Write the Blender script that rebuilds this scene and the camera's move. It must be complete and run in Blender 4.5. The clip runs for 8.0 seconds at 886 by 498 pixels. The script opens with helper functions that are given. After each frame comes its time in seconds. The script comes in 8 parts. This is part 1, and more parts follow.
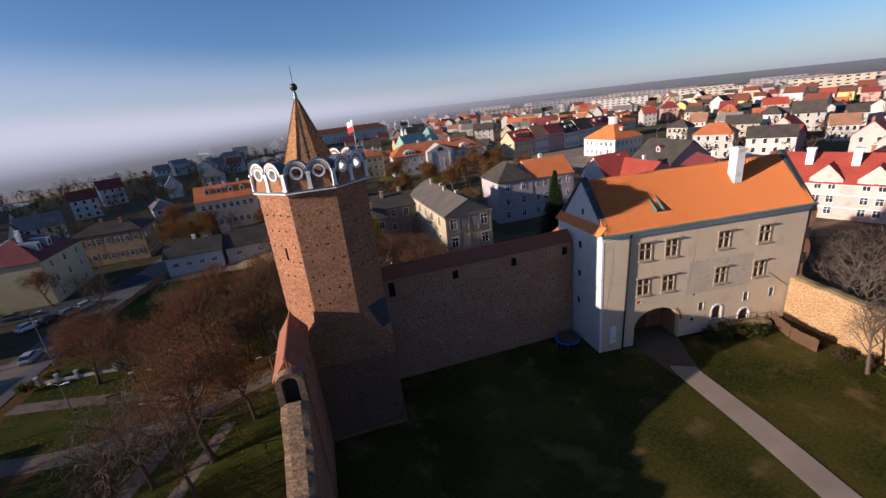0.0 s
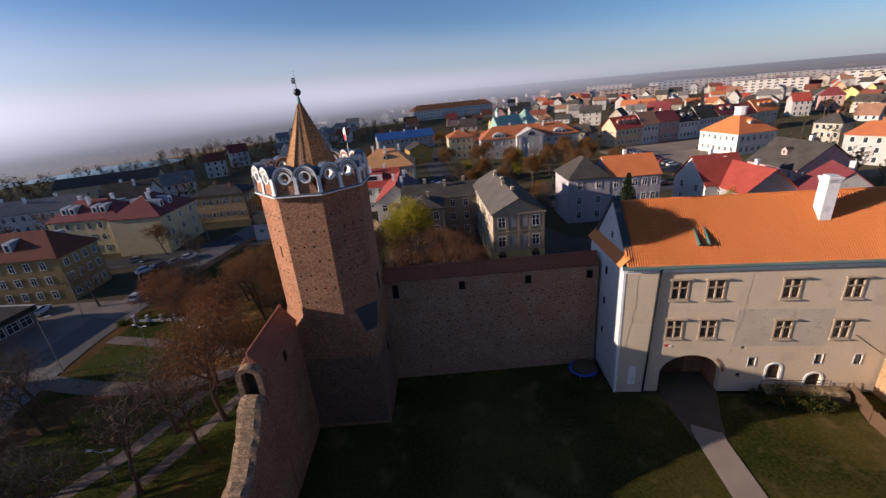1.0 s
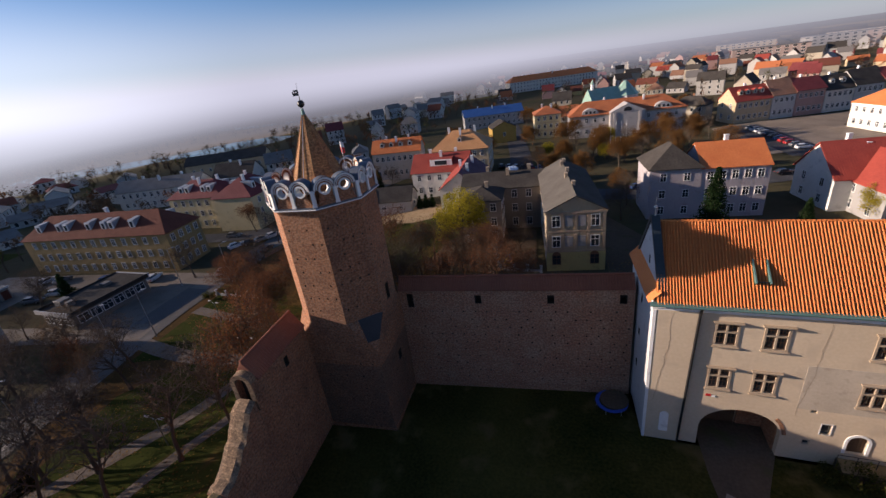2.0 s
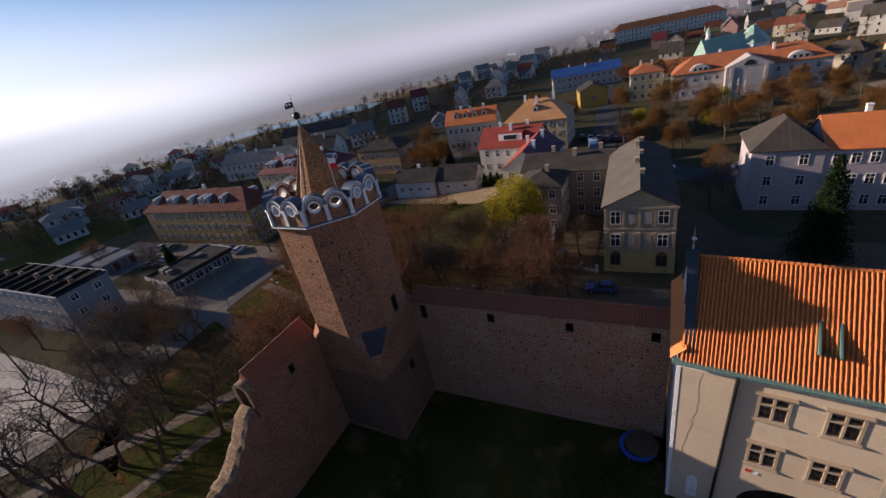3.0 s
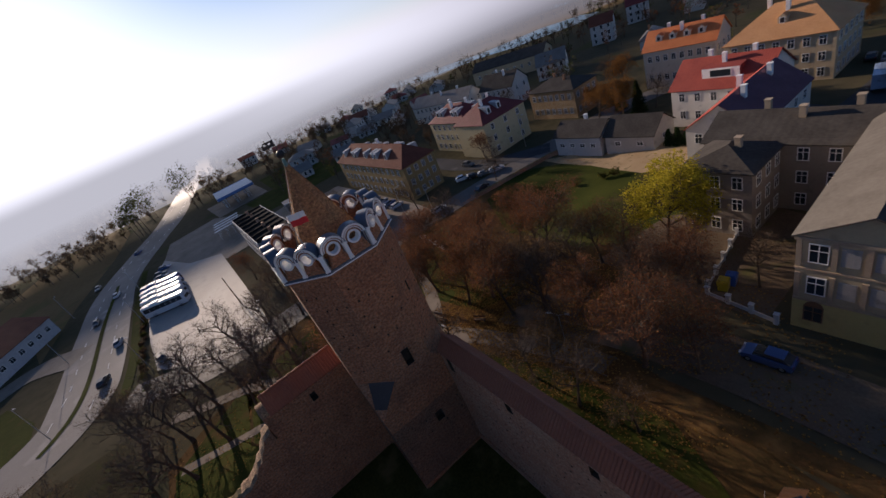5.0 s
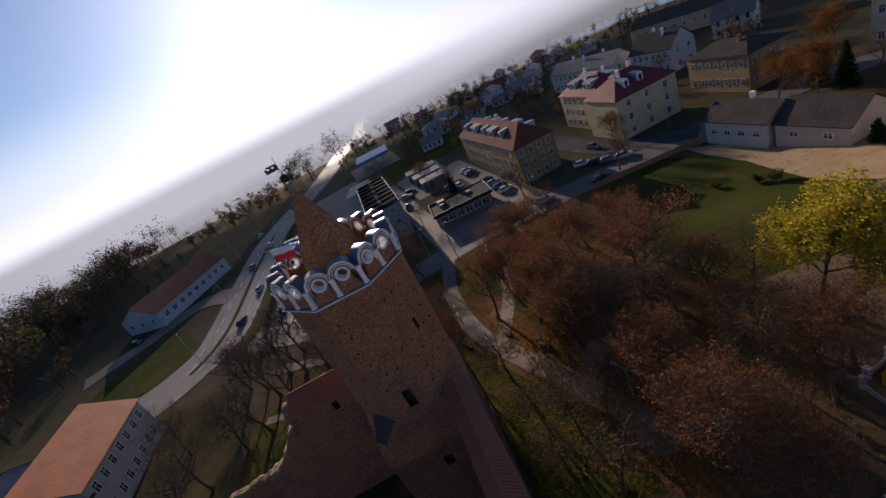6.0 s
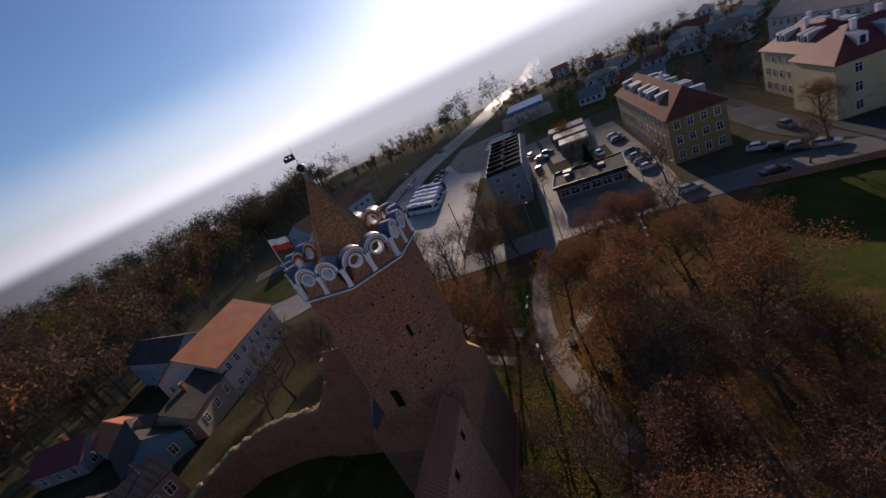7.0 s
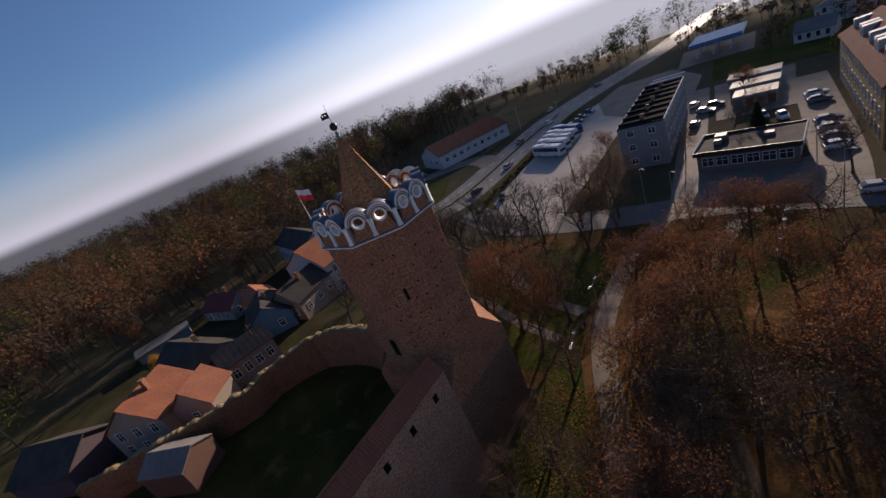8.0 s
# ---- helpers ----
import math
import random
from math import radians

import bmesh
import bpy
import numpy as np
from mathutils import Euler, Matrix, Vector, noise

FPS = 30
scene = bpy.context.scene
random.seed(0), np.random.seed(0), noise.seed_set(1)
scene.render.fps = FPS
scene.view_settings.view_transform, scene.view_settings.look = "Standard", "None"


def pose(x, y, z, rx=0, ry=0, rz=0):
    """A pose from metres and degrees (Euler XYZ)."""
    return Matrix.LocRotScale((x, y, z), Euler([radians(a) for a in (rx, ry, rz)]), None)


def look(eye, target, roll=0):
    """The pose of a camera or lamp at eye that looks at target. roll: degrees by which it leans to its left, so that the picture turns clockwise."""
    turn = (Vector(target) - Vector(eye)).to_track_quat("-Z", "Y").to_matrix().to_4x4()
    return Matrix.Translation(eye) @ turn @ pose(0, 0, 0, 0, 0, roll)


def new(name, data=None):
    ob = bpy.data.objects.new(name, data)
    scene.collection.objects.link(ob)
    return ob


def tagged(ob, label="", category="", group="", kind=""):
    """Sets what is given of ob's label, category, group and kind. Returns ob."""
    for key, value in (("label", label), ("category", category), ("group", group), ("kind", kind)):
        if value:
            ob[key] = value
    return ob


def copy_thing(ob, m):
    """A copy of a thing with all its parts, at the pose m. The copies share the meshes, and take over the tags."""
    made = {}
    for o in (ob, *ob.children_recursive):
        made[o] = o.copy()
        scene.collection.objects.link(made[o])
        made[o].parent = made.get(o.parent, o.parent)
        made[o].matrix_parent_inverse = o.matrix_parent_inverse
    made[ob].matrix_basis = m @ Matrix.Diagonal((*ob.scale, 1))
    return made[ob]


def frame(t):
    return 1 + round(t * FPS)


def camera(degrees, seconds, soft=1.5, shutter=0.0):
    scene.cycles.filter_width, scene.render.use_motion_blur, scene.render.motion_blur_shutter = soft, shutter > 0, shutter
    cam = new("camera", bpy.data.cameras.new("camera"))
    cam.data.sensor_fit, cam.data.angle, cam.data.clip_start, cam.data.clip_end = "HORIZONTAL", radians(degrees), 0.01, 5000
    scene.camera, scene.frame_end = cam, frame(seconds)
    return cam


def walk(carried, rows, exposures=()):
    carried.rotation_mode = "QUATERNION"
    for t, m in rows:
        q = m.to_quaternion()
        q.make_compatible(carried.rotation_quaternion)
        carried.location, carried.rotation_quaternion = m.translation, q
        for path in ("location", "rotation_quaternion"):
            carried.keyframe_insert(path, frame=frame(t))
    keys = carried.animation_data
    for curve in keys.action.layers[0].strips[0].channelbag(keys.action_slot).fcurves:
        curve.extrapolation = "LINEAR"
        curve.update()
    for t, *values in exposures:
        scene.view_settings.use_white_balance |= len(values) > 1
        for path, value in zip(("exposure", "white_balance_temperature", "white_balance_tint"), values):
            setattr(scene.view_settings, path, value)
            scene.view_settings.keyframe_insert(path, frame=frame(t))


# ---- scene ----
cam = camera(94.2, 8.0, soft=1.45, shutter=0.15)
PATH = [
    (0, (0.668, -1.276, 33.345), (1.153, 0.545, 32.675), -6.32),
    (0.5, (6.353, -1.544, 34.233), (6.591, 0.316, 33.536), -4.95),
    (1, (11.377, -0.605, 35.243), (11.377, 1.257, 34.513), -4.97),
    (1.5, (15.874, 1.254, 36.315), (15.643, 3.088, 35.551), -5.97),
    (1.7, (17.571, 2.202, 36.693), (17.244, 4.015, 35.914), -6.56),
    (2.8, (25.453, 9.463, 38.955), (24.649, 11.070, 38.076), -11.30),
    (3, (26.714, 11.223, 39.369), (25.829, 12.774, 38.469), -12.08),
    (3.5, (29.232, 15.648, 40.191), (28.164, 17.052, 39.249), -14.72),
    (4, (31.097, 20.799, 40.534), (29.854, 22.032, 39.566), -17.53),
    (4.5, (32.415, 26.363, 40.631), (30.995, 27.385, 39.663), -20.50),
    (4.7, (32.621, 28.650, 40.515), (31.131, 29.578, 39.556), -21.65),
    (5.8, (31.203, 42.128, 39.608), (29.415, 42.391, 38.752), -26.15),
    (6, (30.892, 44.470, 39.271), (29.075, 44.598, 38.444), -26.57),
    (6.5, (29.101, 50.429, 38.538), (27.269, 50.194, 37.770), -26.88),
    (7, (27.066, 56.022, 37.836), (25.321, 55.383, 37.095), -25.96),
    (7.5, (24.879, 61.411, 37.311), (23.326, 60.398, 36.560), -24.57),
    (8, (21.797, 65.683, 37.086), (20.467, 64.405, 36.312), -23.42),
]
walk(cam, [(t, look(eye, target, roll)) for t, eye, target, roll in PATH],
     exposures=[(0.0, 0.84, 6150, 18), (1.7, 0.86, 6400, 19), (4.0, 0.68, 6550, 19), (6.0, 0.64, 6650, 20), (8.0, 0.62, 6600, 21)])

# ---- sky and sun: low autumn sun in the west ----
SUN_AZ, SUN_EL = radians(-174.9), radians(15.0)
to_sun = Vector((math.cos(SUN_AZ) * math.cos(SUN_EL), math.sin(SUN_AZ) * math.cos(SUN_EL), math.sin(SUN_EL)))
world = bpy.data.worlds.new("world")
scene.world = world
world.use_nodes = True
wn, wl = world.node_tree.nodes, world.node_tree.links
sky = wn.new("ShaderNodeTexSky")
sky.sky_type = "NISHITA"
sky.sun_disc = False
sky.sun_elevation = SUN_EL
sky.sun_rotation = math.atan2(to_sun.x, to_sun.y)
sky.altitude, sky.air_density, sky.dust_density, sky.ozone_density = 900, 1.0, 0.9, 5.0
wn["Background"].inputs["Strength"].default_value = 0.063
wl.new(sky.outputs[0], wn["Background"].inputs["Color"])
sun_data = bpy.data.lights.new("sun", "SUN")
sun_data.energy, sun_data.angle, sun_data.color = 5.0, radians(0.6), (1.0, 0.84, 0.66)
sun = new("sun", sun_data)
sun.matrix_world = look((0, 0, 400), Vector((0, 0, 400)) - to_sun)


# ---- building helpers ----
def hgt(x):
    """Height of the ground: the castle stands on a low rise above the western flats."""
    s = min(1.0, max(0.0, (x + 30.0) / 24.0))
    return 2.0 * s * s * (3 - 2 * s)


def uv_metres(bm):
    lay = bm.loops.layers.uv.verify()
    bm.normal_update()
    up = Vector((0, 0, 1))
    for f in bm.faces:
        n = f.normal
        t = up.cross(n)
        t = t.normalized() if t.length > 1e-3 else Vector((1, 0, 0))
        v = n.cross(t)
        for lp in f.loops:
            lp[lay].uv = (lp.vert.co.dot(t), lp.vert.co.dot(v))


def part(name, bm, material, parent=None, label="", smooth=False):
    """Links a bmesh as one mesh object under a thing or under a part."""
    if isinstance(bm, bpy.types.Mesh):
        me = bm
    else:
        uv_metres(bm)
        me = bpy.data.meshes.new(name)
        bm.to_mesh(me)
        bm.free()
        for m in material if isinstance(material, (list, tuple)) else (material,):
            me.materials.append(m)
        if smooth:
            me.polygons.foreach_set("use_smooth", [True] * len(me.polygons))
    ob = new(name, me)
    if parent is not None:
        ob.parent = parent
    if label:
        ob["label"] = label
    return ob


def thing(name, label, category, m=None, group="", kind=""):
    ob = new(name)
    if m is not None:
        ob.matrix_basis = m
    return tagged(ob, label, category, group, kind)


def quadface(bm, pts, mi=0):
    try:
        f = bm.faces.new([bm.verts.new(p) for p in pts])
        f.material_index = mi
        return f
    except ValueError:
        return None


def box(bm, x0, y0, z0, x1, y1, z1, mi=0, m=None, bevel=0.0):
    c = [Vector((x, y, z)) for z in (z0, z1) for y in (y0, y1) for x in (x0, x1)]
    if m is not None:
        c = [m @ v for v in c]
    v = [bm.verts.new(p) for p in c]
    fs = [bm.faces.new([v[i] for i in q]) for q in
          ((0, 2, 3, 1), (4, 5, 7, 6), (0, 1, 5, 4), (2, 6, 7, 3), (0, 4, 6, 2), (1, 3, 7, 5))]
    for f in fs:
        f.material_index = mi
    if bevel:
        es = list({e for f in fs for e in f.edges})
        bmesh.ops.bevel(bm, geom=es, offset=bevel, segments=1, affect="EDGES")
    return fs


def prism(bm, pts, z0, z1, mi=0, scale_top=1.0, centre=(0, 0)):
    """A closed upright prism over the polygon pts (anticlockwise)."""
    a = [bm.verts.new((x, y, z0)) for x, y in pts]
    b = [bm.verts.new((centre[0] + (x - centre[0]) * scale_top, centre[1] + (y - centre[1]) * scale_top, z1)) for x, y in pts]
    n = len(pts)
    fs = [bm.faces.new((a[i], a[(i + 1) % n], b[(i + 1) % n], b[i])) for i in range(n)]
    fs += [bm.faces.new(a[::-1]), bm.faces.new(b)]
    for f in fs:
        f.material_index = mi


def tube(bm, p, q, r0, r1, sides=6, caps=True):
    p, q = Vector(p), Vector(q)
    d = (q - p).normalized()
    a = d.orthogonal().normalized()
    b = d.cross(a)
    ring = []
    for c, r in ((p, r0), (q, r1)):
        ring.append([bm.verts.new(c + (a * math.cos(2 * math.pi * i / sides) + b * math.sin(2 * math.pi * i / sides)) * r) for i in range(sides)])
    for i in range(sides):
        bm.faces.new((ring[0][i], ring[0][(i + 1) % sides], ring[1][(i + 1) % sides], ring[1][i]))
    if caps:
        bm.faces.new(ring[0][::-1])
        bm.faces.new(ring[1])


def wall_panel(bm, origin, along, width, z0, z1, holes, mi=0, hole_mi=0, floor_mi=None):
    """A wall face that looks to the right of its direction, with rectangular recesses (u0, u1, v0, v1, depth)."""
    o, a = Vector(origin), Vector((along[0], along[1], 0)).normalized()
    n = Vector((a.y, -a.x, 0))
    us = sorted({0.0, width, *[h[0] for h in holes], *[h[1] for h in holes]})
    vs = sorted({z0, z1, *[h[2] for h in holes], *[h[3] for h in holes]})
    cache = {}

    def vert(u, v, d):
        k = (round(u, 4), round(v, 4), round(d, 4))
        if k not in cache:
            cache[k] = bm.verts.new(o + a * u + Vector((0, 0, v)) - n * d)
        return cache[k]

    def face(vv, m):
        try:
            bm.faces.new(vv).material_index = m
        except ValueError:
            pass

    def inside(u, v):
        return any(h[0] < u < h[1] and h[2] < v < h[3] for h in holes)

    for j in range(len(vs) - 1):
        i = 0
        while i < len(us) - 1:
            if inside((us[i] + us[i + 1]) / 2, (vs[j] + vs[j + 1]) / 2):
                i += 1
                continue
            face((vert(us[i], vs[j], 0), vert(us[i + 1], vs[j], 0), vert(us[i + 1], vs[j + 1], 0), vert(us[i], vs[j + 1], 0)), mi)
            i += 1
    for u0, u1, v0, v1, d in holes:
        q = [(u0, v0), (u1, v0), (u1, v1), (u0, v1)]
        for k in range(4):
            (ua, va), (ub, vb) = q[k], q[(k + 1) % 4]
            face((vert(ua, va, 0), vert(ub, vb, 0), vert(ub, vb, d), vert(ua, va, d)), hole_mi)
        face([vert(u, v, d) for u, v in q], hole_mi if floor_mi is None else floor_mi)


def plate(bm, us, vs, solid, y0, y1):
    """A flat lattice in the x-z plane between the cuts us and vs, one connected piece; solid(i, j) tells which cells are there."""
    grid = {}

    def vert(i, j, y):
        if (i, j, y) not in grid:
            grid[i, j, y] = bm.verts.new((us[i], y, vs[j]))
        return grid[i, j, y]

    for i in range(len(us) - 1):
        for j in range(len(vs) - 1):
            if not solid(i, j):
                continue
            q = [(i, j), (i + 1, j), (i + 1, j + 1), (i, j + 1)]
            bm.faces.new([vert(a, b, y0) for a, b in q])
            bm.faces.new([vert(a, b, y1) for a, b in q[::-1]])
            for k, (di, dj) in enumerate(((0, -1), (1, 0), (0, 1), (-1, 0))):
                ii, jj = i + di, j + dj
                if not (0 <= ii < len(us) - 1 and 0 <= jj < len(vs) - 1) or not solid(ii, jj):
                    (a, b), (c, d) = q[k], q[(k + 1) % 4]
                    bm.faces.new((vert(a, b, y0), vert(a, b, y1), vert(c, d, y1), vert(c, d, y0)))


# ---- materials ----
def mat(name, c1, c2, rough=0.85, coarse=0.25, fine=6.0, bump=0.25, metal=0.0, spec=0.3, rand=0.0, third=None, uv=True):
    """Two-scale mottled surface; c1 to c2 by coarse and fine noise, third: colour of scattered stains."""
    m = bpy.data.materials.new(name)
    m.use_nodes = True
    n, l = m.node_tree.nodes, m.node_tree.links
    p = n["Principled BSDF"]
    tc = n.new("ShaderNodeTexCoord")
    vec = tc.outputs["UV"] if uv else tc.outputs["Object"]
    big, small = n.new("ShaderNodeTexNoise"), n.new("ShaderNodeTexNoise")
    for t, s in ((big, coarse), (small, fine)):
        t.inputs["Scale"].default_value = s
        t.inputs["Detail"].default_value = 6
        l.new(vec, t.inputs["Vector"])
    add = n.new("ShaderNodeMath")
    add.operation = "MULTIPLY_ADD"
    l.new(small.outputs["Fac"], add.inputs[0])
    add.inputs[1].default_value = 0.6
    l.new(big.outputs["Fac"], add.inputs[2])
    ramp = n.new("ShaderNodeMapRange")
    ramp.inputs["From Min"].default_value, ramp.inputs["From Max"].default_value = 0.55, 1.05
    l.new(add.outputs[0], ramp.inputs["Value"])
    fac = ramp.outputs[0]
    if rand:
        oi = n.new("ShaderNodeObjectInfo")
        ra = n.new("ShaderNodeMath")
        ra.operation = "MULTIPLY_ADD"
        l.new(oi.outputs["Random"], ra.inputs[0])
        ra.inputs[1].default_value = rand
        l.new(fac, ra.inputs[2])
        fac = ra.outputs[0]
    mix = n.new("ShaderNodeMix")
    mix.data_type = "RGBA"
    l.new(fac, mix.inputs["Factor"])
    mix.inputs["A"].default_value, mix.inputs["B"].default_value = (*c1, 1), (*c2, 1)
    col = mix.outputs["Result"]
    if third:
        st = n.new("ShaderNodeTexNoise")
        st.inputs["Scale"].default_value, st.inputs["Detail"].default_value = coarse * 3.1, 8
        l.new(vec, st.inputs["Vector"])
        mr = n.new("ShaderNodeMapRange")
        mr.inputs["From Min"].default_value, mr.inputs["From Max"].default_value = 0.56, 0.72
        l.new(st.outputs["Fac"], mr.inputs["Value"])
        m2 = n.new("ShaderNodeMix")
        m2.data_type = "RGBA"
        l.new(mr.outputs[0], m2.inputs["Factor"])
        l.new(col, m2.inputs["A"])
        m2.inputs["B"].default_value = (*third, 1)
        col = m2.outputs["Result"]
    l.new(col, p.inputs["Base Color"])
    p.inputs["Roughness"].default_value, p.inputs["Metallic"].default_value = rough, metal
    p.inputs["Specular IOR Level"].default_value = spec
    if bump:
        b = n.new("ShaderNodeBump")
        b.inputs["Strength"].default_value, b.inputs["Distance"].default_value = bump, 0.05
        l.new(small.outputs["Fac"], b.inputs["Height"])
        l.new(b.outputs["Normal"], p.inputs["Normal"])
    return m


def brickmat(name, c1, c2, mortar, bw=0.28, bh=0.09, stain=(0.1, 0.07, 0.06), amount=0.5):
    m = mat(name, (0.8, 0.8, 0.8), (1, 1, 1), bump=0, coarse=0.12, fine=1.5)
    n, l = m.node_tree.nodes, m.node_tree.links
    p = n["Principled BSDF"]
    tc = [q for q in n if q.bl_idname == "ShaderNodeTexCoord"][0]
    br = n.new("ShaderNodeTexBrick")
    l.new(tc.outputs["UV"], br.inputs["Vector"])
    br.inputs["Scale"].default_value = 1.0
    br.inputs["Brick Width"].default_value, br.inputs["Row Height"].default_value = bw, bh
    br.inputs["Mortar Size"].default_value = 0.009
    br.inputs["Color1"].default_value, br.inputs["Color2"].default_value = (*c1, 1), (*c2, 1)
    br.inputs["Mortar"].default_value = (*mortar, 1)
    wear = n.new("ShaderNodeTexNoise")
    wear.inputs["Scale"].default_value, wear.inputs["Detail"].default_value, wear.inputs["Roughness"].default_value = 0.45, 10, 0.65
    l.new(tc.outputs["UV"], wear.inputs["Vector"])
    mr = n.new("ShaderNodeMapRange")
    mr.inputs["From Min"].default_value, mr.inputs["From Max"].default_value = 0.45, 0.75
    mr.inputs["To Max"].default_value = amount
    l.new(wear.outputs["Fac"], mr.inputs["Value"])
    ms = n.new("ShaderNodeMix")
    ms.data_type = "RGBA"
    l.new(mr.outputs[0], ms.inputs["Factor"])
    l.new(br.outputs["Color"], ms.inputs["A"])
    ms.inputs["B"].default_value = (*stain, 1)
    # single bricks burnt darker or paler
    spot = n.new("ShaderNodeTexNoise")
    spot.inputs["Scale"].default_value, spot.inputs["Detail"].default_value = 5.0, 3
    l.new(tc.outputs["UV"], spot.inputs["Vector"])
    sp = n.new("ShaderNodeMapRange")
    sp.inputs["From Min"].default_value, sp.inputs["From Max"].default_value = 0.3, 0.7
    sp.inputs["To Min"].default_value, sp.inputs["To Max"].default_value = 0.55, 1.4
    l.new(spot.outputs["Fac"], sp.inputs["Value"])
    mul = n.new("ShaderNodeMix")
    mul.data_type, mul.blend_type = "RGBA", "MULTIPLY"
    mul.inputs["Factor"].default_value = 1
    l.new(ms.outputs["Result"], mul.inputs["A"])
    l.new(sp.outputs[0], mul.inputs["B"])
    l.new(mul.outputs["Result"], p.inputs["Base Color"])
    b = n.new("ShaderNodeBump")
    b.inputs["Strength"].default_value, b.inputs["Distance"].default_value = 0.5, 0.03
    hm = n.new("ShaderNodeMath")
    hm.operation = "SUBTRACT"
    l.new(wear.outputs["Fac"], hm.inputs[0])
    l.new(br.outputs["Fac"], hm.inputs[1])
    l.new(hm.outputs[0], b.inputs["Height"])
    l.new(b.outputs["Normal"], p.inputs["Normal"])
    p.inputs["Roughness"].default_value = 0.92
    return m


def tilemat(name, c1, c2, col=0.3, row=0.35, rough=0.7, rand=0.15, depth=0.05):
    """Roof covering with fine columns and courses."""
    m = mat(name, c1, c2, rough=rough, coarse=0.3, fine=2.5, bump=0, rand=rand)
    n, l = m.node_tree.nodes, m.node_tree.links
    p = n["Principled BSDF"]
    tc = [q for q in n if q.bl_idname == "ShaderNodeTexCoord"][0]
    sep = n.new("ShaderNodeSeparateXYZ")
    l.new(tc.outputs["UV"], sep.inputs[0])
    hs = []
    for out, size in (("X", col), ("Y", row)):
        d = n.new("ShaderNodeMath")
        d.operation = "DIVIDE"
        l.new(sep.outputs[out], d.inputs[0])
        d.inputs[1].default_value = size
        f = n.new("ShaderNodeMath")
        f.operation = "PINGPONG" if out == "X" else "FRACT"
        l.new(d.outputs[0], f.inputs[0])
        if out == "X":
            f.inputs[1].default_value = 0.5
        hs.append(f)
    s = n.new("ShaderNodeMath")
    s.operation = "MULTIPLY_ADD"
    l.new(hs[1].outputs[0], s.inputs[0])
    s.inputs[1].default_value = -0.35
    l.new(hs[0].outputs[0], s.inputs[2])
    b = n.new("ShaderNodeBump")
    b.inputs["Strength"].default_value, b.inputs["Distance"].default_value = 0.9, depth
    l.new(s.outputs[0], b.inputs["Height"])
    l.new(b.outputs["Normal"], p.inputs["Normal"])
    return m


BRICK = brickmat("castle_brick", (0.4, 0.17, 0.08), (0.27, 0.1, 0.045), (0.29, 0.2, 0.14), stain=(0.11, 0.06, 0.04), amount=0.6)
BRICK_OLD = brickmat("sooty_old_brick", (0.24, 0.115, 0.065), (0.16, 0.078, 0.046), (0.21, 0.15, 0.11), stain=(0.1, 0.072, 0.053), amount=0.75)
BRICK_SPIRE = brickmat("ochre_spire_brick", (0.43, 0.22, 0.09), (0.27, 0.12, 0.05), (0.17, 0.1, 0.06), bw=0.26, bh=0.11, stain=(0.12, 0.07, 0.04), amount=0.6)
BRICK_PALE = brickmat("weathered_wall_brick", (0.40, 0.19, 0.11), (0.29, 0.135, 0.085), (0.34, 0.25, 0.18), stain=(0.42, 0.3, 0.21), amount=0.7)
BRICK_RUIN = brickmat("ruined_brick", (0.4, 0.24, 0.11), (0.32, 0.17, 0.08), (0.36, 0.27, 0.17), stain=(0.42, 0.31, 0.17), amount=0.7)
STONE_END = brickmat("rubble_stone", (0.33, 0.21, 0.12), (0.17, 0.105, 0.062), (0.11, 0.08, 0.055), bw=0.42, bh=0.17, stain=(0.2, 0.155, 0.105))
# near-black faces paint the shade inside holes and openings
HOLE = mat("recess_shade", (0.03, 0.025, 0.02), (0.05, 0.04, 0.03), bump=0)
WHITE = mat("white_limewash", (0.72, 0.71, 0.69), (0.82, 0.81, 0.79), third=(0.55, 0.54, 0.52))
GREYWHITE = mat("greyish_plaster", (0.42, 0.42, 0.43), (0.56, 0.56, 0.56), third=(0.42, 0.42, 0.43))
LIMEWALL = mat("dull_white_plaster", (0.48, 0.47, 0.46), (0.58, 0.57, 0.56), coarse=0.2, fine=4, bump=0.12, third=(0.42, 0.41, 0.39))
PLASTER_GREY = mat("patched_grey_plaster", (0.43, 0.36, 0.28), (0.54, 0.46, 0.36), coarse=0.4, fine=5, bump=0.15, third=(0.38, 0.31, 0.24))
VERGE = mat("dark_verge_sheet", (0.03, 0.04, 0.044), (0.055, 0.068, 0.072), rough=0.5, metal=0.2, bump=0.05)
PLASTER = mat("cream_plaster", (0.53, 0.42, 0.295), (0.64, 0.52, 0.375), coarse=0.16, fine=4, bump=0.1, third=(0.5, 0.4, 0.29))
TILE = mat("orange_clay_tile", (0.47, 0.125, 0.03), (0.62, 0.2, 0.052), rough=0.65, coarse=0.35, fine=4, bump=0.15, rand=0.35)
TILE_CAP = tilemat("old_red_tile", (0.2, 0.065, 0.038), (0.31, 0.11, 0.06), col=0.24, row=0.3)
SHEET = mat("blue_grey_roof_sheet", (0.08, 0.1, 0.13), (0.14, 0.16, 0.2), rough=0.45, metal=0.3, bump=0.05)
COPPER = mat("aged_green_copper", (0.1, 0.19, 0.17), (0.15, 0.27, 0.24), rough=0.55, metal=0.4, bump=0.05)
DARKMETAL = mat("dark_iron", (0.03, 0.03, 0.032), (0.06, 0.06, 0.06), rough=0.5, metal=0.7, bump=0.05)
STEEL = mat("galvanised_steel", (0.4, 0.41, 0.42), (0.55, 0.55, 0.56), rough=0.4, metal=0.8, bump=0.05)
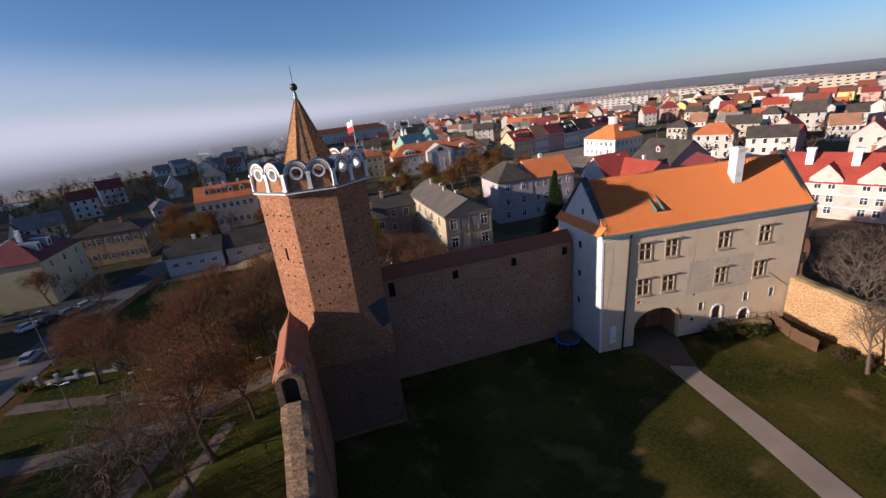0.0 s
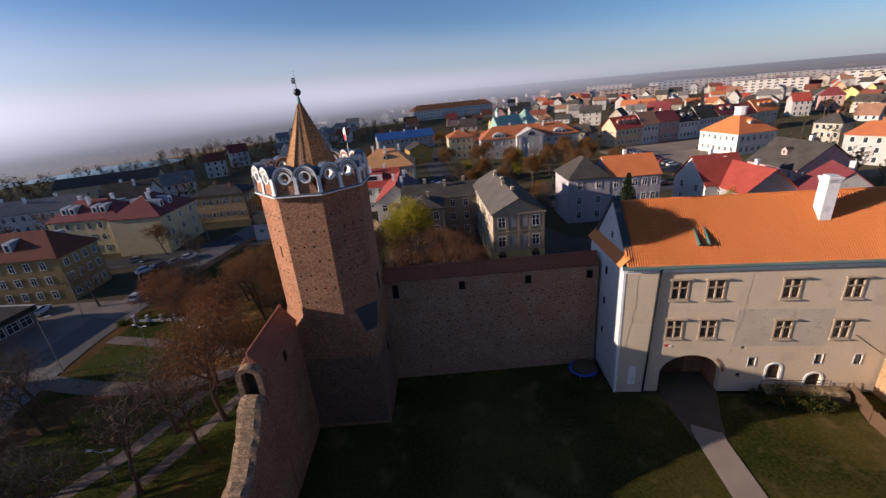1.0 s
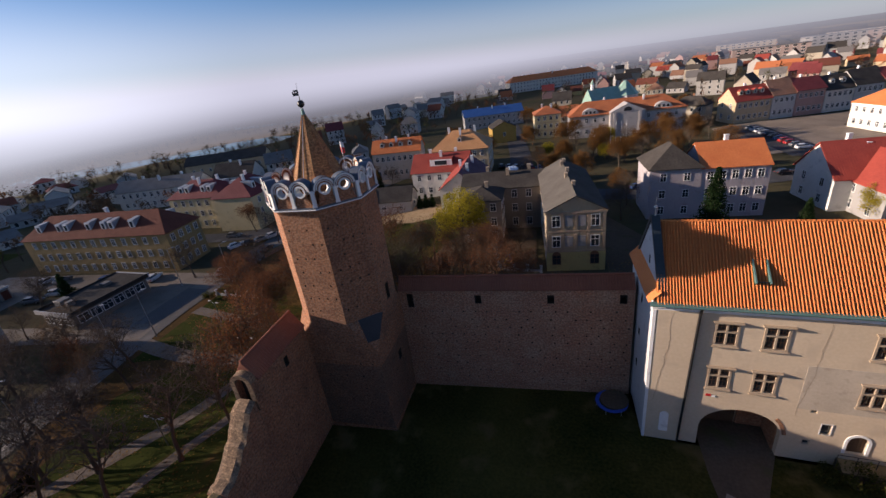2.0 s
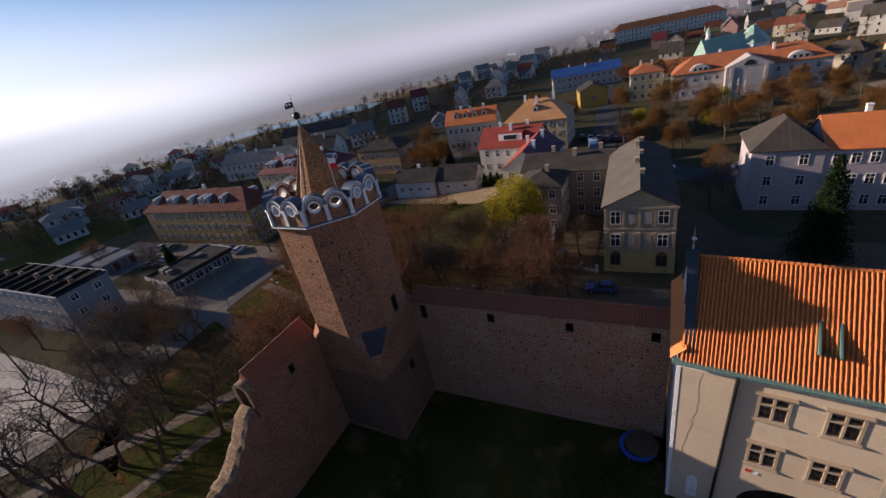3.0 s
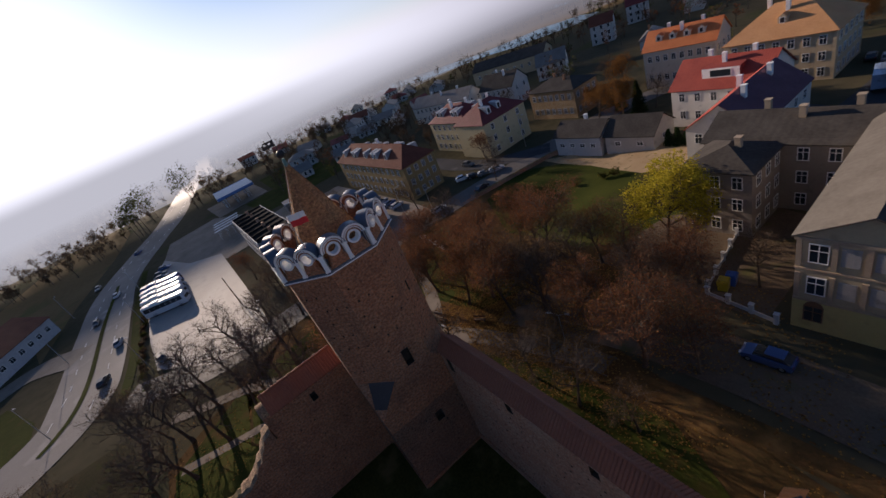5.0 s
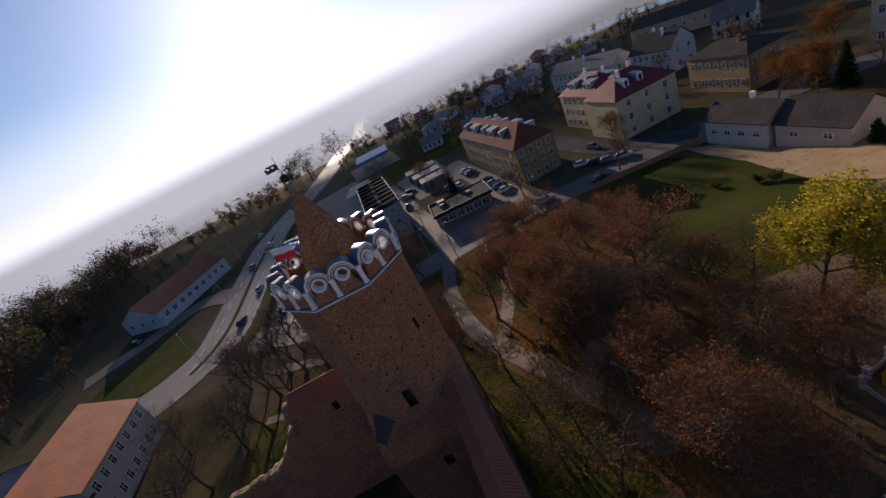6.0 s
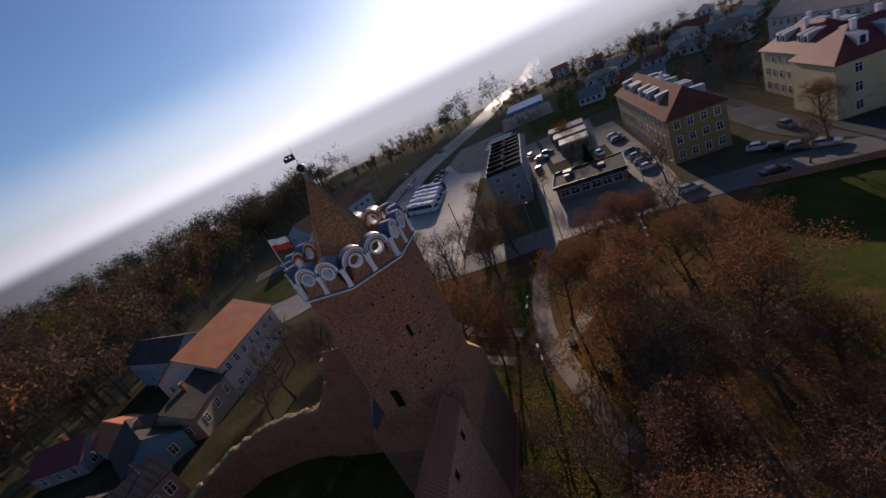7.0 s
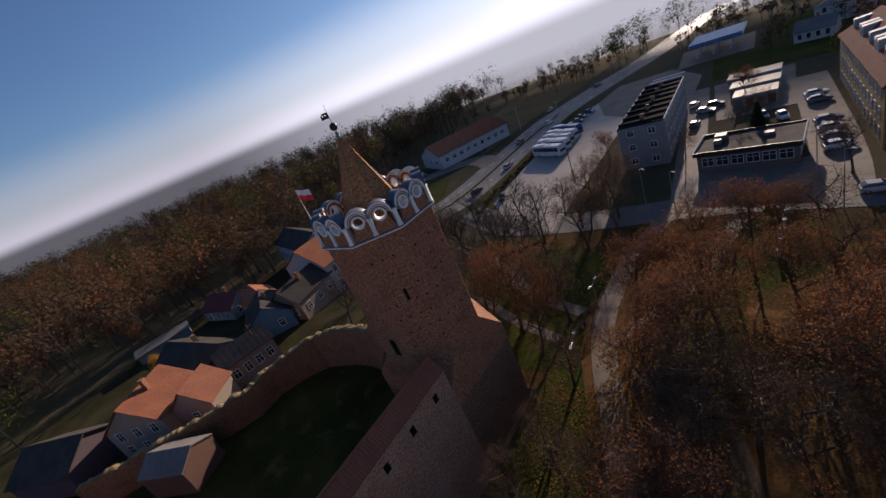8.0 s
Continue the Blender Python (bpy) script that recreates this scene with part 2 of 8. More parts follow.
WOOD = mat("dark_wood", (0.08, 0.045, 0.025), (0.14, 0.08, 0.045), fine=12)
STONEFRAME = mat("sandstone_frame", (0.3, 0.23, 0.16), (0.41, 0.325, 0.235), bump=0.15)
WINFRAME = mat("white_window_paint", (0.7, 0.69, 0.66), (0.8, 0.79, 0.77), rough=0.5, bump=0.03)
BROWNFRAME = mat("brown_window_paint", (0.12, 0.06, 0.035), (0.18, 0.1, 0.06), rough=0.5, bump=0.03)
ASPHALT = mat("asphalt", (0.045, 0.046, 0.05), (0.075, 0.075, 0.08), coarse=0.08, fine=9, bump=0.15, uv=False, third=(0.1, 0.1, 0.1), spec=0.12)
CONCRETE = mat("pale_paving", (0.3, 0.26, 0.225), (0.4, 0.355, 0.31), rough=0.66, spec=0.3, coarse=0.1, fine=5, bump=0.05, uv=False, third=(0.3, 0.27, 0.24))
# dry grass on crests; also paints the sunlit top of the south-west wall
PALE_CREST = mat("dry_grass_sunlit_crest", (0.15, 0.115, 0.055), (0.3, 0.23, 0.13), coarse=0.8, fine=9, bump=0.9, uv=False, rough=0.97, spec=0.03)
GRAVEL = mat("pale_gravel_path", (0.25, 0.19, 0.145), (0.36, 0.29, 0.225), coarse=0.3, fine=14, bump=0.4, uv=False)
DIRT = mat("trodden_earth", (0.09, 0.065, 0.045), (0.17, 0.125, 0.085), coarse=0.12, fine=4, bump=0.4, uv=False, third=(0.1, 0.09, 0.04), spec=0.05)
GRASS = mat("autumn_lawn", (0.026, 0.038, 0.007), (0.07, 0.076, 0.016), coarse=0.09, fine=5, bump=0.7, uv=False, third=(0.1, 0.065, 0.024), rough=0.97, spec=0.03)
LITTER = mat("leaf_litter", (0.14, 0.072, 0.03), (0.06, 0.045, 0.017), coarse=0.09, fine=3.5, bump=0.6, uv=False, third=(0.22, 0.125, 0.045), rough=0.97, spec=0.03)
EARTH = mat("town_ground", (0.055, 0.052, 0.028), (0.11, 0.09, 0.055), coarse=0.012, fine=0.35, bump=0.3, uv=False, third=(0.07, 0.075, 0.03), rough=0.97, spec=0.03)
LAWN = mat("worn_courtyard_lawn", (0.018, 0.024, 0.005), (0.1, 0.078, 0.02), coarse=0.1, fine=3.5, bump=0.8, uv=False, third=(0.13, 0.09, 0.035), rough=0.97, spec=0.03)
FIELD = mat("dry_meadow", (0.12, 0.085, 0.04), (0.2, 0.14, 0.07), coarse=0.02, fine=0.6, bump=0.2, uv=False, third=(0.1, 0.1, 0.04), rough=0.97, spec=0.03)
BARK = mat("bark", (0.075, 0.058, 0.045), (0.14, 0.11, 0.085), fine=8, uv=False, bump=0.3, spec=0.05)
RUBBER = mat("tyre_rubber", (0.015, 0.015, 0.015), (0.03, 0.03, 0.03), bump=0.05)


def glassmat(name, tint=(0.02, 0.025, 0.03), rough=0.08):
    m = mat(name, tint, tuple(c * 1.6 for c in tint), rough=rough, bump=0, spec=0.8, rand=0.8)
    return m


GLASS = glassmat("dark_window_glass")


def leafmat(name, c1, c2):
    m = bpy.data.materials.new(name)
    m.use_nodes = True
    n, l = m.node_tree.nodes, m.node_tree.links
    p = n["Principled BSDF"]
    g = n.new("ShaderNodeNewGeometry")
    mix = n.new("ShaderNodeMix")
    mix.data_type = "RGBA"
    l.new(g.outputs["Random Per Island"], mix.inputs["Factor"])
    mix.inputs["A"].default_value, mix.inputs["B"].default_value = (*c1, 1), (*c2, 1)
    l.new(mix.outputs["Result"], p.inputs["Base Color"])
    p.inputs["Roughness"].default_value = 0.95
    p.inputs["Specular IOR Level"].default_value = 0.03
    tr = n.new("ShaderNodeBsdfTranslucent")
    l.new(mix.outputs["Result"], tr.inputs["Color"])
    ms = n.new("ShaderNodeMixShader")
    ms.inputs[0].default_value = 0.48
    l.new(p.outputs[0], ms.inputs[1])
    l.new(tr.outputs[0], ms.inputs[2])
    l.new(ms.outputs[0], n["Material Output"].inputs["Surface"])
    return m


RUSSET = leafmat("russet_leaves", (0.082, 0.037, 0.02), (0.225, 0.1, 0.048))
BROWNLEAF = leafmat("brown_leaves", (0.062, 0.044, 0.029), (0.14, 0.09, 0.053))
YELLOWLEAF = leafmat("yellow_green_leaves", (0.22, 0.2, 0.02), (0.45, 0.36, 0.04))
RUSTLEAF = leafmat("rust_orange_leaves", (0.1, 0.05, 0.016), (0.26, 0.125, 0.038))
GREENLEAF = leafmat("dark_green_needles", (0.012, 0.03, 0.012), (0.035, 0.06, 0.02))
GOLDLEAF = leafmat("golden_leaves", (0.4, 0.2, 0.02), (0.55, 0.32, 0.04))


# ---- the castle: tower ----
SLATE = mat("dark_slate", (0.045, 0.042, 0.044), (0.08, 0.074, 0.072), fine=9, rough=0.95, spec=0.04)
rng = random.Random(7)
TC = Vector((-0.3, 38.8, 0))
AP = 4.62


def octagon(ap):
    r = ap / math.cos(math.pi / 8)
    return [(TC.x + r * math.cos(math.pi / 8 + k * math.pi / 4), TC.y + r * math.sin(math.pi / 8 + k * math.pi / 4)) for k in range(8)]


tower = thing("castle_tower", "octagonal red brick castle tower on a square base, brick spire", "tower",
              Matrix.Translation(TC) @ Matrix.Rotation(radians(-2.2), 4, "Z") @ Matrix.Translation(-TC))
bm = bmesh.new()
ring8 = octagon(AP)
for k in range(8):
    p, q = ring8[k], ring8[(k + 1) % 8]
    side = math.hypot(q[0] - p[0], q[1] - p[1])
    holes = []
    for r, z in enumerate((17.2, 18.6, 20.0, 21.4, 22.8, 24.2, 25.6)):
        for u in (0.55, 1.45, 2.35, 3.25):
            if rng.random() < 0.62:
                uu, zz = u + (0.13 if r % 2 else -0.1), z
                holes.append((uu, uu + 0.15, zz, zz + 0.17, 0.35))
    if k == 7:
        holes = [h for h in holes if not (1.2 < h[0] < 2.7 and h[2] < 19)] + [(1.55, 2.3, 16.1, 17.9, 0.7)]
    if k in (0, 4):
        holes = [h for h in holes if not (1.5 < h[0] < 2.3 and 21 < h[2] < 23)] + [(1.78, 2.05, 21.6, 22.7, 0.6)]
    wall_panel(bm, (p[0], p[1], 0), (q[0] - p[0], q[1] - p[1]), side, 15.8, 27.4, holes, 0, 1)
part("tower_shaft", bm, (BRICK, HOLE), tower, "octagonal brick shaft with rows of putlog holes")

# square base with sloping corners up to the octagon
bm = bmesh.new()
sq = [(TC.x + sx * AP, TC.y + sy * AP) for sx, sy in ((1, -1), (1, 1), (-1, 1), (-1, -1))]
for k in range(4):
    p, q = sq[k], sq[(k + 1) % 4]
    oa, ob_ = (ring8[(2 * k + 7) % 8], ring8[(2 * k) % 8])
    holes = []
    for z in (4.6, 6.2, 7.8, 9.4, 11.0):
        for u in (1.2, 3.1, 5.0, 6.9, 8.2):
            if rng.random() < 0.35:
                holes.append((u, u + 0.16, z, z + 0.18, 0.35))
    if k == 0:
        holes.append((4.2, 5.0, 8.3, 9.5, 0.6))
    low = [h for h in holes if h[3] < 10.9]
    wall_panel(bm, (p[0], p[1], 0), (q[0] - p[0], q[1] - p[1]), 2 * AP, 0.0, 10.9, low, 2, 1)
    wall_panel(bm, (p[0], p[1], 0), (q[0] - p[0], q[1] - p[1]), 2 * AP, 10.9, 12.8, [h for h in holes if h[2] > 10.9], 0, 1)
    quadface(bm, [(*p, 12.8), (*q, 12.8), (*ob_, 15.8), (*oa, 15.8)])
part("tower_base", bm, (BRICK, HOLE, BRICK_OLD), tower, "square brick base with scattered putlog holes")
for k in range(4):
    bm = bmesh.new()
    c = sq[k]
    a, b = ring8[(2 * k + 6) % 8], ring8[(2 * k + 7) % 8]
    quadface(bm, [(*c, 12.8), (*b, 15.8), (*a, 15.8)])
    part("broach", bm, BRICK, tower, "sloping corner between base and shaft")
    if k == 0:
        # slate patch over two thirds of this corner
        C, B, A = Vector((*c, 12.8)), Vector((*b, 15.8)), Vector((*a, 15.8))
        out = (A - C).cross(B - C).normalized()
        out *= 0.04 if out.z > 0 else -0.04
        bm = bmesh.new()
        pts = [C.lerp(A, 0.32) + out, C.lerp(B, 0.3) + out, C.lerp(B, 0.97) + out, A.lerp(B, 0.3) + out]
        quadface(bm, [pts[1], pts[2], pts[3], pts[0]])
        bmesh.ops.recalc_face_normals(bm, faces=bm.faces[:])
        part("slate_patch", bm, SLATE, tower, "dark slate covering on one broach")
# plinth course
bm = bmesh.new()
for r_, z0, z1 in ((AP + 0.12, -0.5, 2.6),):
    prism(bm, [(TC.x - r_, TC.y - r_), (TC.x + r_, TC.y - r_), (TC.x + r_, TC.y + r_), (TC.x - r_, TC.y + r_)], z0, z1)
part("plinth", bm, BRICK, tower)
# cornice in three steps
for ap, z0, z1, m in ((AP + 0.12, 27.3, 27.58, BRICK), (AP + 0.36, 27.58, 27.67, WHITE), (AP + 0.32, 27.67, 27.8, SHEET)):
    bm = bmesh.new()
    prism(bm, octagon(ap), z0, z1)
    part("cornice", bm, m, tower, "" if m is BRICK else ("thin white stone cornice" if m is WHITE else "blue-grey sheet ledge"))
bm = bmesh.new()
prism(bm, octagon(AP - 0.5), 27.8, 27.86)
part("roof_deck", bm, SHEET, tower, "grey sheet deck behind the parapet")


def annulus(bm, r0, r1, y0, y1, a0, a1, n=18, cz=0.0, mi=0):
    """A ring segment in the local x-z plane."""
    full = abs(a1 - a0) > 6.28
    prev = first = None
    for i in range(n + 1):
        a = a0 + (a1 - a0) * i / n
        ca, sa = math.cos(a), math.sin(a)
        cur = [bm.verts.new((r * ca, y, cz + r * sa)) for r, y in ((r0, y0), (r1, y0), (r1, y1), (r0, y1))]
        if prev:
            for j in range(4):
                f = bm.faces.new((prev[j], prev[(j + 1) % 4], cur[(j + 1) % 4], cur[j]))
                f.material_index = mi
        elif not full:
            bm.faces.new(cur)
        prev = cur
    if not full:
        bm.faces.new(prev[::-1])


# parapet of half rondels: local frame with x along the side, -y outwards
bm = bmesh.new()
N = 20
for i in range(N):
    t0, t1 = math.pi * i / N, math.pi * (i + 1) / N
    for y, flip in ((-0.2, False), (0.42, True)):
        q = [(0.4 * math.cos(t0), y, 1.4 + 0.4 * math.sin(t0)), (0.86 * math.cos(t0), y, 1.4 + 0.86 * math.sin(t0)),
             (0.86 * math.cos(t1), y, 1.4 + 0.86 * math.sin(t1)), (0.4 * math.cos(t1), y, 1.4 + 0.4 * math.sin(t1))]
        quadface(bm, q if not flip else q[::-1])
        h = [(0.4 * math.cos(t0), y, 1.4 - 0.4 * math.sin(t0)), (0.4 * math.cos(t1), y, 1.4 - 0.4 * math.sin(t1)),
             (0.86 * math.cos(t1), y, 0.0), (0.86 * math.cos(t0), y, 0.0)]
        quadface(bm, h if not flip else h[::-1])
annulus(bm, 0.4, 0.401, -0.2, 0.42, 0, 2 * math.pi, 20, 1.4)
annulus(bm, 0.859, 0.86, -0.2, 0.42, 0, math.pi, 18, 1.4)
for x in (-0.86, 0.86):
    quadface(bm, [(x, -0.2, 0), (x, 0.42, 0), (x, 0.42, 1.4), (x, -0.2, 1.4)])
uv_metres(bm)
disc_me = bpy.data.meshes.new("rondel")
bm.to_mesh(disc_me)
bm.free()
disc_me.materials.append(BRICK)
extra = []
for nm, m, args in (("archivolt", WHITE, (0.8, 0.97, -0.3, 0.46, 0, math.pi, 20, 1.4)), ("flashing", SHEET, (0.972, 1.01, -0.34, 0.55, 0, math.pi, 20, 1.4)),
                    ("inner_arch", WHITE, (0.66, 0.72, -0.25, -0.19, 0, math.pi, 20, 1.4)),
                    ("oculus_ring", WHITE, (0.38, 0.53, -0.27, 0.44, 0, 2 * math.pi, 24, 1.4))):
    bm = bmesh.new()
    annulus(bm, *args)
    bmesh.ops.recalc_face_normals(bm, faces=bm.faces[:])
    uv_metres(bm)
    me = bpy.data.meshes.new(nm)
    bm.to_mesh(me)
    bm.free()
    me.materials.append(m)
    extra.append((nm, me))
bm = bmesh.new()
box(bm, -0.15, -0.32, 0.0, 0.15, 0.22, 1.25)
box(bm, -0.21, -0.37, 1.25, 0.21, 0.26, 1.42)
box(bm, -0.19, -0.35, 0.0, 0.19, 0.24, 0.18)
uv_metres(bm)
pil_me = bpy.data.meshes.new("pilaster")
bm.to_mesh(pil_me)
bm.free()
pil_me.materials.append(WHITE)
ring_p = octagon(AP - 0.02)
for k in range(8):
    p, q = Vector((*ring_p[k], 0)), Vector((*ring_p[(k + 1) % 8], 0))
    d = (q - p)
    L = d.length
    ang = math.degrees(math.atan2(d.y, d.x))
    for f in (0.27, 0.73):
        c = p + d * f
        rondel = part("rondel", disc_me, None, tower, "half-round brick parapet lunette with a round opening")
        rondel.matrix_basis = pose(c.x, c.y, 27.8, 0, 0, ang)
        for nm, me in extra:
            part(nm, me, None, rondel)
    for f in (0.0, 0.5):
        c = p + d * f
        pl_ = part("pilaster", pil_me, None, tower, "white stone pilaster")
        pl_.matrix_basis = pose(c.x, c.y, 27.8, 0, 0, ang - (22.5 if f == 0 else 0))

# spire with corbelled foot, ball and vane
bm = bmesh.new()
prism(bm, octagon(2.75), 27.8, 35.0, scale_top=0.045, centre=TC)
part("spire", bm, BRICK_SPIRE, tower, "steep eight-sided brick spire")
bm = bmesh.new()
for k in range(8):
    p = octagon(2.77)[k]
    tube(bm, (p[0], p[1], 27.85), (TC.x + (p[0] - TC.x) * 0.05, TC.y + (p[1] - TC.y) * 0.05, 34.95), 0.07, 0.035, 4)
part("spire_ribs", bm, BRICK_SPIRE, tower)
bm = bmesh.new()
prism(bm, octagon(0.2), 34.6, 35.5, scale_top=0.5, centre=TC)
part("spire_cap", bm, COPPER, tower, "weathered copper cap")
bm = bmesh.new()
bmesh.ops.create_uvsphere(bm, u_segments=16, v_segments=10, radius=0.32, matrix=pose(TC.x, TC.y, 35.85))
part("finial_ball", bm, DARKMETAL, tower, "dark metal ball", smooth=True)
bm = bmesh.new()
tube(bm, (TC.x, TC.y, 36.1), (TC.x, TC.y, 37.6), 0.03, 0.012, 6)
part("vane_rod", bm, DARKMETAL, tower)
bm = bmesh.new()
plate(bm, [-0.95, -0.78, -0.6, -0.42, -0.25, -0.03], [36.55, 36.66, 36.78, 36.9, 37.02], lambda i, j: j in (0, 3) and i > 0 or i in (2, 4) or (i == 0 and j == 1) or (i + j) % 2 == 0, -0.012, 0.012)
bmesh.ops.transform(bm, verts=bm.verts[:], matrix=pose(TC.x, TC.y, 0, 0, 0, 92))
part("weather_vane", bm, DARKMETAL, tower, "pierced iron weather vane")
bm = bmesh.new()
p = octagon(2.85)[5]
for i in range(12):
    f0, f1 = i / 12, (i + 1) / 12
    tube(bm, (p[0] + (TC.x - p[0]) * 0.95 * f0 + 0.9 * (1 - f0), p[1] + (TC.y - p[1]) * 0.95 * f0, 27.9 + 7.0 * f0), (p[0] + (TC.x - p[0]) * 0.95 * f1 + 0.9 * (1 - f1), p[1] + (TC.y - p[1]) * 0.95 * f1, 27.9 + 7.0 * f1), 0.025, 0.025, 4)
part("lightning_conductor", bm, STEEL, tower)

# flag on its pole at the parapet
REDCLOTH = mat("red_cloth", (0.6, 0.03, 0.03), (0.7, 0.05, 0.05), bump=0.02)
flag = thing("flag", "white and red cloth flag waving on a thin pole", "flag", pose(3.9, 36.2, 0, 0, 0, 107))
bm = bmesh.new()
tube(bm, (0, 0, 27.86), (0, 0, 32.75), 0.04, 0.025, 6)
part("flag_pole", bm, STEEL, flag)
for nm, m, z0, z1 in (("white_stripe", WHITE, 32.25, 32.7), ("red_stripe", REDCLOTH, 31.8, 32.25)):
    bm = bmesh.new()
    pts = [(0.03 + 0.14 * i, 0.09 * math.sin(i * 1.1), -0.03 * i) for i in range(10)]
    for i in range(9):
        (xa, ya, da), (xb, yb, db) = pts[i], pts[i + 1]
        box_pts = [(xa, ya, z0 + da), (xb, yb, z0 + db), (xb, yb, z1 + db), (xa, ya, z1 + da)]
        quadface(bm, box_pts)
    bmesh.ops.remove_doubles(bm, verts=bm.verts[:], dist=0.001)
    bmesh.ops.solidify(bm, geom=bm.faces[:], thickness=0.012)
    part(nm, bm, m, flag)


# ---- curtain walls ----
def tiled_cap(parent, x0, x1, y0, y1, z0, z1, along_x=True, over=0.18):
    """A saddle of clay tiles on a wall, with tile columns and a ridge roll."""
    bm = bmesh.new()
    if along_x:
        L, y_a, y_b = x1 - x0, y0 - over, y1 + over
    else:
        L, y_a, y_b = y1 - y0, x0 - over, x1 + over
    mid = (y_a + y_b) / 2
    P = (lambda s, t, z: (x0 + s, t, z)) if along_x else (lambda s, t, z: (t, y0 + s, z))
    w = 0.26
    n = int(L / w)
    for i in range(n):
        s = i * L / n
        for ya in (y_a, y_b):
            prof = []
            for k in range(4):
                a = math.pi * k / 3
                prof.append((s + (0.5 - 0.5 * math.cos(a)) * L / n, 0.08 * math.sin(a)))
            for (sa, ha), (sb, hb) in zip(prof[:-1], prof[1:]):
                q = [P(sa, ya, z0 + ha), P(sb, ya, z0 + hb), P(sb, mid, z1 + hb), P(sa, mid, z1 + ha)]
                quadface(bm, q)
    bmesh.ops.remove_doubles(bm, verts=bm.verts[:], dist=0.002)
    bmesh.ops.recalc_face_normals(bm, faces=bm.faces[:])
    a, b = P(0, mid, z1 + 0.06), P(L, mid, z1 + 0.06)
    tube(bm, a, b, 0.13, 0.13, 8)
    # closed body below
    for s in (0, L):
        quadface(bm, [P(s, y_a, z0), P(s, y_b, z0), P(s, mid, z1)])
    quadface(bm, [P(0, y_a, z0), P(L, y_a, z0), P(L, y_b, z0), P(0, y_b, z0)])
    return part("tile_coping", bm, TILE_CAP, parent, "saddle coping of old red clay tiles")


wall_n = thing("wall_north", "tall weathered brick curtain wall with putlog holes and tiled coping", "castle wall", kind="structure")
bm = bmesh.new()
NX0, NX1, NY0, NY1 = 4.32, 28.75, 41.35, 43.3
holes = [(0.9, 1.6, 13.2, 14.9, 1.0)] + [(u - 0.35, u + 0.35, 13.7, 14.7, 1.0) for u in (8.85, 16.4, 23.4)]
for r, z in enumerate((3.6, 4.6, 5.6, 6.6, 7.6, 8.6, 9.6, 10.6, 11.6, 12.6)):
    for i in range(19):
        if rng.random() < (0.45 if r < 5 else 0.7):
            u = 1.9 + i * 1.2 + (0.36 if r % 2 else 0) + rng.choice((0, 0.12))
            holes.append((round(u, 2), round(u + 0.16, 2), z, z + 0.16, 0.3))
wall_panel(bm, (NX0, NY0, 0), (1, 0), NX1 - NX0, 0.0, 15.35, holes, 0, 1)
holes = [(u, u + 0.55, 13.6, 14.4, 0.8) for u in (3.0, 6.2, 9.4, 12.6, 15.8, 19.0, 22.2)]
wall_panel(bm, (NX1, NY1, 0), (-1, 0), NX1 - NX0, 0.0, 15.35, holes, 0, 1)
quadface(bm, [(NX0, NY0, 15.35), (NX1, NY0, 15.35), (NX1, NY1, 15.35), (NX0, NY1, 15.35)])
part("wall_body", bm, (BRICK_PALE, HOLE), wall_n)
bm = bmesh.new()
box(bm, NX0 + 0.1, NY0 - 0.22, 0.0, NX1, NY0 + 0.01, 2.75)
box(bm, NX0 + 0.1, NY0 - 0.13, 2.75, NX1, NY0 + 0.01, 2.95)
part("wall_plinth", bm, BRICK_PALE, wall_n)
tiled_cap(wall_n, NX0, NX1, NY0, NY1, 15.35, 16.5)
wall_w = thing("wall_west", "brick curtain wall with tiled coping and a broken rubble end", "castle wall", kind="structure")
bm = bmesh.new()
WX0, WX1, WY0, WY1 = -5.55, -3.45, 26.6, 34.3
holes = [(3.6, 4.2, 13.7, 14.7, 0.9)] + [(u, u + 0.14, z, z + 0.15, 0.3) for u in (1.1, 2.6, 5.2, 6.6) for z in (5.2, 7.4, 9.6, 11.8) if rng.random() < 0.7]
wall_panel(bm, (WX1, WY0, 0), (0, 1), WY1 - WY0, 0.0, 15.5, holes, 0, 1)
wall_panel(bm, (WX0, WY1, 0), (0, -1), WY1 - WY0, 0.0, 15.5, [], 0, 1)
quadface(bm, [(WX0, WY0, 15.5), (WX1, WY0, 15.5), (WX1, WY1, 15.5), (WX0, WY1, 15.5)])
part("wall_body", bm, (BRICK, HOLE), wall_w)
tiled_cap(wall_w, WX0, WX1, WY0, WY1, 15.5, 17.2, along_x=False)
# broken end with an arch in the wall walk, backed by a shade-coloured sheet
bm = bmesh.new()
box(bm, WX0 + 0.05, WY0 - 0.9, 0.0, WX1 - 0.05, WY0, 12.9)
for (xa, xb) in ((WX0 + 0.05, WX0 + 0.5), (WX1 - 0.5, WX1 - 0.05)):
    box(bm, xa, WY0 - 0.75, 12.9, xb, WY0, 15.6)
rr = (WX1 - WX0) / 2 - 0.5
cx = (WX0 + WX1) / 2
for i in range(10):
    a0, a1 = math.pi * i / 10, math.pi * (i + 1) / 10
    pts = [(cx + r * math.cos(a), 15.6 + r * math.sin(a) * 0.9) for r, a in ((rr, a0), (rr + 0.42, a0), (rr + 0.42, a1), (rr, a1))]
    vf = [bm.verts.new((x, WY0 - 0.75, z)) for x, z in pts]
    vb = [bm.verts.new((x, WY0, z)) for x, z in pts]
    bm.faces.new(vf)
    for j in range(4):
        bm.faces.new((vf[j], vb[j], vb[(j + 1) % 4], vf[(j + 1) % 4]))
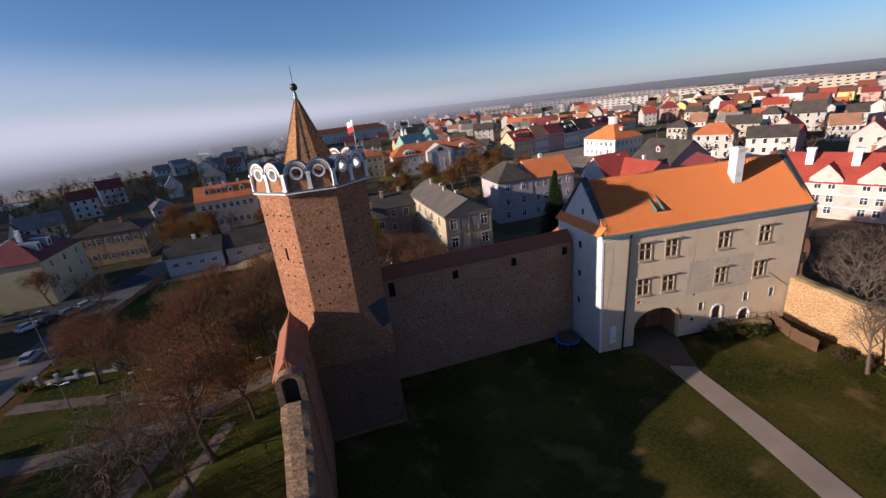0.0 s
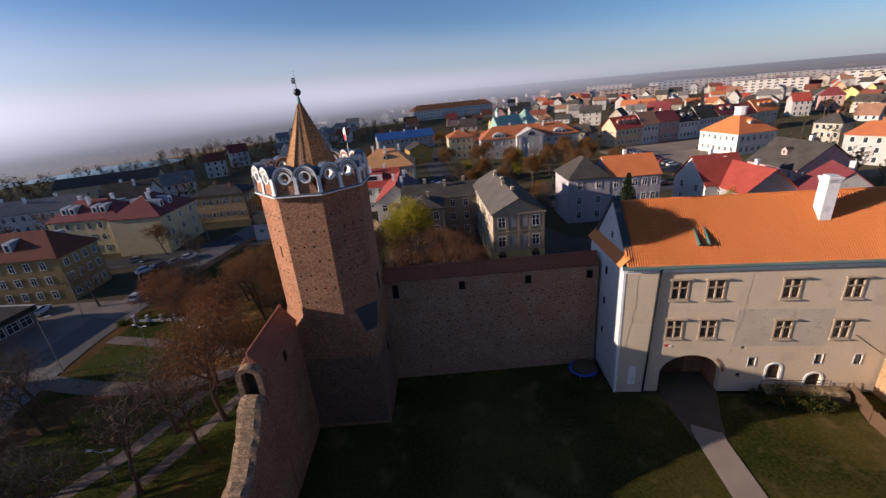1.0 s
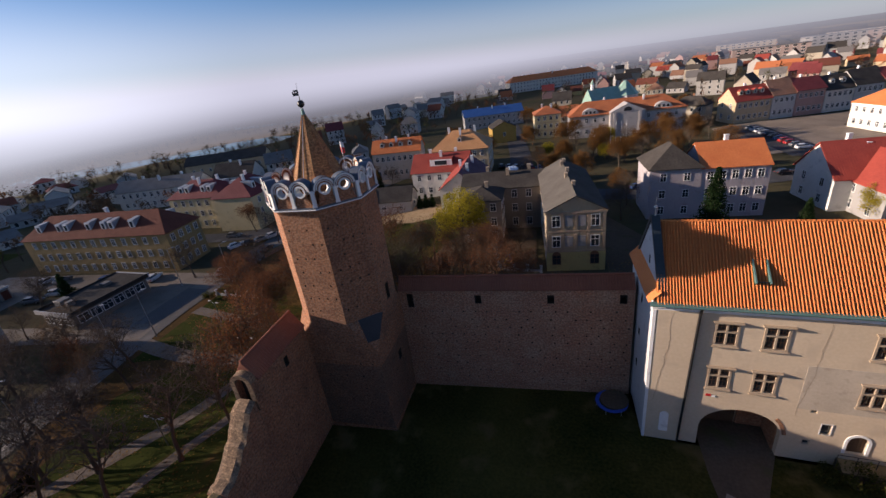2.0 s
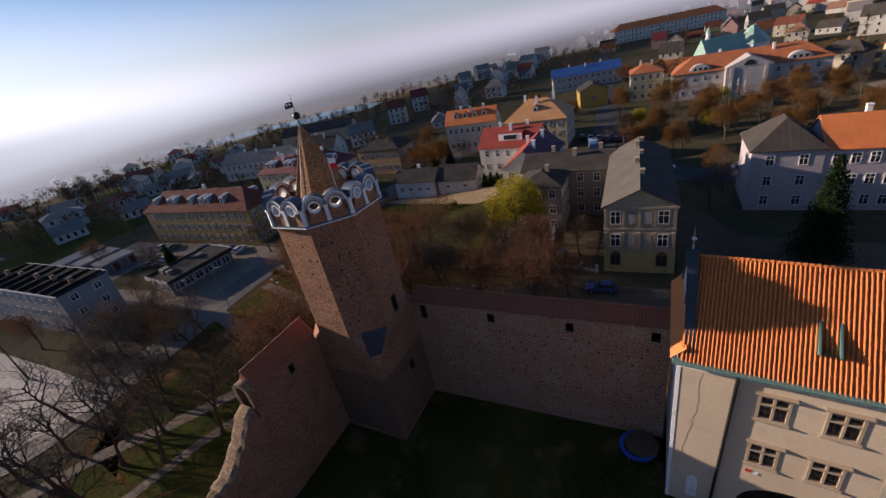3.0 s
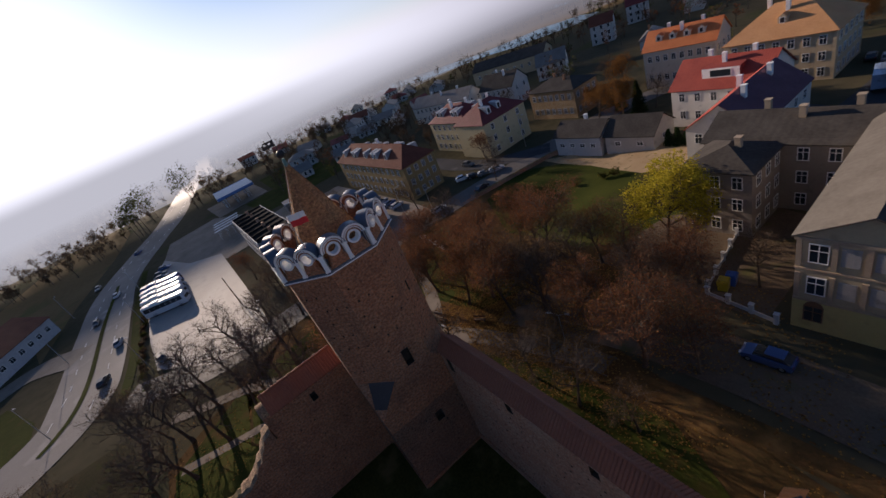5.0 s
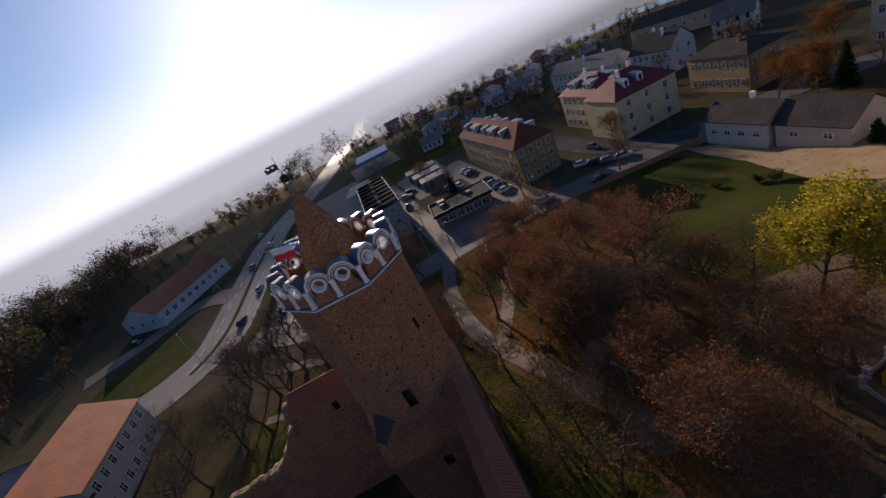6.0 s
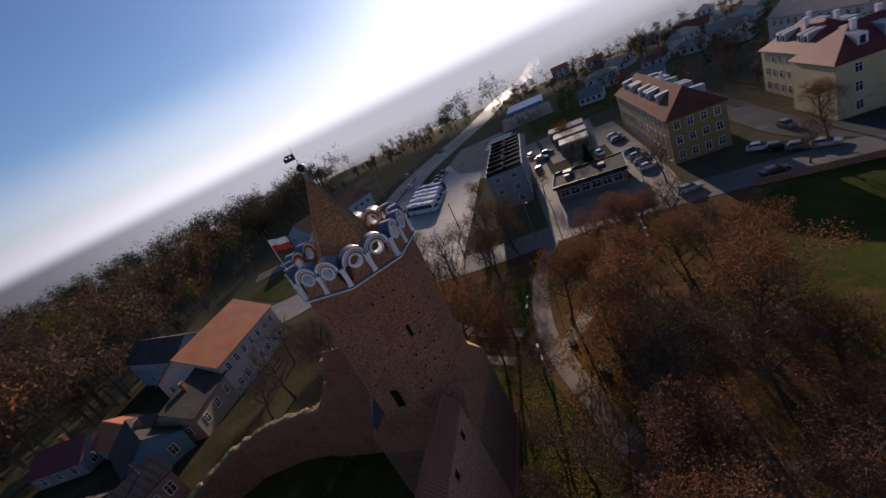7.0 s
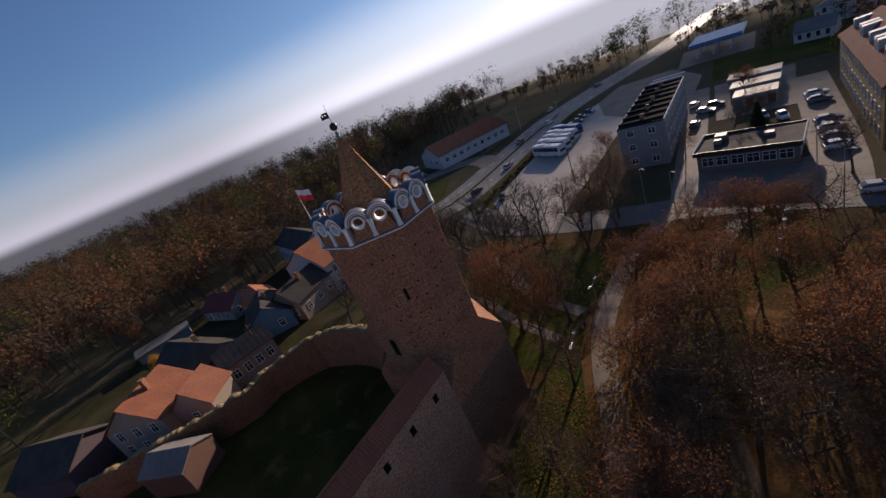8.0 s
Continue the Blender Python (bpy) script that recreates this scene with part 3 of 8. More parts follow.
for i in range(70):
    z = rng.uniform(0.5, 12.6)
    x = rng.uniform(WX0, WX1 - 0.5)
    box(bm, x, WY0 - 0.9 - rng.uniform(0.05, 0.22), z, x + rng.uniform(0.25, 0.6), WY0 - 0.88, z + rng.uniform(0.12, 0.3))
bmesh.ops.recalc_face_normals(bm, faces=bm.faces[:])
for f in bm.faces:
    if abs(f.normal.x) > 0.9 and f.calc_area() > 2:
        f.material_index = 1
part("broken_end", bm, (STONE_END, BRICK), wall_w, "ragged rubble end of the wall with an arched opening")
# dark sheet fills the arch as painted shade; nothing leads through
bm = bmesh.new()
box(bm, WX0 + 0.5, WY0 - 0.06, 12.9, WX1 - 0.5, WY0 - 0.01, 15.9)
part("passage", bm, HOLE, wall_w, "dark sheet painted as shade in an arched opening")


def low_wall(name, pts, z_top, thick, material, label, jag=0.5, seed=1, drop=0.0, crest=True, top=None):
    """A ruined wall along a line with an uneven crest."""
    r = random.Random(seed)
    ob = thing(name, label, "castle wall", kind="structure")
    bm = bmesh.new()
    line, tops = [], []
    zs = z_top if isinstance(z_top, list) else [z_top - drop * i / (len(pts) - 1) for i in range(len(pts))]
    for (xa, ya), (xb, yb), za, zb in zip(pts[:-1], pts[1:], zs[:-1], zs[1:]):
        n = max(2, int(math.hypot(xb - xa, yb - ya) / 0.4))
        line += [(xa + (xb - xa) * i / n, ya + (yb - ya) * i / n) for i in range(n)]
        tops += [za + (zb - za) * i / n for i in range(n)]
    line.append(pts[-1])
    tops.append(zs[-1])
    rows, z = [], zs[0]
    for i, (x, y) in enumerate(line):
        j, k = max(0, i - 1), min(len(line) - 1, i + 1)
        d = Vector((line[k][0] - line[j][0], line[k][1] - line[j][1])).normalized()
        nrm = Vector((d.y, -d.x)) * thick / 2
        z += r.uniform(-1, 1) * jag * 0.5 + (tops[i] - z) * 0.5
        g = hgt(x) - 0.5
        rows.append([bm.verts.new(p) for p in ((x + nrm.x * 1.1, y + nrm.y * 1.1, g), (x + nrm.x, y + nrm.y, z - 0.12), (x + nrm.x * 0.5, y + nrm.y * 0.5, z + r.uniform(0, 0.12)),
                                                (x - nrm.x * 0.5, y - nrm.y * 0.5, z + r.uniform(0, 0.12)), (x - nrm.x, y - nrm.y, z - 0.1), (x - nrm.x * 1.1, y - nrm.y * 1.1, g))])
    for a, b in zip(rows[:-1], rows[1:]):
        for j in range(5):
            bm.faces.new((a[j], b[j], b[j + 1], a[j + 1])).material_index = 1 if crest and j in (1, 2, 3) else 0
    bm.faces.new(rows[0])
    bm.faces.new(rows[-1][::-1])
    bmesh.ops.recalc_face_normals(bm, faces=bm.faces[:])
    part("wall_body", bm, (material, top or PALE_CREST), ob)
    return ob


low_wall("wall_south_west", [(-4.8, 20.5), (-5.0, 18), (-4.6, 14), (-3.0, 8.7), (0, 6), (4, 4), (8.2, 4.3), (12, 2.4), (17, -1.5), (28, -9)], [9.8, 9.5, 9.0, 8.3, 7.7, 7.3, 7.2, 7.0, 6.8, 6.4], 1.2, BRICK, "low ruined brick castle wall with a crumbling crest", seed=3, drop=1.0, jag=0.45)
low_wall("wall_ruin", [(-4.5, 25.75), (-4.55, 24.8), (-4.6, 23.6), (-4.7, 22.6), (-4.8, 20.4)], [14.2, 13.0, 11.4, 10.1, 9.8], 1.92, BRICK, "ragged brick stump of the wall stepping down", seed=21, jag=0.5, top=STONE_END)
low_wall("wall_east", [(55.2, 32.2), (54.4, 22), (53.4, 8), (52.5, -6), (44, -14)], 8.0, 1.6, BRICK_RUIN, "sunlit eroded brick castle wall with grass on its crest", seed=5, jag=0.12, drop=0.8)

# ---- the residential house of the castle ----
HO = Matrix.Translation((28.9, 35.75, 0)) @ Matrix.Rotation(radians(-7.15), 4, "Z")
house = thing("castle_house", "cream plastered castle house with an orange pantile roof and arched gate", "house", HO)
HL, HD, HE, HR = 26.9, 9.2, 17.45, 22.7
SK = -0.9
bm = bmesh.new()
WINS = [(5.48, 14.75), (8.83, 14.7), (15.67, 14.6), (21.16, 14.5), (5.49, 10.25), (8.73, 10.22), (15.8, 10.0), (21.13, 9.95)]
holes = [(u - 0.74, u + 0.74, z - 1.02, z + 1.02, 0.3) for u, z in WINS]
SMALL = [(13.61, 6.1, 0.35, 0.55), (19.89, 6.35, 0.35, 0.6), (23.54, 6.3, 0.35, 0.6), (12.55, 4.4, 0.25, 0.25), (12.5, 7.85, 0.22, 0.14)]
holes += [(u - a, u + a, z - b, z + b, 0.3) for u, z, a, b in SMALL]
DOORS = [(15.9, 3.85, 0.66, 1.95), (19.93, 2.9, 0.75, 1.7)]
holes += [(u - a, u + a, z, z + h, 0.45) for u, z, a, h in DOORS]
GATE = (4.6, 10.7, 1.5, 7.0, 3.6)
holes.append(GATE)
wall_panel(bm, (0, 0, 0), (1, 0), HL, 0.0, HE, holes, 0, 0)
# the arch of the gate and of the doors
def arch_fill(bm, u0, u1, zs, z1, n=14, y=0.002, depth=0.5):
    c, r = (u0 + u1) / 2, (u1 - u0) / 2
    pts = [(c - r * math.cos(math.pi * i / n), zs + (z1 - zs) * math.sin(math.pi * i / n)) for i in range(n + 1)]
    for (xa, za), (xb, zb) in zip(pts[:-1], pts[1:]):
        quadface(bm, [(xa, y, za), (xb, y, zb), (xb, y, z1 + 0.001), (xa, y, z1 + 0.001)])
        quadface(bm, [(xa, y, za), (xa, y + depth, za), (xb, y + depth, zb), (xb, y, zb)])


arch_fill(bm, GATE[0], GATE[1], 4.6, GATE[3], depth=1.2)
for u, z, a, h in DOORS:
    arch_fill(bm, u - a, u + a, z + h - a, z + h, 8, depth=0.4)
# west, back and east walls
wl_len = math.hypot(SK, HD)
wall_panel(bm, (SK, HD, 0), (-SK, -HD), wl_len, 0.0, HE, [(wl_len - u - a, wl_len - u + a, z - b, z + b, 0.4) for u, z, a, b in [(4.2, 15.2, 0.28, 0.45), (4.3, 11.4, 0.28, 0.4), (4.4, 7.6, 0.25, 0.4)]], 1, 2)
wall_panel(bm, (HL, 0, 0), (0, 1), HD, 0.0, HE, [], 0, 2)
wall_panel(bm, (HL, HD, 0), (-1, 0), HL - SK, 0.0, HE, [(u - 0.7, u + 0.7, z - 1, z + 1, 0.3) for u in (5, 10, 15, 20) for z in (10.2, 14.6)], 0, 2)
part("wall", bm, (PLASTER, LIMEWALL, HOLE), house, "cream plaster walls, white on the gable side")
bm = bmesh.new()
quadface(bm, [(SK, HD, HE), (0, 0, HE), (HL, 0, HE), (HL, HD, HE)])
part("attic_floor", bm, PLASTER, house)
RY = HD / 2 + 0.1
RX0, RX1 = SK / 2 + 0.6, HL + 0.15
for x0, s in ((RX0, -1), (RX1 - 0.3, 1)):
    bm = bmesh.new()
    pts = [(0.1, HE), (HD - 0.1, HE), (RY, HR + 0.3)]
    a = [bm.verts.new((x0 - 0.2, y, z)) for y, z in pts]
    b = [bm.verts.new((x0 + 0.2, y, z)) for y, z in pts]
    bm.faces.new(a[::-1])
    bm.faces.new(b)
    for i in range(3):
        bm.faces.new((a[i], a[(i + 1) % 3], b[(i + 1) % 3], b[i]))
    if s < 0:
        for q in bm.verts:
            q.co.x += SK * (q.co.y - RY) / HD
    gable = part("gable", bm, GREYWHITE, house, "pale plastered gable with a small opening" if s < 0 else "")
    bm = bmesh.new()
    for y0, y1 in ((-0.25, RY), (HD + 0.1, RY)):
        z0 = HE + (0.0)
        v = Vector((0, y1 - y0, HR + 0.42 - z0))
        box(bm, x0 - 0.32, -0.16, 0, x0 + 0.34, 0.16, v.length, m=Matrix.Translation((0, y0, z0 + 0.1)) @ Vector((0, 0, 1)).rotation_difference(v).to_matrix().to_4x4())
    if s < 0:
        for q in bm.verts:
            q.co.x += SK * (q.co.y - RY) / HD
    part("verge_flashing", bm, VERGE, gable, "dark sheet verge")
    if s < 0:
        # flat dark plates paint the shade of two gable openings
        bm = bmesh.new()
        box(bm, x0 - 0.21, RY - 0.55, HE + 1.5, x0 - 0.12, RY - 0.15, HE + 2.2)
        part("gable_opening", bm, HOLE, gable)
        bm = bmesh.new()
        box(bm, x0 - 0.23, RY + 0.2, HE + 3.4, x0 - 0.18, RY + 0.4, HE + 3.7)
        part("gable_opening", bm, HOLE, gable)
bm = bmesh.new()
tube(bm, (RX0, RY, HR + 0.3), (RX0, RY, HR + 1.2), 0.12, 0.03, 8)
bmesh.ops.create_uvsphere(bm, u_segments=10, v_segments=8, radius=0.16, matrix=pose(RX0, RY, HR + 1.35))
tube(bm, (RX0, RY, HR + 1.4), (RX0, RY, HR + 2.3), 0.02, 0.01, 5)
part("finial", bm, STEEL, house, "small metal finial on the gable")
# pent strip of tiles along the foot of the gable
bm = bmesh.new()
n = 34
for i in range(n):
    f0, f1 = i / n, (i + 1) / n
    for k in range(4):
        a0, a1 = f0 + (f1 - f0) * k / 4, f0 + (f1 - f0) * (k + 1) / 4
        h0, h1 = 0.06 * math.sin(math.pi * k / 4), 0.06 * math.sin(math.pi * (k + 1) / 4)
        y0, y1 = -0.2 + (HD + 0.3) * a0, -0.2 + (HD + 0.3) * a1
        xa0, xa1 = SK * a0 - 0.45, SK * a1 - 0.45
        quadface(bm, [(xa0, y0, HE - 0.05 + h0), (SK * a0 + 0.45, y0, HE + 0.95 + h0), (SK * a1 + 0.45, y1, HE + 0.95 + h1), (xa1, y1, HE - 0.05 + h1)])
bmesh.ops.recalc_face_normals(bm, faces=bm.faces[:])
part("pent_roof", bm, TILE, house, "narrow tiled pent strip below the gable")
# under-roof and rear slope
bm = bmesh.new()
quadface(bm, [(RX0, -0.45, HE + 0.02), (RX1, -0.45, HE + 0.02), (RX1, RY, HR), (RX0, RY, HR)])
part("roof_boarding", bm, TILE, house)
# cornice, gutter, quoin strip, down pipe
bm = bmesh.new()
for y, z0, z1 in ((-0.12, 16.75, 17.0), (-0.24, 17.0, 17.22), (-0.36, 17.22, HE)):
    box(bm, -0.1, y, z0, HL + 0.1, 0.0, z1)
part("eaves_cornice", bm, WHITE, house, "white moulded eaves cornice")
bm = bmesh.new()
tube(bm, (-0.3, -0.6, HE - 0.02), (HL + 0.3, -0.6, HE - 0.02), 0.13, 0.13, 8)
part("gutter", bm, COPPER, house, "green copper gutter")
bm = bmesh.new()
box(bm, -0.3, -0.62, HE + 0.1, HL + 0.3, -0.34, HE + 0.2, bevel=0.03)
part("eaves_flashing", bm, COPPER, house, "green copper flashing along the eaves")
bm = bmesh.new()
tube(bm, (3.42, -0.2, 16.9), (3.0, -0.2, 2.2), 0.1, 0.1, 8)
tube(bm, (3.42, -0.5, 17.3), (3.42, -0.2, 16.8), 0.1, 0.1, 8)
part("down_pipe", bm, DARKMETAL, house, "dark down pipe")
bm = bmesh.new()
box(bm, -0.03, -0.16, 1.8, 0.22, 0.0, 16.75)
part("corner_strip", bm, WHITE, house, "white corner strip")
# plaster skin of the corner bay, standing proud of the rest, and a greyer patch further on
bm = bmesh.new()
v = [bm.verts.new(p) for p in ((0.22, -0.13, 1.8), (2.9, -0.13, 1.8), (3.3, -0.13, 16.74), (0.22, -0.13, 16.74), (0.22, 0.0, 1.8), (2.9, 0.0, 1.8), (3.3, 0.0, 16.74), (0.22, 0.0, 16.74))]
for q in ((0, 1, 2, 3), (1, 5, 6, 2), (0, 3, 7, 4), (3, 2, 6, 7), (0, 4, 5, 1)):
    bm.faces.new([v[i] for i in q])
part("corner_bay", bm, PLASTER, house, "slightly projecting plastered corner bay")
bm = bmesh.new()
box(bm, 11.3, -0.012, 8.0, 14.9, 0.0, 12.4)
box(bm, 16.75, -0.012, 8.0, 20.1, 0.0, 12.3)
box(bm, 14.9, -0.012, 11.3, 16.75, 0.0, 12.4)
box(bm, 14.9, -0.012, 8.0, 16.75, 0.0, 8.7)
part("plaster_patch", bm, PLASTER_GREY, house, "greyer patch of newer plaster")
# the eight cross windows with hood moulds
def stone_window(parent, u, z):
    bm = bmesh.new()
    plate(bm, [-0.86, -0.7, -0.07, 0.07, 0.7, 0.86], [-1.14, -1.0, 0.16, 0.3, 1.0, 1.14], lambda i, j: i in (0, 2, 4) or j in (0, 2, 4), -0.06, 0.14)
    win = part("window", bm, STONEFRAME, parent, "cross window in a carved stone frame")
    win.matrix_basis = pose(u, 0, z)
    bm = bmesh.new()
    box(bm, -1.05, -0.3, 1.14, 1.05, 0.0, 1.24)
    box(bm, -0.95, -0.16, 1.06, 0.95, 0.0, 1.14)
    part("hood_mould", bm, STONEFRAME, win)
    bm = bmesh.new()
    box(bm, -0.95, -0.2, -1.24, 0.95, 0.0, -1.14)
    part("window_sill", bm, STONEFRAME, win)
    for x0, x1 in ((-0.7, -0.07), (0.07, 0.7)):
        for z0, z1 in ((-1.0, 0.16), (0.3, 1.0)):
            bm = bmesh.new()
            xm, zm = (x0 + x1) / 2, (z0 + z1) / 2
            plate(bm, [x0, x0 + 0.07, xm - 0.02, xm + 0.02, x1 - 0.07, x1], [z0, z0 + 0.07, zm - 0.02, zm + 0.02, z1 - 0.07, z1], lambda i, j: i in (0, 2, 4) or j in (0, 2, 4), 0.16, 0.2)
            part("casement", bm, BROWNFRAME, win)
            bm = bmesh.new()
            box(bm, x0, 0.215, z0, x1, 0.225, z1)
            part("pane", bm, GLASS, win)
    return win


for u, z in WINS:
    stone_window(house, u, z)
for u, z, a, b in SMALL:
    bm = bmesh.new()
    box(bm, u - a, 0.2, z - b, u + a, 0.26, z + b)
    part("small_window", bm, GLASS, house, "small dark window")
    if b > 0.5:
        bm = bmesh.new()
        for x0, z0, x1, z1 in ((u - a - 0.06, z - b - 0.06, u - a, z + b + 0.06), (u + a, z - b - 0.06, u + a + 0.06, z + b + 0.06), (u - a, z - b - 0.06, u + a, z - b), (u - a, z + b, u + a, z + b + 0.06)):
            box(bm, x0, -0.04, z0, x1, 0.05, z1)
        part("window_surround", bm, GREYWHITE, house)
for u, z, a, h in DOORS:
    bm = bmesh.new()
    box(bm, u - a, 0.3, z, u + a, 0.36, z + h)
    for k in range(5):
        box(bm, u - a + 2 * a * k / 5 + 0.02, 0.27, z, u - a + 2 * a * (k + 1) / 5 - 0.02, 0.3, z + h)
    door = part("door", bm, WOOD, house, "arched brown plank door")
    bm = bmesh.new()
    annulus(bm, a, a + 0.2, -0.06, 0.1, 0, math.pi, 12, 0)
    for x0 in (-a - 0.2, a):
        box(bm, x0, -0.06, -(h - a), x0 + 0.2, 0.1, 0)
    bmesh.ops.recalc_face_normals(bm, faces=bm.faces[:])
    s_ = part("door_surround", bm, WHITE, door, "white plaster door surround")
    s_.matrix_basis = pose(u, 0, z + h - a)
# brick lining, gate leaf and steps
bm = bmesh.new()
annulus(bm, 2.95, 3.25, -0.03, 0.02, 0.15, 0.75, 8, 4.2)
bmesh.ops.recalc_face_normals(bm, faces=bm.faces[:])
o_ = part("brick_reveal", bm, BRICK, house, "exposed brick at the arch")
o_.matrix_basis = pose(7.9, 0, 0.2)
bm = bmesh.new()
for k in range(14):
    box(bm, 5.0 + k * 0.24, 3.3, 1.6, 5.23 + k * 0.24, 3.42, 6.2)
part("gate_leaf", bm, WOOD, house, "dark plank gate deep in the passage")
bm = bmesh.new()
box(bm, 8.5, 3.2, 1.5, 10.9, 3.5, 6.9)
box(bm, 10.6, 0.6, 1.5, 10.88, 3.5, 5.6)
part("passage_wall", bm, BRICK, house, "bare brick inside the gate passage")
# white board with an arched top on the plaster
bm = bmesh.new()
box(bm, 1.35, -0.19, 3.4, 2.1, -0.12, 5.4)
annulus(bm, 0.0, 0.37, -0.19, -0.12, 0, math.pi, 10, 0)
for v in bm.verts[8:]:
    v.co += Vector((1.725, 0, 5.4))
part("wall_plaque", bm, WHITE, house, "white round-headed panel")
# chimney and roof light
bm = bmesh.new()
box(bm, 18.25, 2.35, HE + 2.0, 19.3, 3.45, HR + 1.75)
box(bm, 18.12, 2.2, HR + 1.75, 19.43, 3.6, HR + 1.95)
box(bm, 18.18, 2.28, HR + 1.55, 19.37, 3.52, HR + 1.75)
chim = part("chimney", bm, WHITE, house, "tall whitewashed chimney")
bm = bmesh.new()
box(bm, 18.35, 2.45, HR + 1.95, 19.2, 3.35, HR + 2.1)
part("chimney_cap", bm, GREYWHITE, chim)
bm = bmesh.new()
sl = math.atan2(HR - HE, RY + 0.45)
SM = Matrix.Translation((7.45, -0.45, HE)) @ Matrix.Rotation(sl, 4, "X")
for x in (-0.5, 0.44):
    v = [bm.verts.new(SM @ Vector(p)) for p in ((x, 2.0, 0.08), (x + 0.1, 2.0, 0.08), (x + 0.1, 2.0, 0.6), (x, 2.0, 0.6), (x, 4.1, 0.2), (x + 0.1, 4.1, 0.2))]
    for q in ((0, 1, 2, 3), (0, 3, 4), (1, 5, 2), (3, 2, 5, 4), (0, 4, 5, 1)):
        bm.faces.new([v[i] for i in q])
bmesh.ops.recalc_face_normals(bm, faces=bm.faces[:])
rl = part("roof_hatch", bm, COPPER, house, "small tiled roof hatch with metal cheeks")
bm = bmesh.new()
box(bm, -0.43, 2.1, 0.08, 0.43, 2.14, 0.52, m=SM)
part("pane", bm, GLASS, rl)
# lower rear range under a hipped roof
bm = bmesh.new()
box(bm, 1.4, HD + 0.01, 0.0, 17.0, 15.6, 13.2)
part("rear_range", bm, PLASTER, house, "lower plastered rear range")
bm = bmesh.new()
v = [bm.verts.new(p) for p in ((1.0, HD + 0.02, 13.3), (17.4, HD + 0.02, 13.3), (17.4, 16.0, 13.1), (1.0, 16.0, 13.1), (2.6, 12.0, 16.7), (15.6, 12.0, 16.7))]
for q in ((0, 1, 5, 4), (1, 2, 5), (2, 3, 4, 5), (3, 0, 4), (0, 3, 2, 1)):
    bm.faces.new([v[i] for i in q])
bmesh.ops.recalc_face_normals(bm, faces=bm.faces[:])
# darker red tile here than on the main roof
part("rear_range_roof", bm, TILE_CAP, house, "dark red tiled hipped roof of the rear range")
# ridge tiles
bm = bmesh.new()
for i in range(84):
    xa = RX0 + (RX1 - RX0) * i / 84
    xb = RX0 + (RX1 - RX0) * (i + 1) / 84
    tube(bm, (xa, RY, HR + 0.07), (xb + 0.03, RY, HR + 0.1), 0.12, 0.135, 8)
part("ridge_tiles", bm, TILE, house, "clay ridge tiles")
# long crack in the plaster and a small red and white board
bm = bmesh.new()
cr = random.Random(41)
x_, z_ = 1.55, 16.6
while z_ > 7.4:
    xn, zn = x_ + cr.uniform(-0.16, 0.11), z_ - cr.uniform(0.25, 0.5)
    quadface(bm, [(x_ - 0.02, -0.142, z_), (x_ + 0.02, -0.142, z_), (xn + 0.02, -0.142, zn), (xn - 0.02, -0.142, zn)])
    x_, z_ = xn, zn
part("plaster_crack", bm, STONEFRAME, house, "long crack in the plaster")
bm = bmesh.new()
box(bm, 4.75, -0.05, 8.15, 5.15, 0.0, 8.4)
part("red_board", bm, mat("red_board_paint", (0.4, 0.02, 0.02), (0.5, 0.03, 0.03), bump=0), house, "small red board under the window")
bm = bmesh.new()
box(bm, 5.2, -0.05, 8.1, 5.5, 0.0, 8.3)
part("white_board", bm, WHITE, house, "small white board under the window")
# cables on the plaster
bm = bmesh.new()
tube(bm, (22.6, -0.03, 9.2), (25.6, -0.03, 6.9), 0.025, 0.025, 4)
part("wall_cable", bm, DARKMETAL, house)
bm = bmesh.new()
x_, z_ = 12.0, 16.4
while z_ > 7.6:
    xn, zn = x_ - cr.uniform(-0.07, 0.17), z_ - cr.uniform(0.3, 0.6)
    quadface(bm, [(x_ - 0.018, -0.016, z_), (x_ + 0.018, -0.016, z_), (xn + 0.018, -0.016, zn), (xn - 0.018, -0.016, zn)])
    x_, z_ = xn, zn
part("plaster_crack", bm, STONEFRAME, house, "long brown crack in the plaster")
# brick stump of a lost wing at the east corner
stump = thing("wall_stump", "ragged brick stump of a lost wing beside the plastered house", "wall stump", HO)
bm = bmesh.new()
zz = 2.0
while zz < 16.8:
    w = 1.3 + 0.35 * math.sin(zz * 1.3) - 0.02 * zz
    box(bm, HL + 0.01, 0.1, zz, HL + w, 1.6 + 0.3 * math.sin(zz * 2.1), zz + 0.5)
    zz += 0.5
part("masonry", bm, BRICK, stump)
# flat dark plates paint the shade of hollows in the stump
bm = bmesh.new()
for z in (9.5, 12.8):
    box(bm, HL + 0.35, 0.05, z, HL + 0.85, 0.1, z + 1.5)
part("niche", bm, HOLE, stump)

# ---- lawn and paths of the courtyard ----


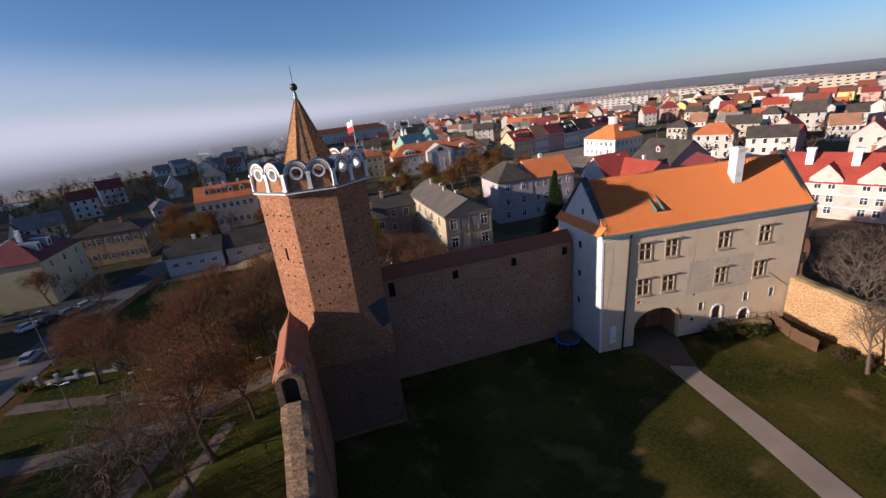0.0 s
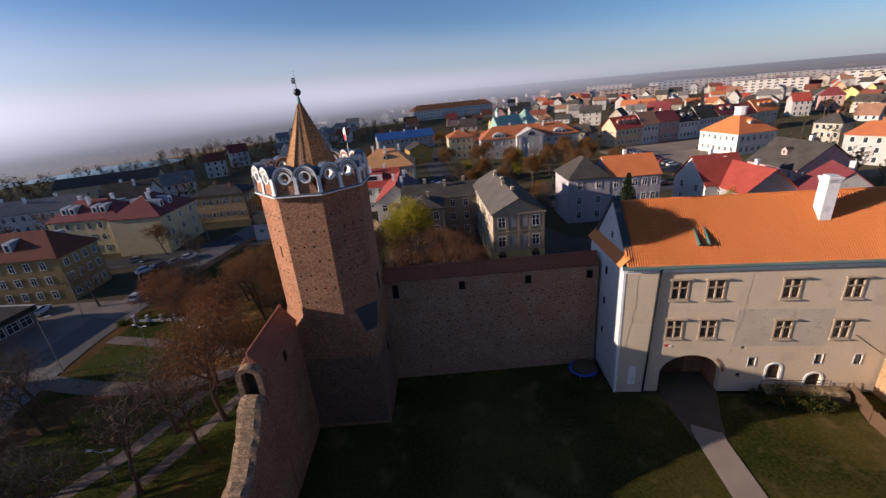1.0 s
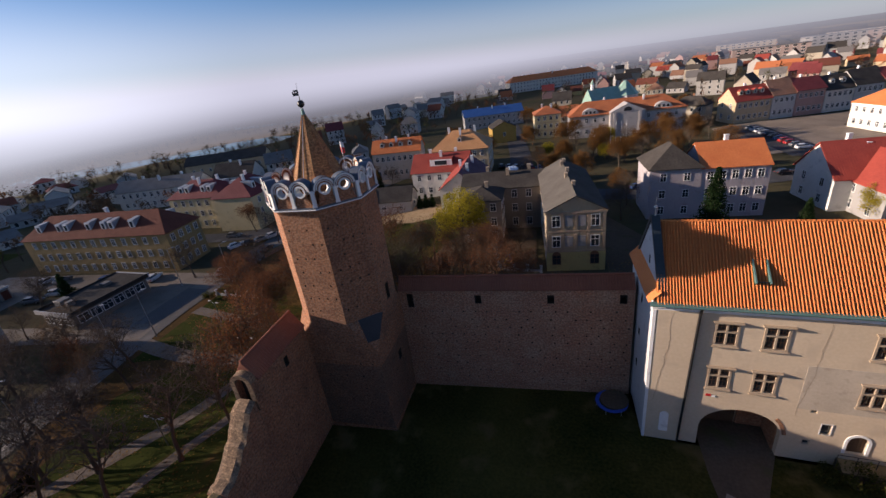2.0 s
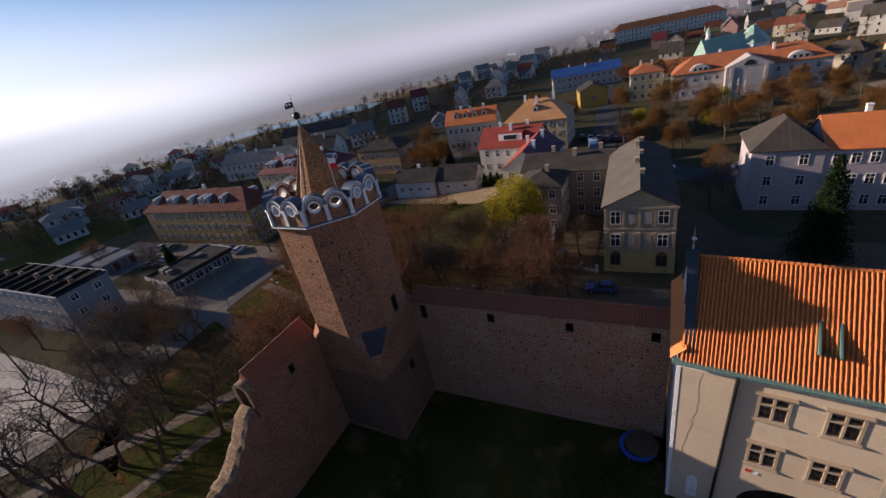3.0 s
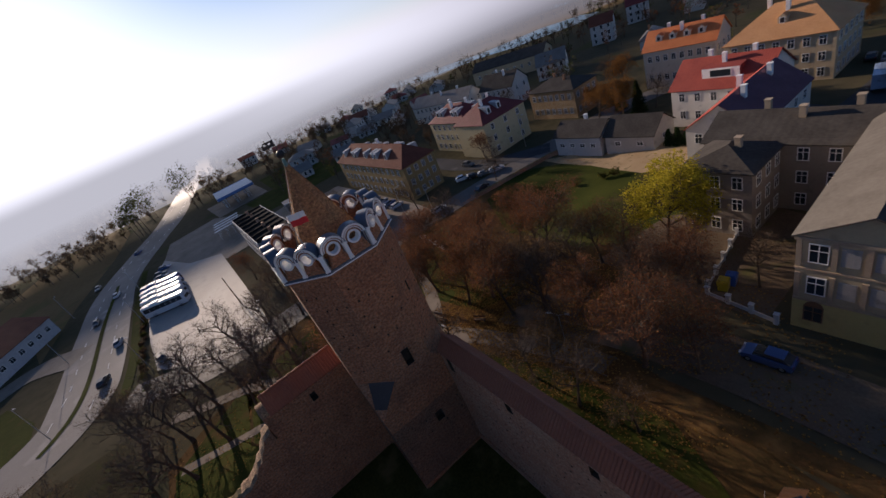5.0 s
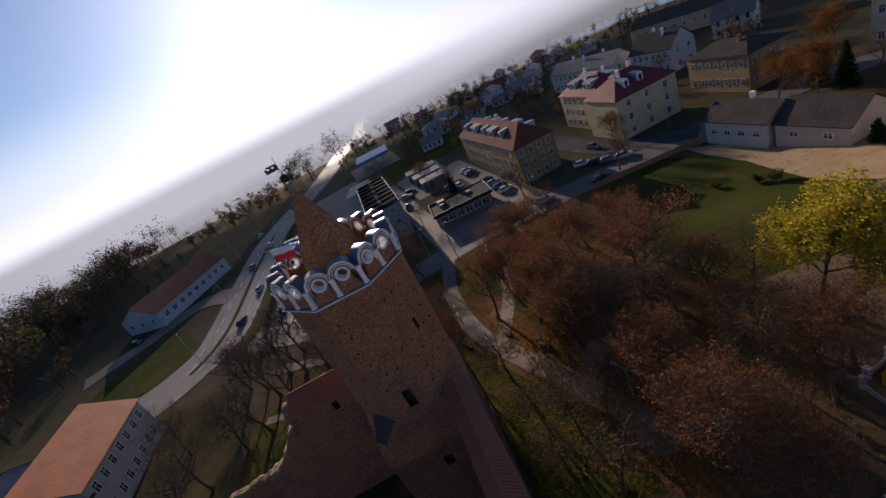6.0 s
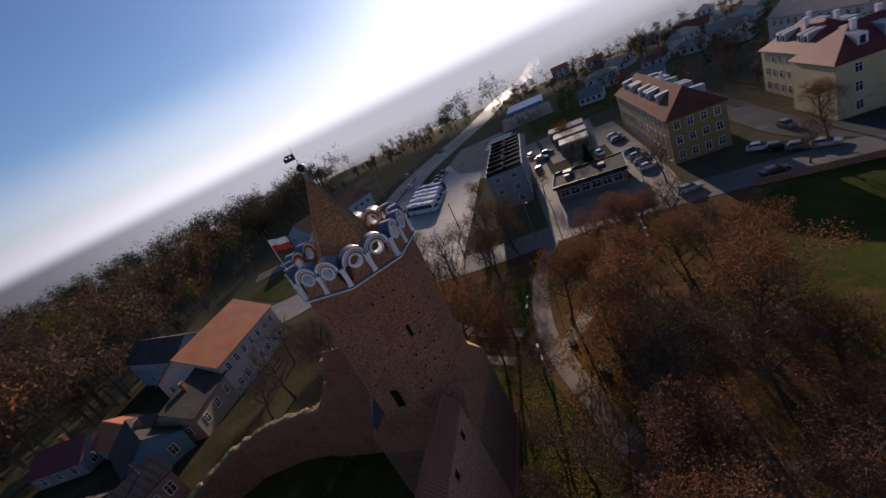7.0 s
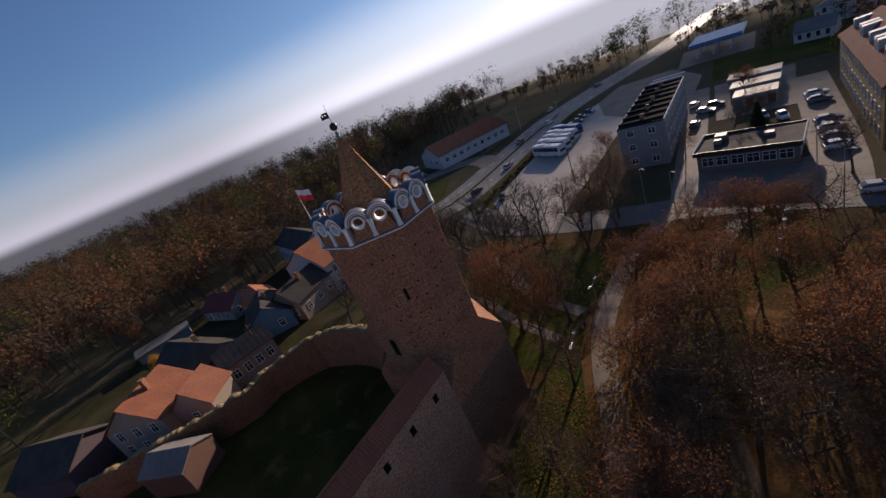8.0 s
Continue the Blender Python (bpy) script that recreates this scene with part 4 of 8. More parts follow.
def strip(name, pts, width, material, label, category, lift=0.05, kind="structure", closed=False):
    """A road or path along a line, laid on the ground."""
    bm = bmesh.new()
    # smooth the line
    line = []
    P = [Vector((*p, 0)) for p in pts]
    for i in range(len(P) - 1):
        p0, p1, p2, p3 = P[max(0, i - 1)], P[i], P[i + 1], P[min(len(P) - 1, i + 2)]
        n = max(2, int((p2 - p1).length / 2.5))
        n = min(n, 40)
        for k in range(n):
            t = k / n
            line.append(0.5 * ((2 * p1) + (p2 - p0) * t + (2 * p0 - 5 * p1 + 4 * p2 - p3) * t * t + (3 * p1 - p0 - 3 * p2 + p3) * t ** 3))
    line.append(P[-1])
    prev = None
    for i, p in enumerate(line):
        d = (line[min(i + 1, len(line) - 1)] - line[max(i - 1, 0)]).normalized()
        nrm = Vector((-d.y, d.x, 0))
        cur = []
        for s in (-0.5, 0.0, 0.5):
            q = p + nrm * width * s
            cur.append(bm.verts.new((q.x, q.y, hgt(q.x) + lift)))
        if prev:
            bm.faces.new((prev[0], prev[1], cur[1], cur[0]))
            bm.faces.new((prev[1], prev[2], cur[2], cur[1]))
        prev = cur
    bmesh.ops.recalc_face_normals(bm, faces=bm.faces[:])
    for f in bm.faces:
        if f.normal.z < 0:
            f.normal_flip()
    return tagged(part(name, bm, material), label, category, kind=kind)


def patch(name, pts, material, label, category, lift=0.04, kind="structure"):
    """A flat area; cut along x so that it follows the rise of the ground."""
    bm = bmesh.new()
    bm.faces.new([bm.verts.new((x, y, 0)) for x, y in pts])
    xs = [p[0] for p in pts]
    x = -30.0
    while x <= -5.0:
        if min(xs) < x < max(xs):
            bmesh.ops.bisect_plane(bm, geom=bm.verts[:] + bm.edges[:] + bm.faces[:], plane_co=(x, 0, 0), plane_no=(1, 0, 0))
        x += 2.0
    for v in bm.verts:
        v.co.z = hgt(v.co.x) + lift
    bmesh.ops.triangulate(bm, faces=bm.faces[:])
    bm.normal_update()
    for f in bm.faces:
        if f.normal.z < 0:
            f.normal_flip()
    return tagged(part(name, bm, material), label, category, kind=kind)


# ground: one sheet to the horizon
xs = sorted({*range(-40, 80, 2), *[-40 - 10 * 1.28 ** k for k in range(25)], *[80 + 10 * 1.28 ** k for k in range(25)]})
ys = sorted({*range(-40, 160, 10), *[-40 - 10 * 1.28 ** k for k in range(25)], *[160 + 10 * 1.28 ** k for k in range(25)]})
xs, ys = [x for x in xs if abs(x) < 4600], [y for y in ys if abs(y) < 4600]
gv = [(x, y, hgt(x)) for y in ys for x in xs]
gf = [(j * len(xs) + i, j * len(xs) + i + 1, (j + 1) * len(xs) + i + 1, (j + 1) * len(xs) + i) for j in range(len(ys) - 1) for i in range(len(xs) - 1)]
gme = bpy.data.meshes.new("ground")
gme.from_pydata(gv, [], gf)
gme.materials.append(EARTH)
tagged(new("ground", gme), "earth and faded grass reaching to the horizon", "ground", kind="structure")

STREETGREY = mat("worn_street_asphalt", (0.1, 0.092, 0.085), (0.16, 0.145, 0.13), rough=0.7, spec=0.2, coarse=0.07, fine=6, bump=0.05, uv=False, third=(0.19, 0.17, 0.15))
GARDEN = mat("dark_garden_soil", (0.025, 0.026, 0.012), (0.07, 0.058, 0.03), coarse=0.15, fine=2.5, bump=0.6, uv=False, third=(0.05, 0.055, 0.015), rough=0.97, spec=0.03)
PAVING = mat("dull_park_paving", (0.13, 0.102, 0.08), (0.2, 0.16, 0.125), coarse=0.15, fine=5, bump=0.2, uv=False, third=(0.12, 0.08, 0.05))
patch("courtyard_lawn", [(-3.4, 26), (-4.4, 15), (-2.6, 8.5), (4, 4), (12, 2), (17, -2), (44, -13), (52.5, -5), (54, 22), (55, 32), (29, 35.5), (28.6, 41.2), (4.4, 41.2), (4.4, 34), (-3.4, 34)], LAWN, "castle courtyard lawn with worn autumn patches", "lawn", 0.3)
strip("courtyard_path", [(35.4, 29.5), (35.0, 28), (34.2, 20), (33.0, 12), (31.5, 2)], 2.7, GRAVEL, "pale gravel path to the castle gate", "path", 0.36)
# darker earth tone on the apron paints the shade lying over it
patch("gate_apron", [(33.9, 38.4), (39.9, 37.7), (39.6, 34.4), (37.5, 30.5), (36.5, 28.2), (33.5, 28.4), (33.5, 32), (33.75, 35.1)], DIRT, "earth apron darkened to paint the shade before the gate", "path", 0.33)
# park west and north of the castle
patch("park_ground", [(-4, 95), (-46, 95), (-48, 60), (-46, 30), (-30, 8), (-7, 8), (-6, 44), (29, 44), (60, 46), (60, 52), (30, 55), (4, 60)], LITTER, "park ground under fallen russet leaves", "ground", 0.03)
patch("garden_ground", [(-48, -62), (44, -58), (42, -16), (16, -4), (4, 1.5), (-6, 5), (-28, 6), (-46, 2)], GARDEN, "dark garden ground between the cottages", "ground", 0.03)
patch("park_lawn", [(-24, 62), (-44, 63), (-46, 58), (-30, 53), (-12, 55), (-8, 63)], GRASS, "park lawn", "lawn", 0.06)
patch("park_lawn", [(-9, 44), (-22, 44), (-34, 46), (-40, 38), (-38, 22), (-22, 20), (-8, 30)], GRASS, "park lawn beside the castle wall", "lawn", 0.06)
patch("park_lawn", [(-24, 44.5), (4, 43.8), (27, 43.8), (27, 49), (18, 54), (6, 53), (-5, 49.6), (-13, 46.4), (-21, 44.6)], GRASS, "strip of lawn below the castle wall", "lawn", 0.073)
patch("park_lawn", [(-45.5, 72), (-33, 70.5), (-28, 64), (-28, 56), (-33, 47.5), (-45.5, 45)], GRASS, "open park lawn beside the street", "lawn", 0.048)
patch("playing_field", [(-46, 98), (-42, 84), (-26, 75), (-8, 74), (0, 78), (2, 90), (-2, 102), (-10, 110), (-28, 107)], GRASS, "open green behind the park", "lawn", 0.06)
SANDBANK = mat("dry_sand", (0.3, 0.2, 0.1), (0.42, 0.3, 0.17), third=(0.17, 0.13, 0.06))
patch("sandy_bank", [(-43, 104.5), (-36, 103.5), (-27, 103.5), (-19, 101), (-12, 99), (-5.5, 101.5), (-5, 106), (-7, 112), (-14, 113.5), (-30, 111)], SANDBANK, "dry sandy bank", "ground", 0.08)
strip("park_path", [(-50, 50.5), (-36, 47), (-21.5, 47), (-13.5, 49), (-9, 50.6), (-4, 52.6), (4, 55.5), (10, 56.5)], 2.8, PAVING, "pale park path", "path", 0.09)
strip("park_path", [(9.5, 56.4), (20, 57), (40, 57)], 2.4, LITTER, "trodden park path under fallen leaves", "path", 0.092)
patch("park_lawn", [(-44, 30), (-28, 9), (-9, 9), (-9, 29), (-22, 19.5), (-38, 21.5)], GRASS, "park lawn under bare trees", "lawn", 0.067)
strip("park_path", [(-46, 60.5), (-38, 58.5), (-29, 56), (-20, 52), (-15, 49)], 2.2, PAVING, "pale park path", "path", 0.085)
strip("park_path", [(-42.5, 9), (-39.8, 14), (-35.7, 22), (-31.5, 27), (-28, 31.6), (-24.5, 36.5), (-21.5, 44)], 2.2, PAVING, "gravel park path", "path", 0.085)
strip("park_path", [(-28, 10), (-25.4, 18), (-22.6, 27), (-20, 31.8), (-17.5, 36.5), (-15, 43)], 1.7, PAVING, "narrow gravel park path", "path", 0.08)
strip("street", [(-8, 58), (4, 61.5), (14, 63), (30, 63), (60, 60), (100, 50)], 7.0, DIRT, "shaded asphalt street behind the castle", "road", 0.1)
strip("street", [(-60, 1), (-55, 10), (-50.5, 18), (-49.5, 28), (-50, 40), (-52, 60), (-50, 85), (-46, 112), (-40, 140), (-20, 175)], 8.0, STREETGREY, "asphalt street beside the park", "road", 0.1)
PAVE_DULL = mat("dull_paving", (0.16, 0.13, 0.1), (0.25, 0.205, 0.165), rough=0.75, spec=0.2, coarse=0.15, fine=5, bump=0.08, uv=False, third=(0.15, 0.125, 0.1))
strip("street", [(-50, 53), (-62, 52), (-80, 50.6), (-110, 48.6), (-132, 47)], 5.6, PAVE_DULL, "pale paved side street", "road", 0.11)
strip("street", [(-50, 72), (-62, 73), (-80, 73), (-120, 72)], 7.0, PAVE_DULL, "paved yard street", "road", 0.105)
strip("street", [(-46, 112), (-62, 100), (-90, 98), (-130, 98)], 7.0, ASPHALT, "asphalt street between houses", "road", 0.115)
strip("street", [(0, 125), (20, 118), (45, 112), (70, 118), (100, 122), (150, 112)], 9.0, ASPHALT, "asphalt town street", "road", 0.1)
strip("street", [(12, 122), (14, 150), (10, 200), (0, 300), (-20, 480)], 8.0, ASPHALT, "asphalt town street", "road", 0.12)
ROADGREY = mat("worn_pale_asphalt", (0.17, 0.155, 0.14), (0.25, 0.23, 0.21), rough=0.7, spec=0.2, coarse=0.06, fine=6, bump=0.05, uv=False, third=(0.3, 0.28, 0.26))
strip("main_road", [(-52, -52), (-53, -38), (-56, -22), (-66, -10.5), (-80, -8), (-115, -7.5), (-150, -5.5), (-190, 5.5), (-224, 16), (-272, 25), (-320, 34), (-400, 54), (-680, 56), (-1200, -50)], 15.5, ROADGREY, "wide sunlit dual carriageway", "road", 0.1)
strip("verge", [(-62, 0.5), (-80, 1.9), (-115, 2.0), (-150, 4.0)], 2.2, GRASS, "green verge beside the road", "lawn", 0.16)
strip("median", [(-60, -14.5), (-66, -10.5), (-80, -8), (-115, -7.5), (-150, -5.5)], 1.2, GRASS, "grass median of the road", "lawn", 0.18)
strip("service_road", [(-100, -12), (-108, -26), (-97, -44), (-90, -58)], 9.0, PAVE_DULL, "pale service road to a shed", "road", 0.12)
patch("meadow", [(-62, -17), (-76, -18), (-93, -27), (-86, -45), (-73, -49), (-64, -32)], GRASS, "bright green meadow", "lawn", 0.08)
patch("coach_park", [(-52, 17), (-46, 30), (-71, 30), (-119, 29), (-128, 19), (-150, 11), (-125, 4.5), (-82, 5.5), (-64, 7)], CONCRETE, "wide pale paved coach park", "car park", 0.13)
patch("yard", [(-110, 30), (-128, 19), (-150, 11), (-172, 14), (-176, 34), (-152, 46), (-111, 46)], PAVE_DULL, "worn paving behind the coach park", "yard", 0.115)
patch("yard", [(-97, 54), (-132, 51), (-136, 70), (-98, 69)], PAVE_DULL, "paved yard round the garages", "yard", 0.09)
patch("yard", [(-56, 53.5), (-67, 53), (-67, 70), (-54, 71)], PAVE_DULL, "pale paving before the shop", "yard", 0.095)
patch("forecourt", [(-172, 36), (-206, 34), (-208, 60), (-174, 60)], PAVE_DULL, "paved forecourt of the filling station", "yard", 0.1)
patch("meadow", [(-138, 50), (-170, 48), (-172, 62), (-210, 64), (-212, 92), (-138, 92)], GRASS, "rough green field beside the garages", "meadow", 0.08)
patch("meadow", [(-112, -24), (-150, -20), (-200, -10), (-250, -5), (-300, -10), (-290, -40), (-215, -60), (-165, -58), (-150, -34)], FIELD, "dry rough meadow south of the road", "meadow", 0.07)
patch("market_square", [(86, 142), (123, 150), (123, 176), (150, 202), (97, 194), (86, 188)], PAVE_DULL, "paved market square", "square", 0.1)
patch("car_park", [(90, 138), (101, 138), (103, 190), (91, 190)], ASPHALT, "asphalt car park by the square", "car park", 0.13)
patch("yard", [(-3, 72), (19, 70), (19, 90), (12, 92), (0, 86)], DIRT, "dark earth yard beside the tenement", "ground", 0.09)
patch("yard", [(31, 68), (70, 66), (74, 80), (40, 84), (34, 98), (31, 98)], DIRT, "shaded yard between houses", "ground", 0.09)
WATER = mat("river_water", (0.05, 0.07, 0.09), (0.07, 0.09, 0.11), rough=0.12, bump=0.03, uv=False, spec=0.7)
patch("river", [(-330, 205), (-268, 220), (-255, 239), (-239, 257), (-208, 266), (-197, 278), (-176, 296), (-178, 325), (-201, 333), (-234, 320), (-244, 298), (-256, 274), (-284, 265), (-299, 245), (-345, 232)], WATER, "still river catching the pale sky", "river", 0.3)
strip("river", [(-190, 505), (-237, 468), (-296, 452), (-354, 464), (-480, 511), (-603, 524), (-1000, 560)], 26, WATER, "broad river in the flats", "river", 0.3)
patch("meadow", [(-340, 245), (-300, 250), (-284, 270), (-244, 302), (-234, 325), (-201, 338), (-170, 330), (-150, 400), (-240, 440), (-380, 420)], FIELD, "dry reed meadow by the river", "meadow", 0.1)
for k, (x, y, w, d, m) in enumerate(((900, 600, 700, 300, FIELD), (1500, 300, 600, 300, FIELD), (-900, -500, 500, 400, FIELD), (-700, 900, 500, 300, FIELD), (600, 1700, 1200, 400, FIELD), (-1500, -200, 700, 500, GRASS))):
    patch("field", [(x - w / 2, y - d / 2), (x + w / 2, y - d / 2 + 60), (x + w / 2 - 50, y + d / 2), (x - w / 2 + 80, y + d / 2 - 30)], m, "open field far off in the flats", "field", 0.2)

# ---- houses of the town ----
MATS = {}


def wallm(c):
    if c not in MATS:
        MATS[c] = mat("render_%d" % len(MATS), tuple(v * 0.9 for v in c), tuple(min(1, v * 1.08) for v in c), coarse=0.2, fine=3, bump=0.12, third=tuple(v * 0.72 for v in c))
    return MATS[c]


R_ORANGE = tilemat("orange_roof", (0.48, 0.13, 0.04), (0.6, 0.19, 0.06))
R_RED = tilemat("red_roof", (0.23, 0.036, 0.026), (0.33, 0.06, 0.04), col=0.45, row=3.0, rough=0.75)
R_MAROON = tilemat("maroon_sheet_roof", (0.13, 0.025, 0.025), (0.19, 0.04, 0.04), col=0.5, row=4.0, rough=0.7)
R_CLAY = tilemat("aged_clay_roof", (0.3, 0.09, 0.035), (0.42, 0.14, 0.055))
R_PURPLE = tilemat("dull_purple_roof", (0.1, 0.05, 0.07), (0.15, 0.08, 0.1), col=0.4, row=2.0)
R_DARK = tilemat("black_felt_roof", (0.042, 0.037, 0.033), (0.078, 0.07, 0.062), col=1.0, row=5.0, rough=0.8, depth=0.02)
for q in (R_DARK, R_PURPLE):
    q.node_tree.nodes["Principled BSDF"].inputs["Specular IOR Level"].default_value = 0.06
R_GREY = tilemat("weathered_grey_roof", (0.12, 0.11, 0.1), (0.2, 0.185, 0.17), col=0.9, row=1.1, rough=0.55, depth=0.02)
R_BROWN = tilemat("brown_tile_roof", (0.2, 0.1, 0.06), (0.3, 0.16, 0.1))
R_RUST = tilemat("rusty_red_roof", (0.11, 0.035, 0.022), (0.17, 0.055, 0.035), rough=0.95)
R_WORN = tilemat("worn_rusty_clay_roof", (0.17, 0.055, 0.028), (0.27, 0.095, 0.045))
R_SAND = tilemat("sandy_orange_roof", (0.42, 0.2, 0.08), (0.52, 0.27, 0.12))
R_BLUE = tilemat("blue_sheet_roof", (0.03, 0.09, 0.26), (0.05, 0.13, 0.34), col=0.5, row=4.0, rough=0.45)
R_GREEN = tilemat("pale_green_copper_roof", (0.2, 0.33, 0.27), (0.28, 0.42, 0.35), col=0.6, row=2.0, rough=0.5)
FRAME_MESH = {}


def window_mesh(w, h, far, frame=WINFRAME):
    key = (round(w, 2), round(h, 2), far, frame.name)
    if key in FRAME_MESH:
        return FRAME_MESH[key]
    bm = bmesh.new()
    t = 0.09
    if far:
        us, vs = [-w / 2 - t, -w / 2, w / 2, w / 2 + t], [-h / 2 - t, -h / 2, h / 2, h / 2 + t]
        plate(bm, us, vs, lambda i, j: True, -0.04, 0.02)
        bm.normal_update()
        for q in bm.faces:
            c = q.calc_center_median()
            q.material_index = 1 if abs(c.x) < w / 2 and abs(c.z) < h / 2 else 0
    else:
      plate(bm, [-w / 2 - t, -w / 2, -0.035, 0.035, w / 2, w / 2 + t], [-h / 2 - t, -h / 2, h * 0.14, h * 0.14 + 0.06, h / 2, h / 2 + t], lambda i, j: i in (0, 2, 4) or j in (0, 2, 4), -0.05, 0.05)
    pane = bmesh.new()
    box(pane, -w / 2, -0.012, -h / 2, w / 2, 0.012, h / 2)
    out = []
    for nm, b, m in (("window", bm, frame), ("pane", pane, GLASS)):
        uv_metres(b)
        me = bpy.data.meshes.new(nm)
        b.to_mesh(me)
        b.free()
        me.materials.append(m)
        if far and nm == "window":
            me.materials.append(GLASS)
        out.append(me)
    FRAME_MESH[key] = out
    return out


def put_window(parent, x, y, z, yaw, w=1.05, h=1.6, far=False, frame=WINFRAME):
    f, p = window_mesh(w, h, far, frame)
    win = part("window", f, None, parent)
    win.matrix_basis = pose(x, y, z, 0, 0, yaw)
    if not far:
        part("pane", p, None, win)
    return win


def town_house(name, label, cx, cy, w, d, yaw, eave, ridge, wall, roof, kind_="gable", along="x", floors=2, bays=(5, 3), chimneys=2, dormers=0, base=None,
               far=False, sides="fblr", over=0.4, win=(1.05, 1.6), band=None, ground_floor=0.9, category="house", group="", chim=WHITE):
    """A town house: walls, roof (gable, hip, flat), windows by storey and bay, chimneys, dormers. Local -y is the front."""
    b = hgt(cx) if base is None else base
    ob = thing(name, label, category, pose(cx, cy, 0, 0, 0, yaw), group=group)
    W = wallm(wall) if isinstance(wall, tuple) else wall
    hw, hd = w / 2, d / 2
    bm = bmesh.new()
    prism(bm, [(-hw, -hd), (hw, -hd), (hw, hd), (-hw, hd)], b - 0.6, eave)
    if kind_ == "gable":
        if along == "x":
            for s in (-1, 1):
                quadface(bm, [(s * hw, -hd, eave), (s * hw, hd, eave), (s * hw, 0, ridge - 0.05)])
        else:
            for s in (-1, 1):
                quadface(bm, [(-hw, s * hd, eave), (hw, s * hd, eave), (0, s * hd, ridge - 0.05)])
    part("wall", bm, W, ob)
    bm = bmesh.new()
    t = 0.16
    o = over

    def slab(pts):
        a = [bm.verts.new((x, y, z)) for x, y, z in pts]
        c = [bm.verts.new((x, y, z + t)) for x, y, z in pts]
        n = len(pts)
        bm.faces.new(a[::-1])
        bm.faces.new(c)
        for i in range(n):
            bm.faces.new((a[i], a[(i + 1) % n], c[(i + 1) % n], c[i]))

    if kind_ == "flat":
        slab([(-hw - o, -hd - o, eave), (hw + o, -hd - o, eave), (hw + o, hd + o, eave + 0.3), (-hw - o, hd + o, eave + 0.3)])
    elif kind_ == "gable":
        if along == "x":
            s = (ridge - eave) / hd
            slab([(-hw - o, -hd - o, eave - o * s), (hw + o, -hd - o, eave - o * s), (hw + o, 0, ridge), (-hw - o, 0, ridge)])
            slab([(hw + o, hd + o, eave - o * s), (-hw - o, hd + o, eave - o * s), (-hw - o, 0, ridge), (hw + o, 0, ridge)])
        else:
            s = (ridge - eave) / hw
            slab([(-hw - o, hd + o, eave - o * s), (-hw - o, -hd - o, eave - o * s), (0, -hd - o, ridge), (0, hd + o, ridge)])
            slab([(hw + o, -hd - o, eave - o * s), (hw + o, hd + o, eave - o * s), (0, hd + o, ridge), (0, -hd - o, ridge)])
    else:
        if along == "x":
            r = max(0.0, hw - hd * 0.9)
            A, B = (-r, 0, ridge), (r, 0, ridge)
        else:
            r = max(0.0, hd - hw * 0.9)
            A, B = (0, -r, ridge), (0, r, ridge)
        c = [(-hw - o, -hd - o, eave), (hw + o, -hd - o, eave), (hw + o, hd + o, eave), (-hw - o, hd + o, eave)]
        if along == "x":
            slab([c[0], c[1], B, A])
            slab([c[2], c[3], A, B])
            slab([c[1], c[2], B])
            slab([c[3], c[0], A])
        else:
            slab([c[1], c[2], B, A])
            slab([c[3], c[0], A, B])
            slab([c[0], c[1], A])
            slab([c[2], c[3], B])
    bmesh.ops.recalc_face_normals(bm, faces=bm.faces[:])
    roof_ob = part("roof", bm, roof, ob)
    r = random.Random(int(cx * 13 + cy * 7))
    H = eave - b
    fh = H / floors
    ww, wh = win
    wh = min(wh, fh * 0.56)
    for side, n, length, off, yw in (("f", bays[0], w, hd, 0), ("b", bays[0], w, hd, 180), ("r", bays[1], d, hw, 90), ("l", bays[1], d, hw, -90)):
        if side not in sides:
            continue
        for f in range(floors):
            for i in range(n):
                u = (i + 0.5) / n * length * 0.92 - length * 0.46
                z = b + fh * (f + 0.55)
                a = radians(yw)
                x = u * math.cos(a) + (off + 0.03) * math.sin(a)
                y = u * math.sin(a) - (off + 0.03) * math.cos(a)
                put_window(ob, x, y, z, yw, ww, wh, far)
    if band:
        for z, e, t2 in [(b + fh * f, 0.07, 0.1) for f in range(1, floors)] + [(eave - 0.32, 0.16, 0.17)]:
            bm = bmesh.new()
            prism(bm, [(-hw - e, -hd - e), (hw + e, -hd - e), (hw + e, hd + e), (-hw - e, hd + e)], z - t2, z + t2)
            part("cornice_band", bm, band, ob)
    for i in range(chimneys):
        f = (i + 0.7) / (chimneys + 0.4) - 0.5
        x, y = (w * 0.8 * f, d * 0.12 * (-1) ** i) if along == "x" else (w * 0.12 * (-1) ** i, d * 0.8 * f)
        zt = (ridge if kind_ != "flat" else eave) + 0.9
        bm = bmesh.new()
        box(bm, x - 0.35, y - 0.35, eave, x + 0.35, y + 0.35, zt)
        box(bm, x - 0.42, y - 0.42, zt, x + 0.42, y + 0.42, zt + 0.15)
        part("chimney", bm, chim, roof_ob)
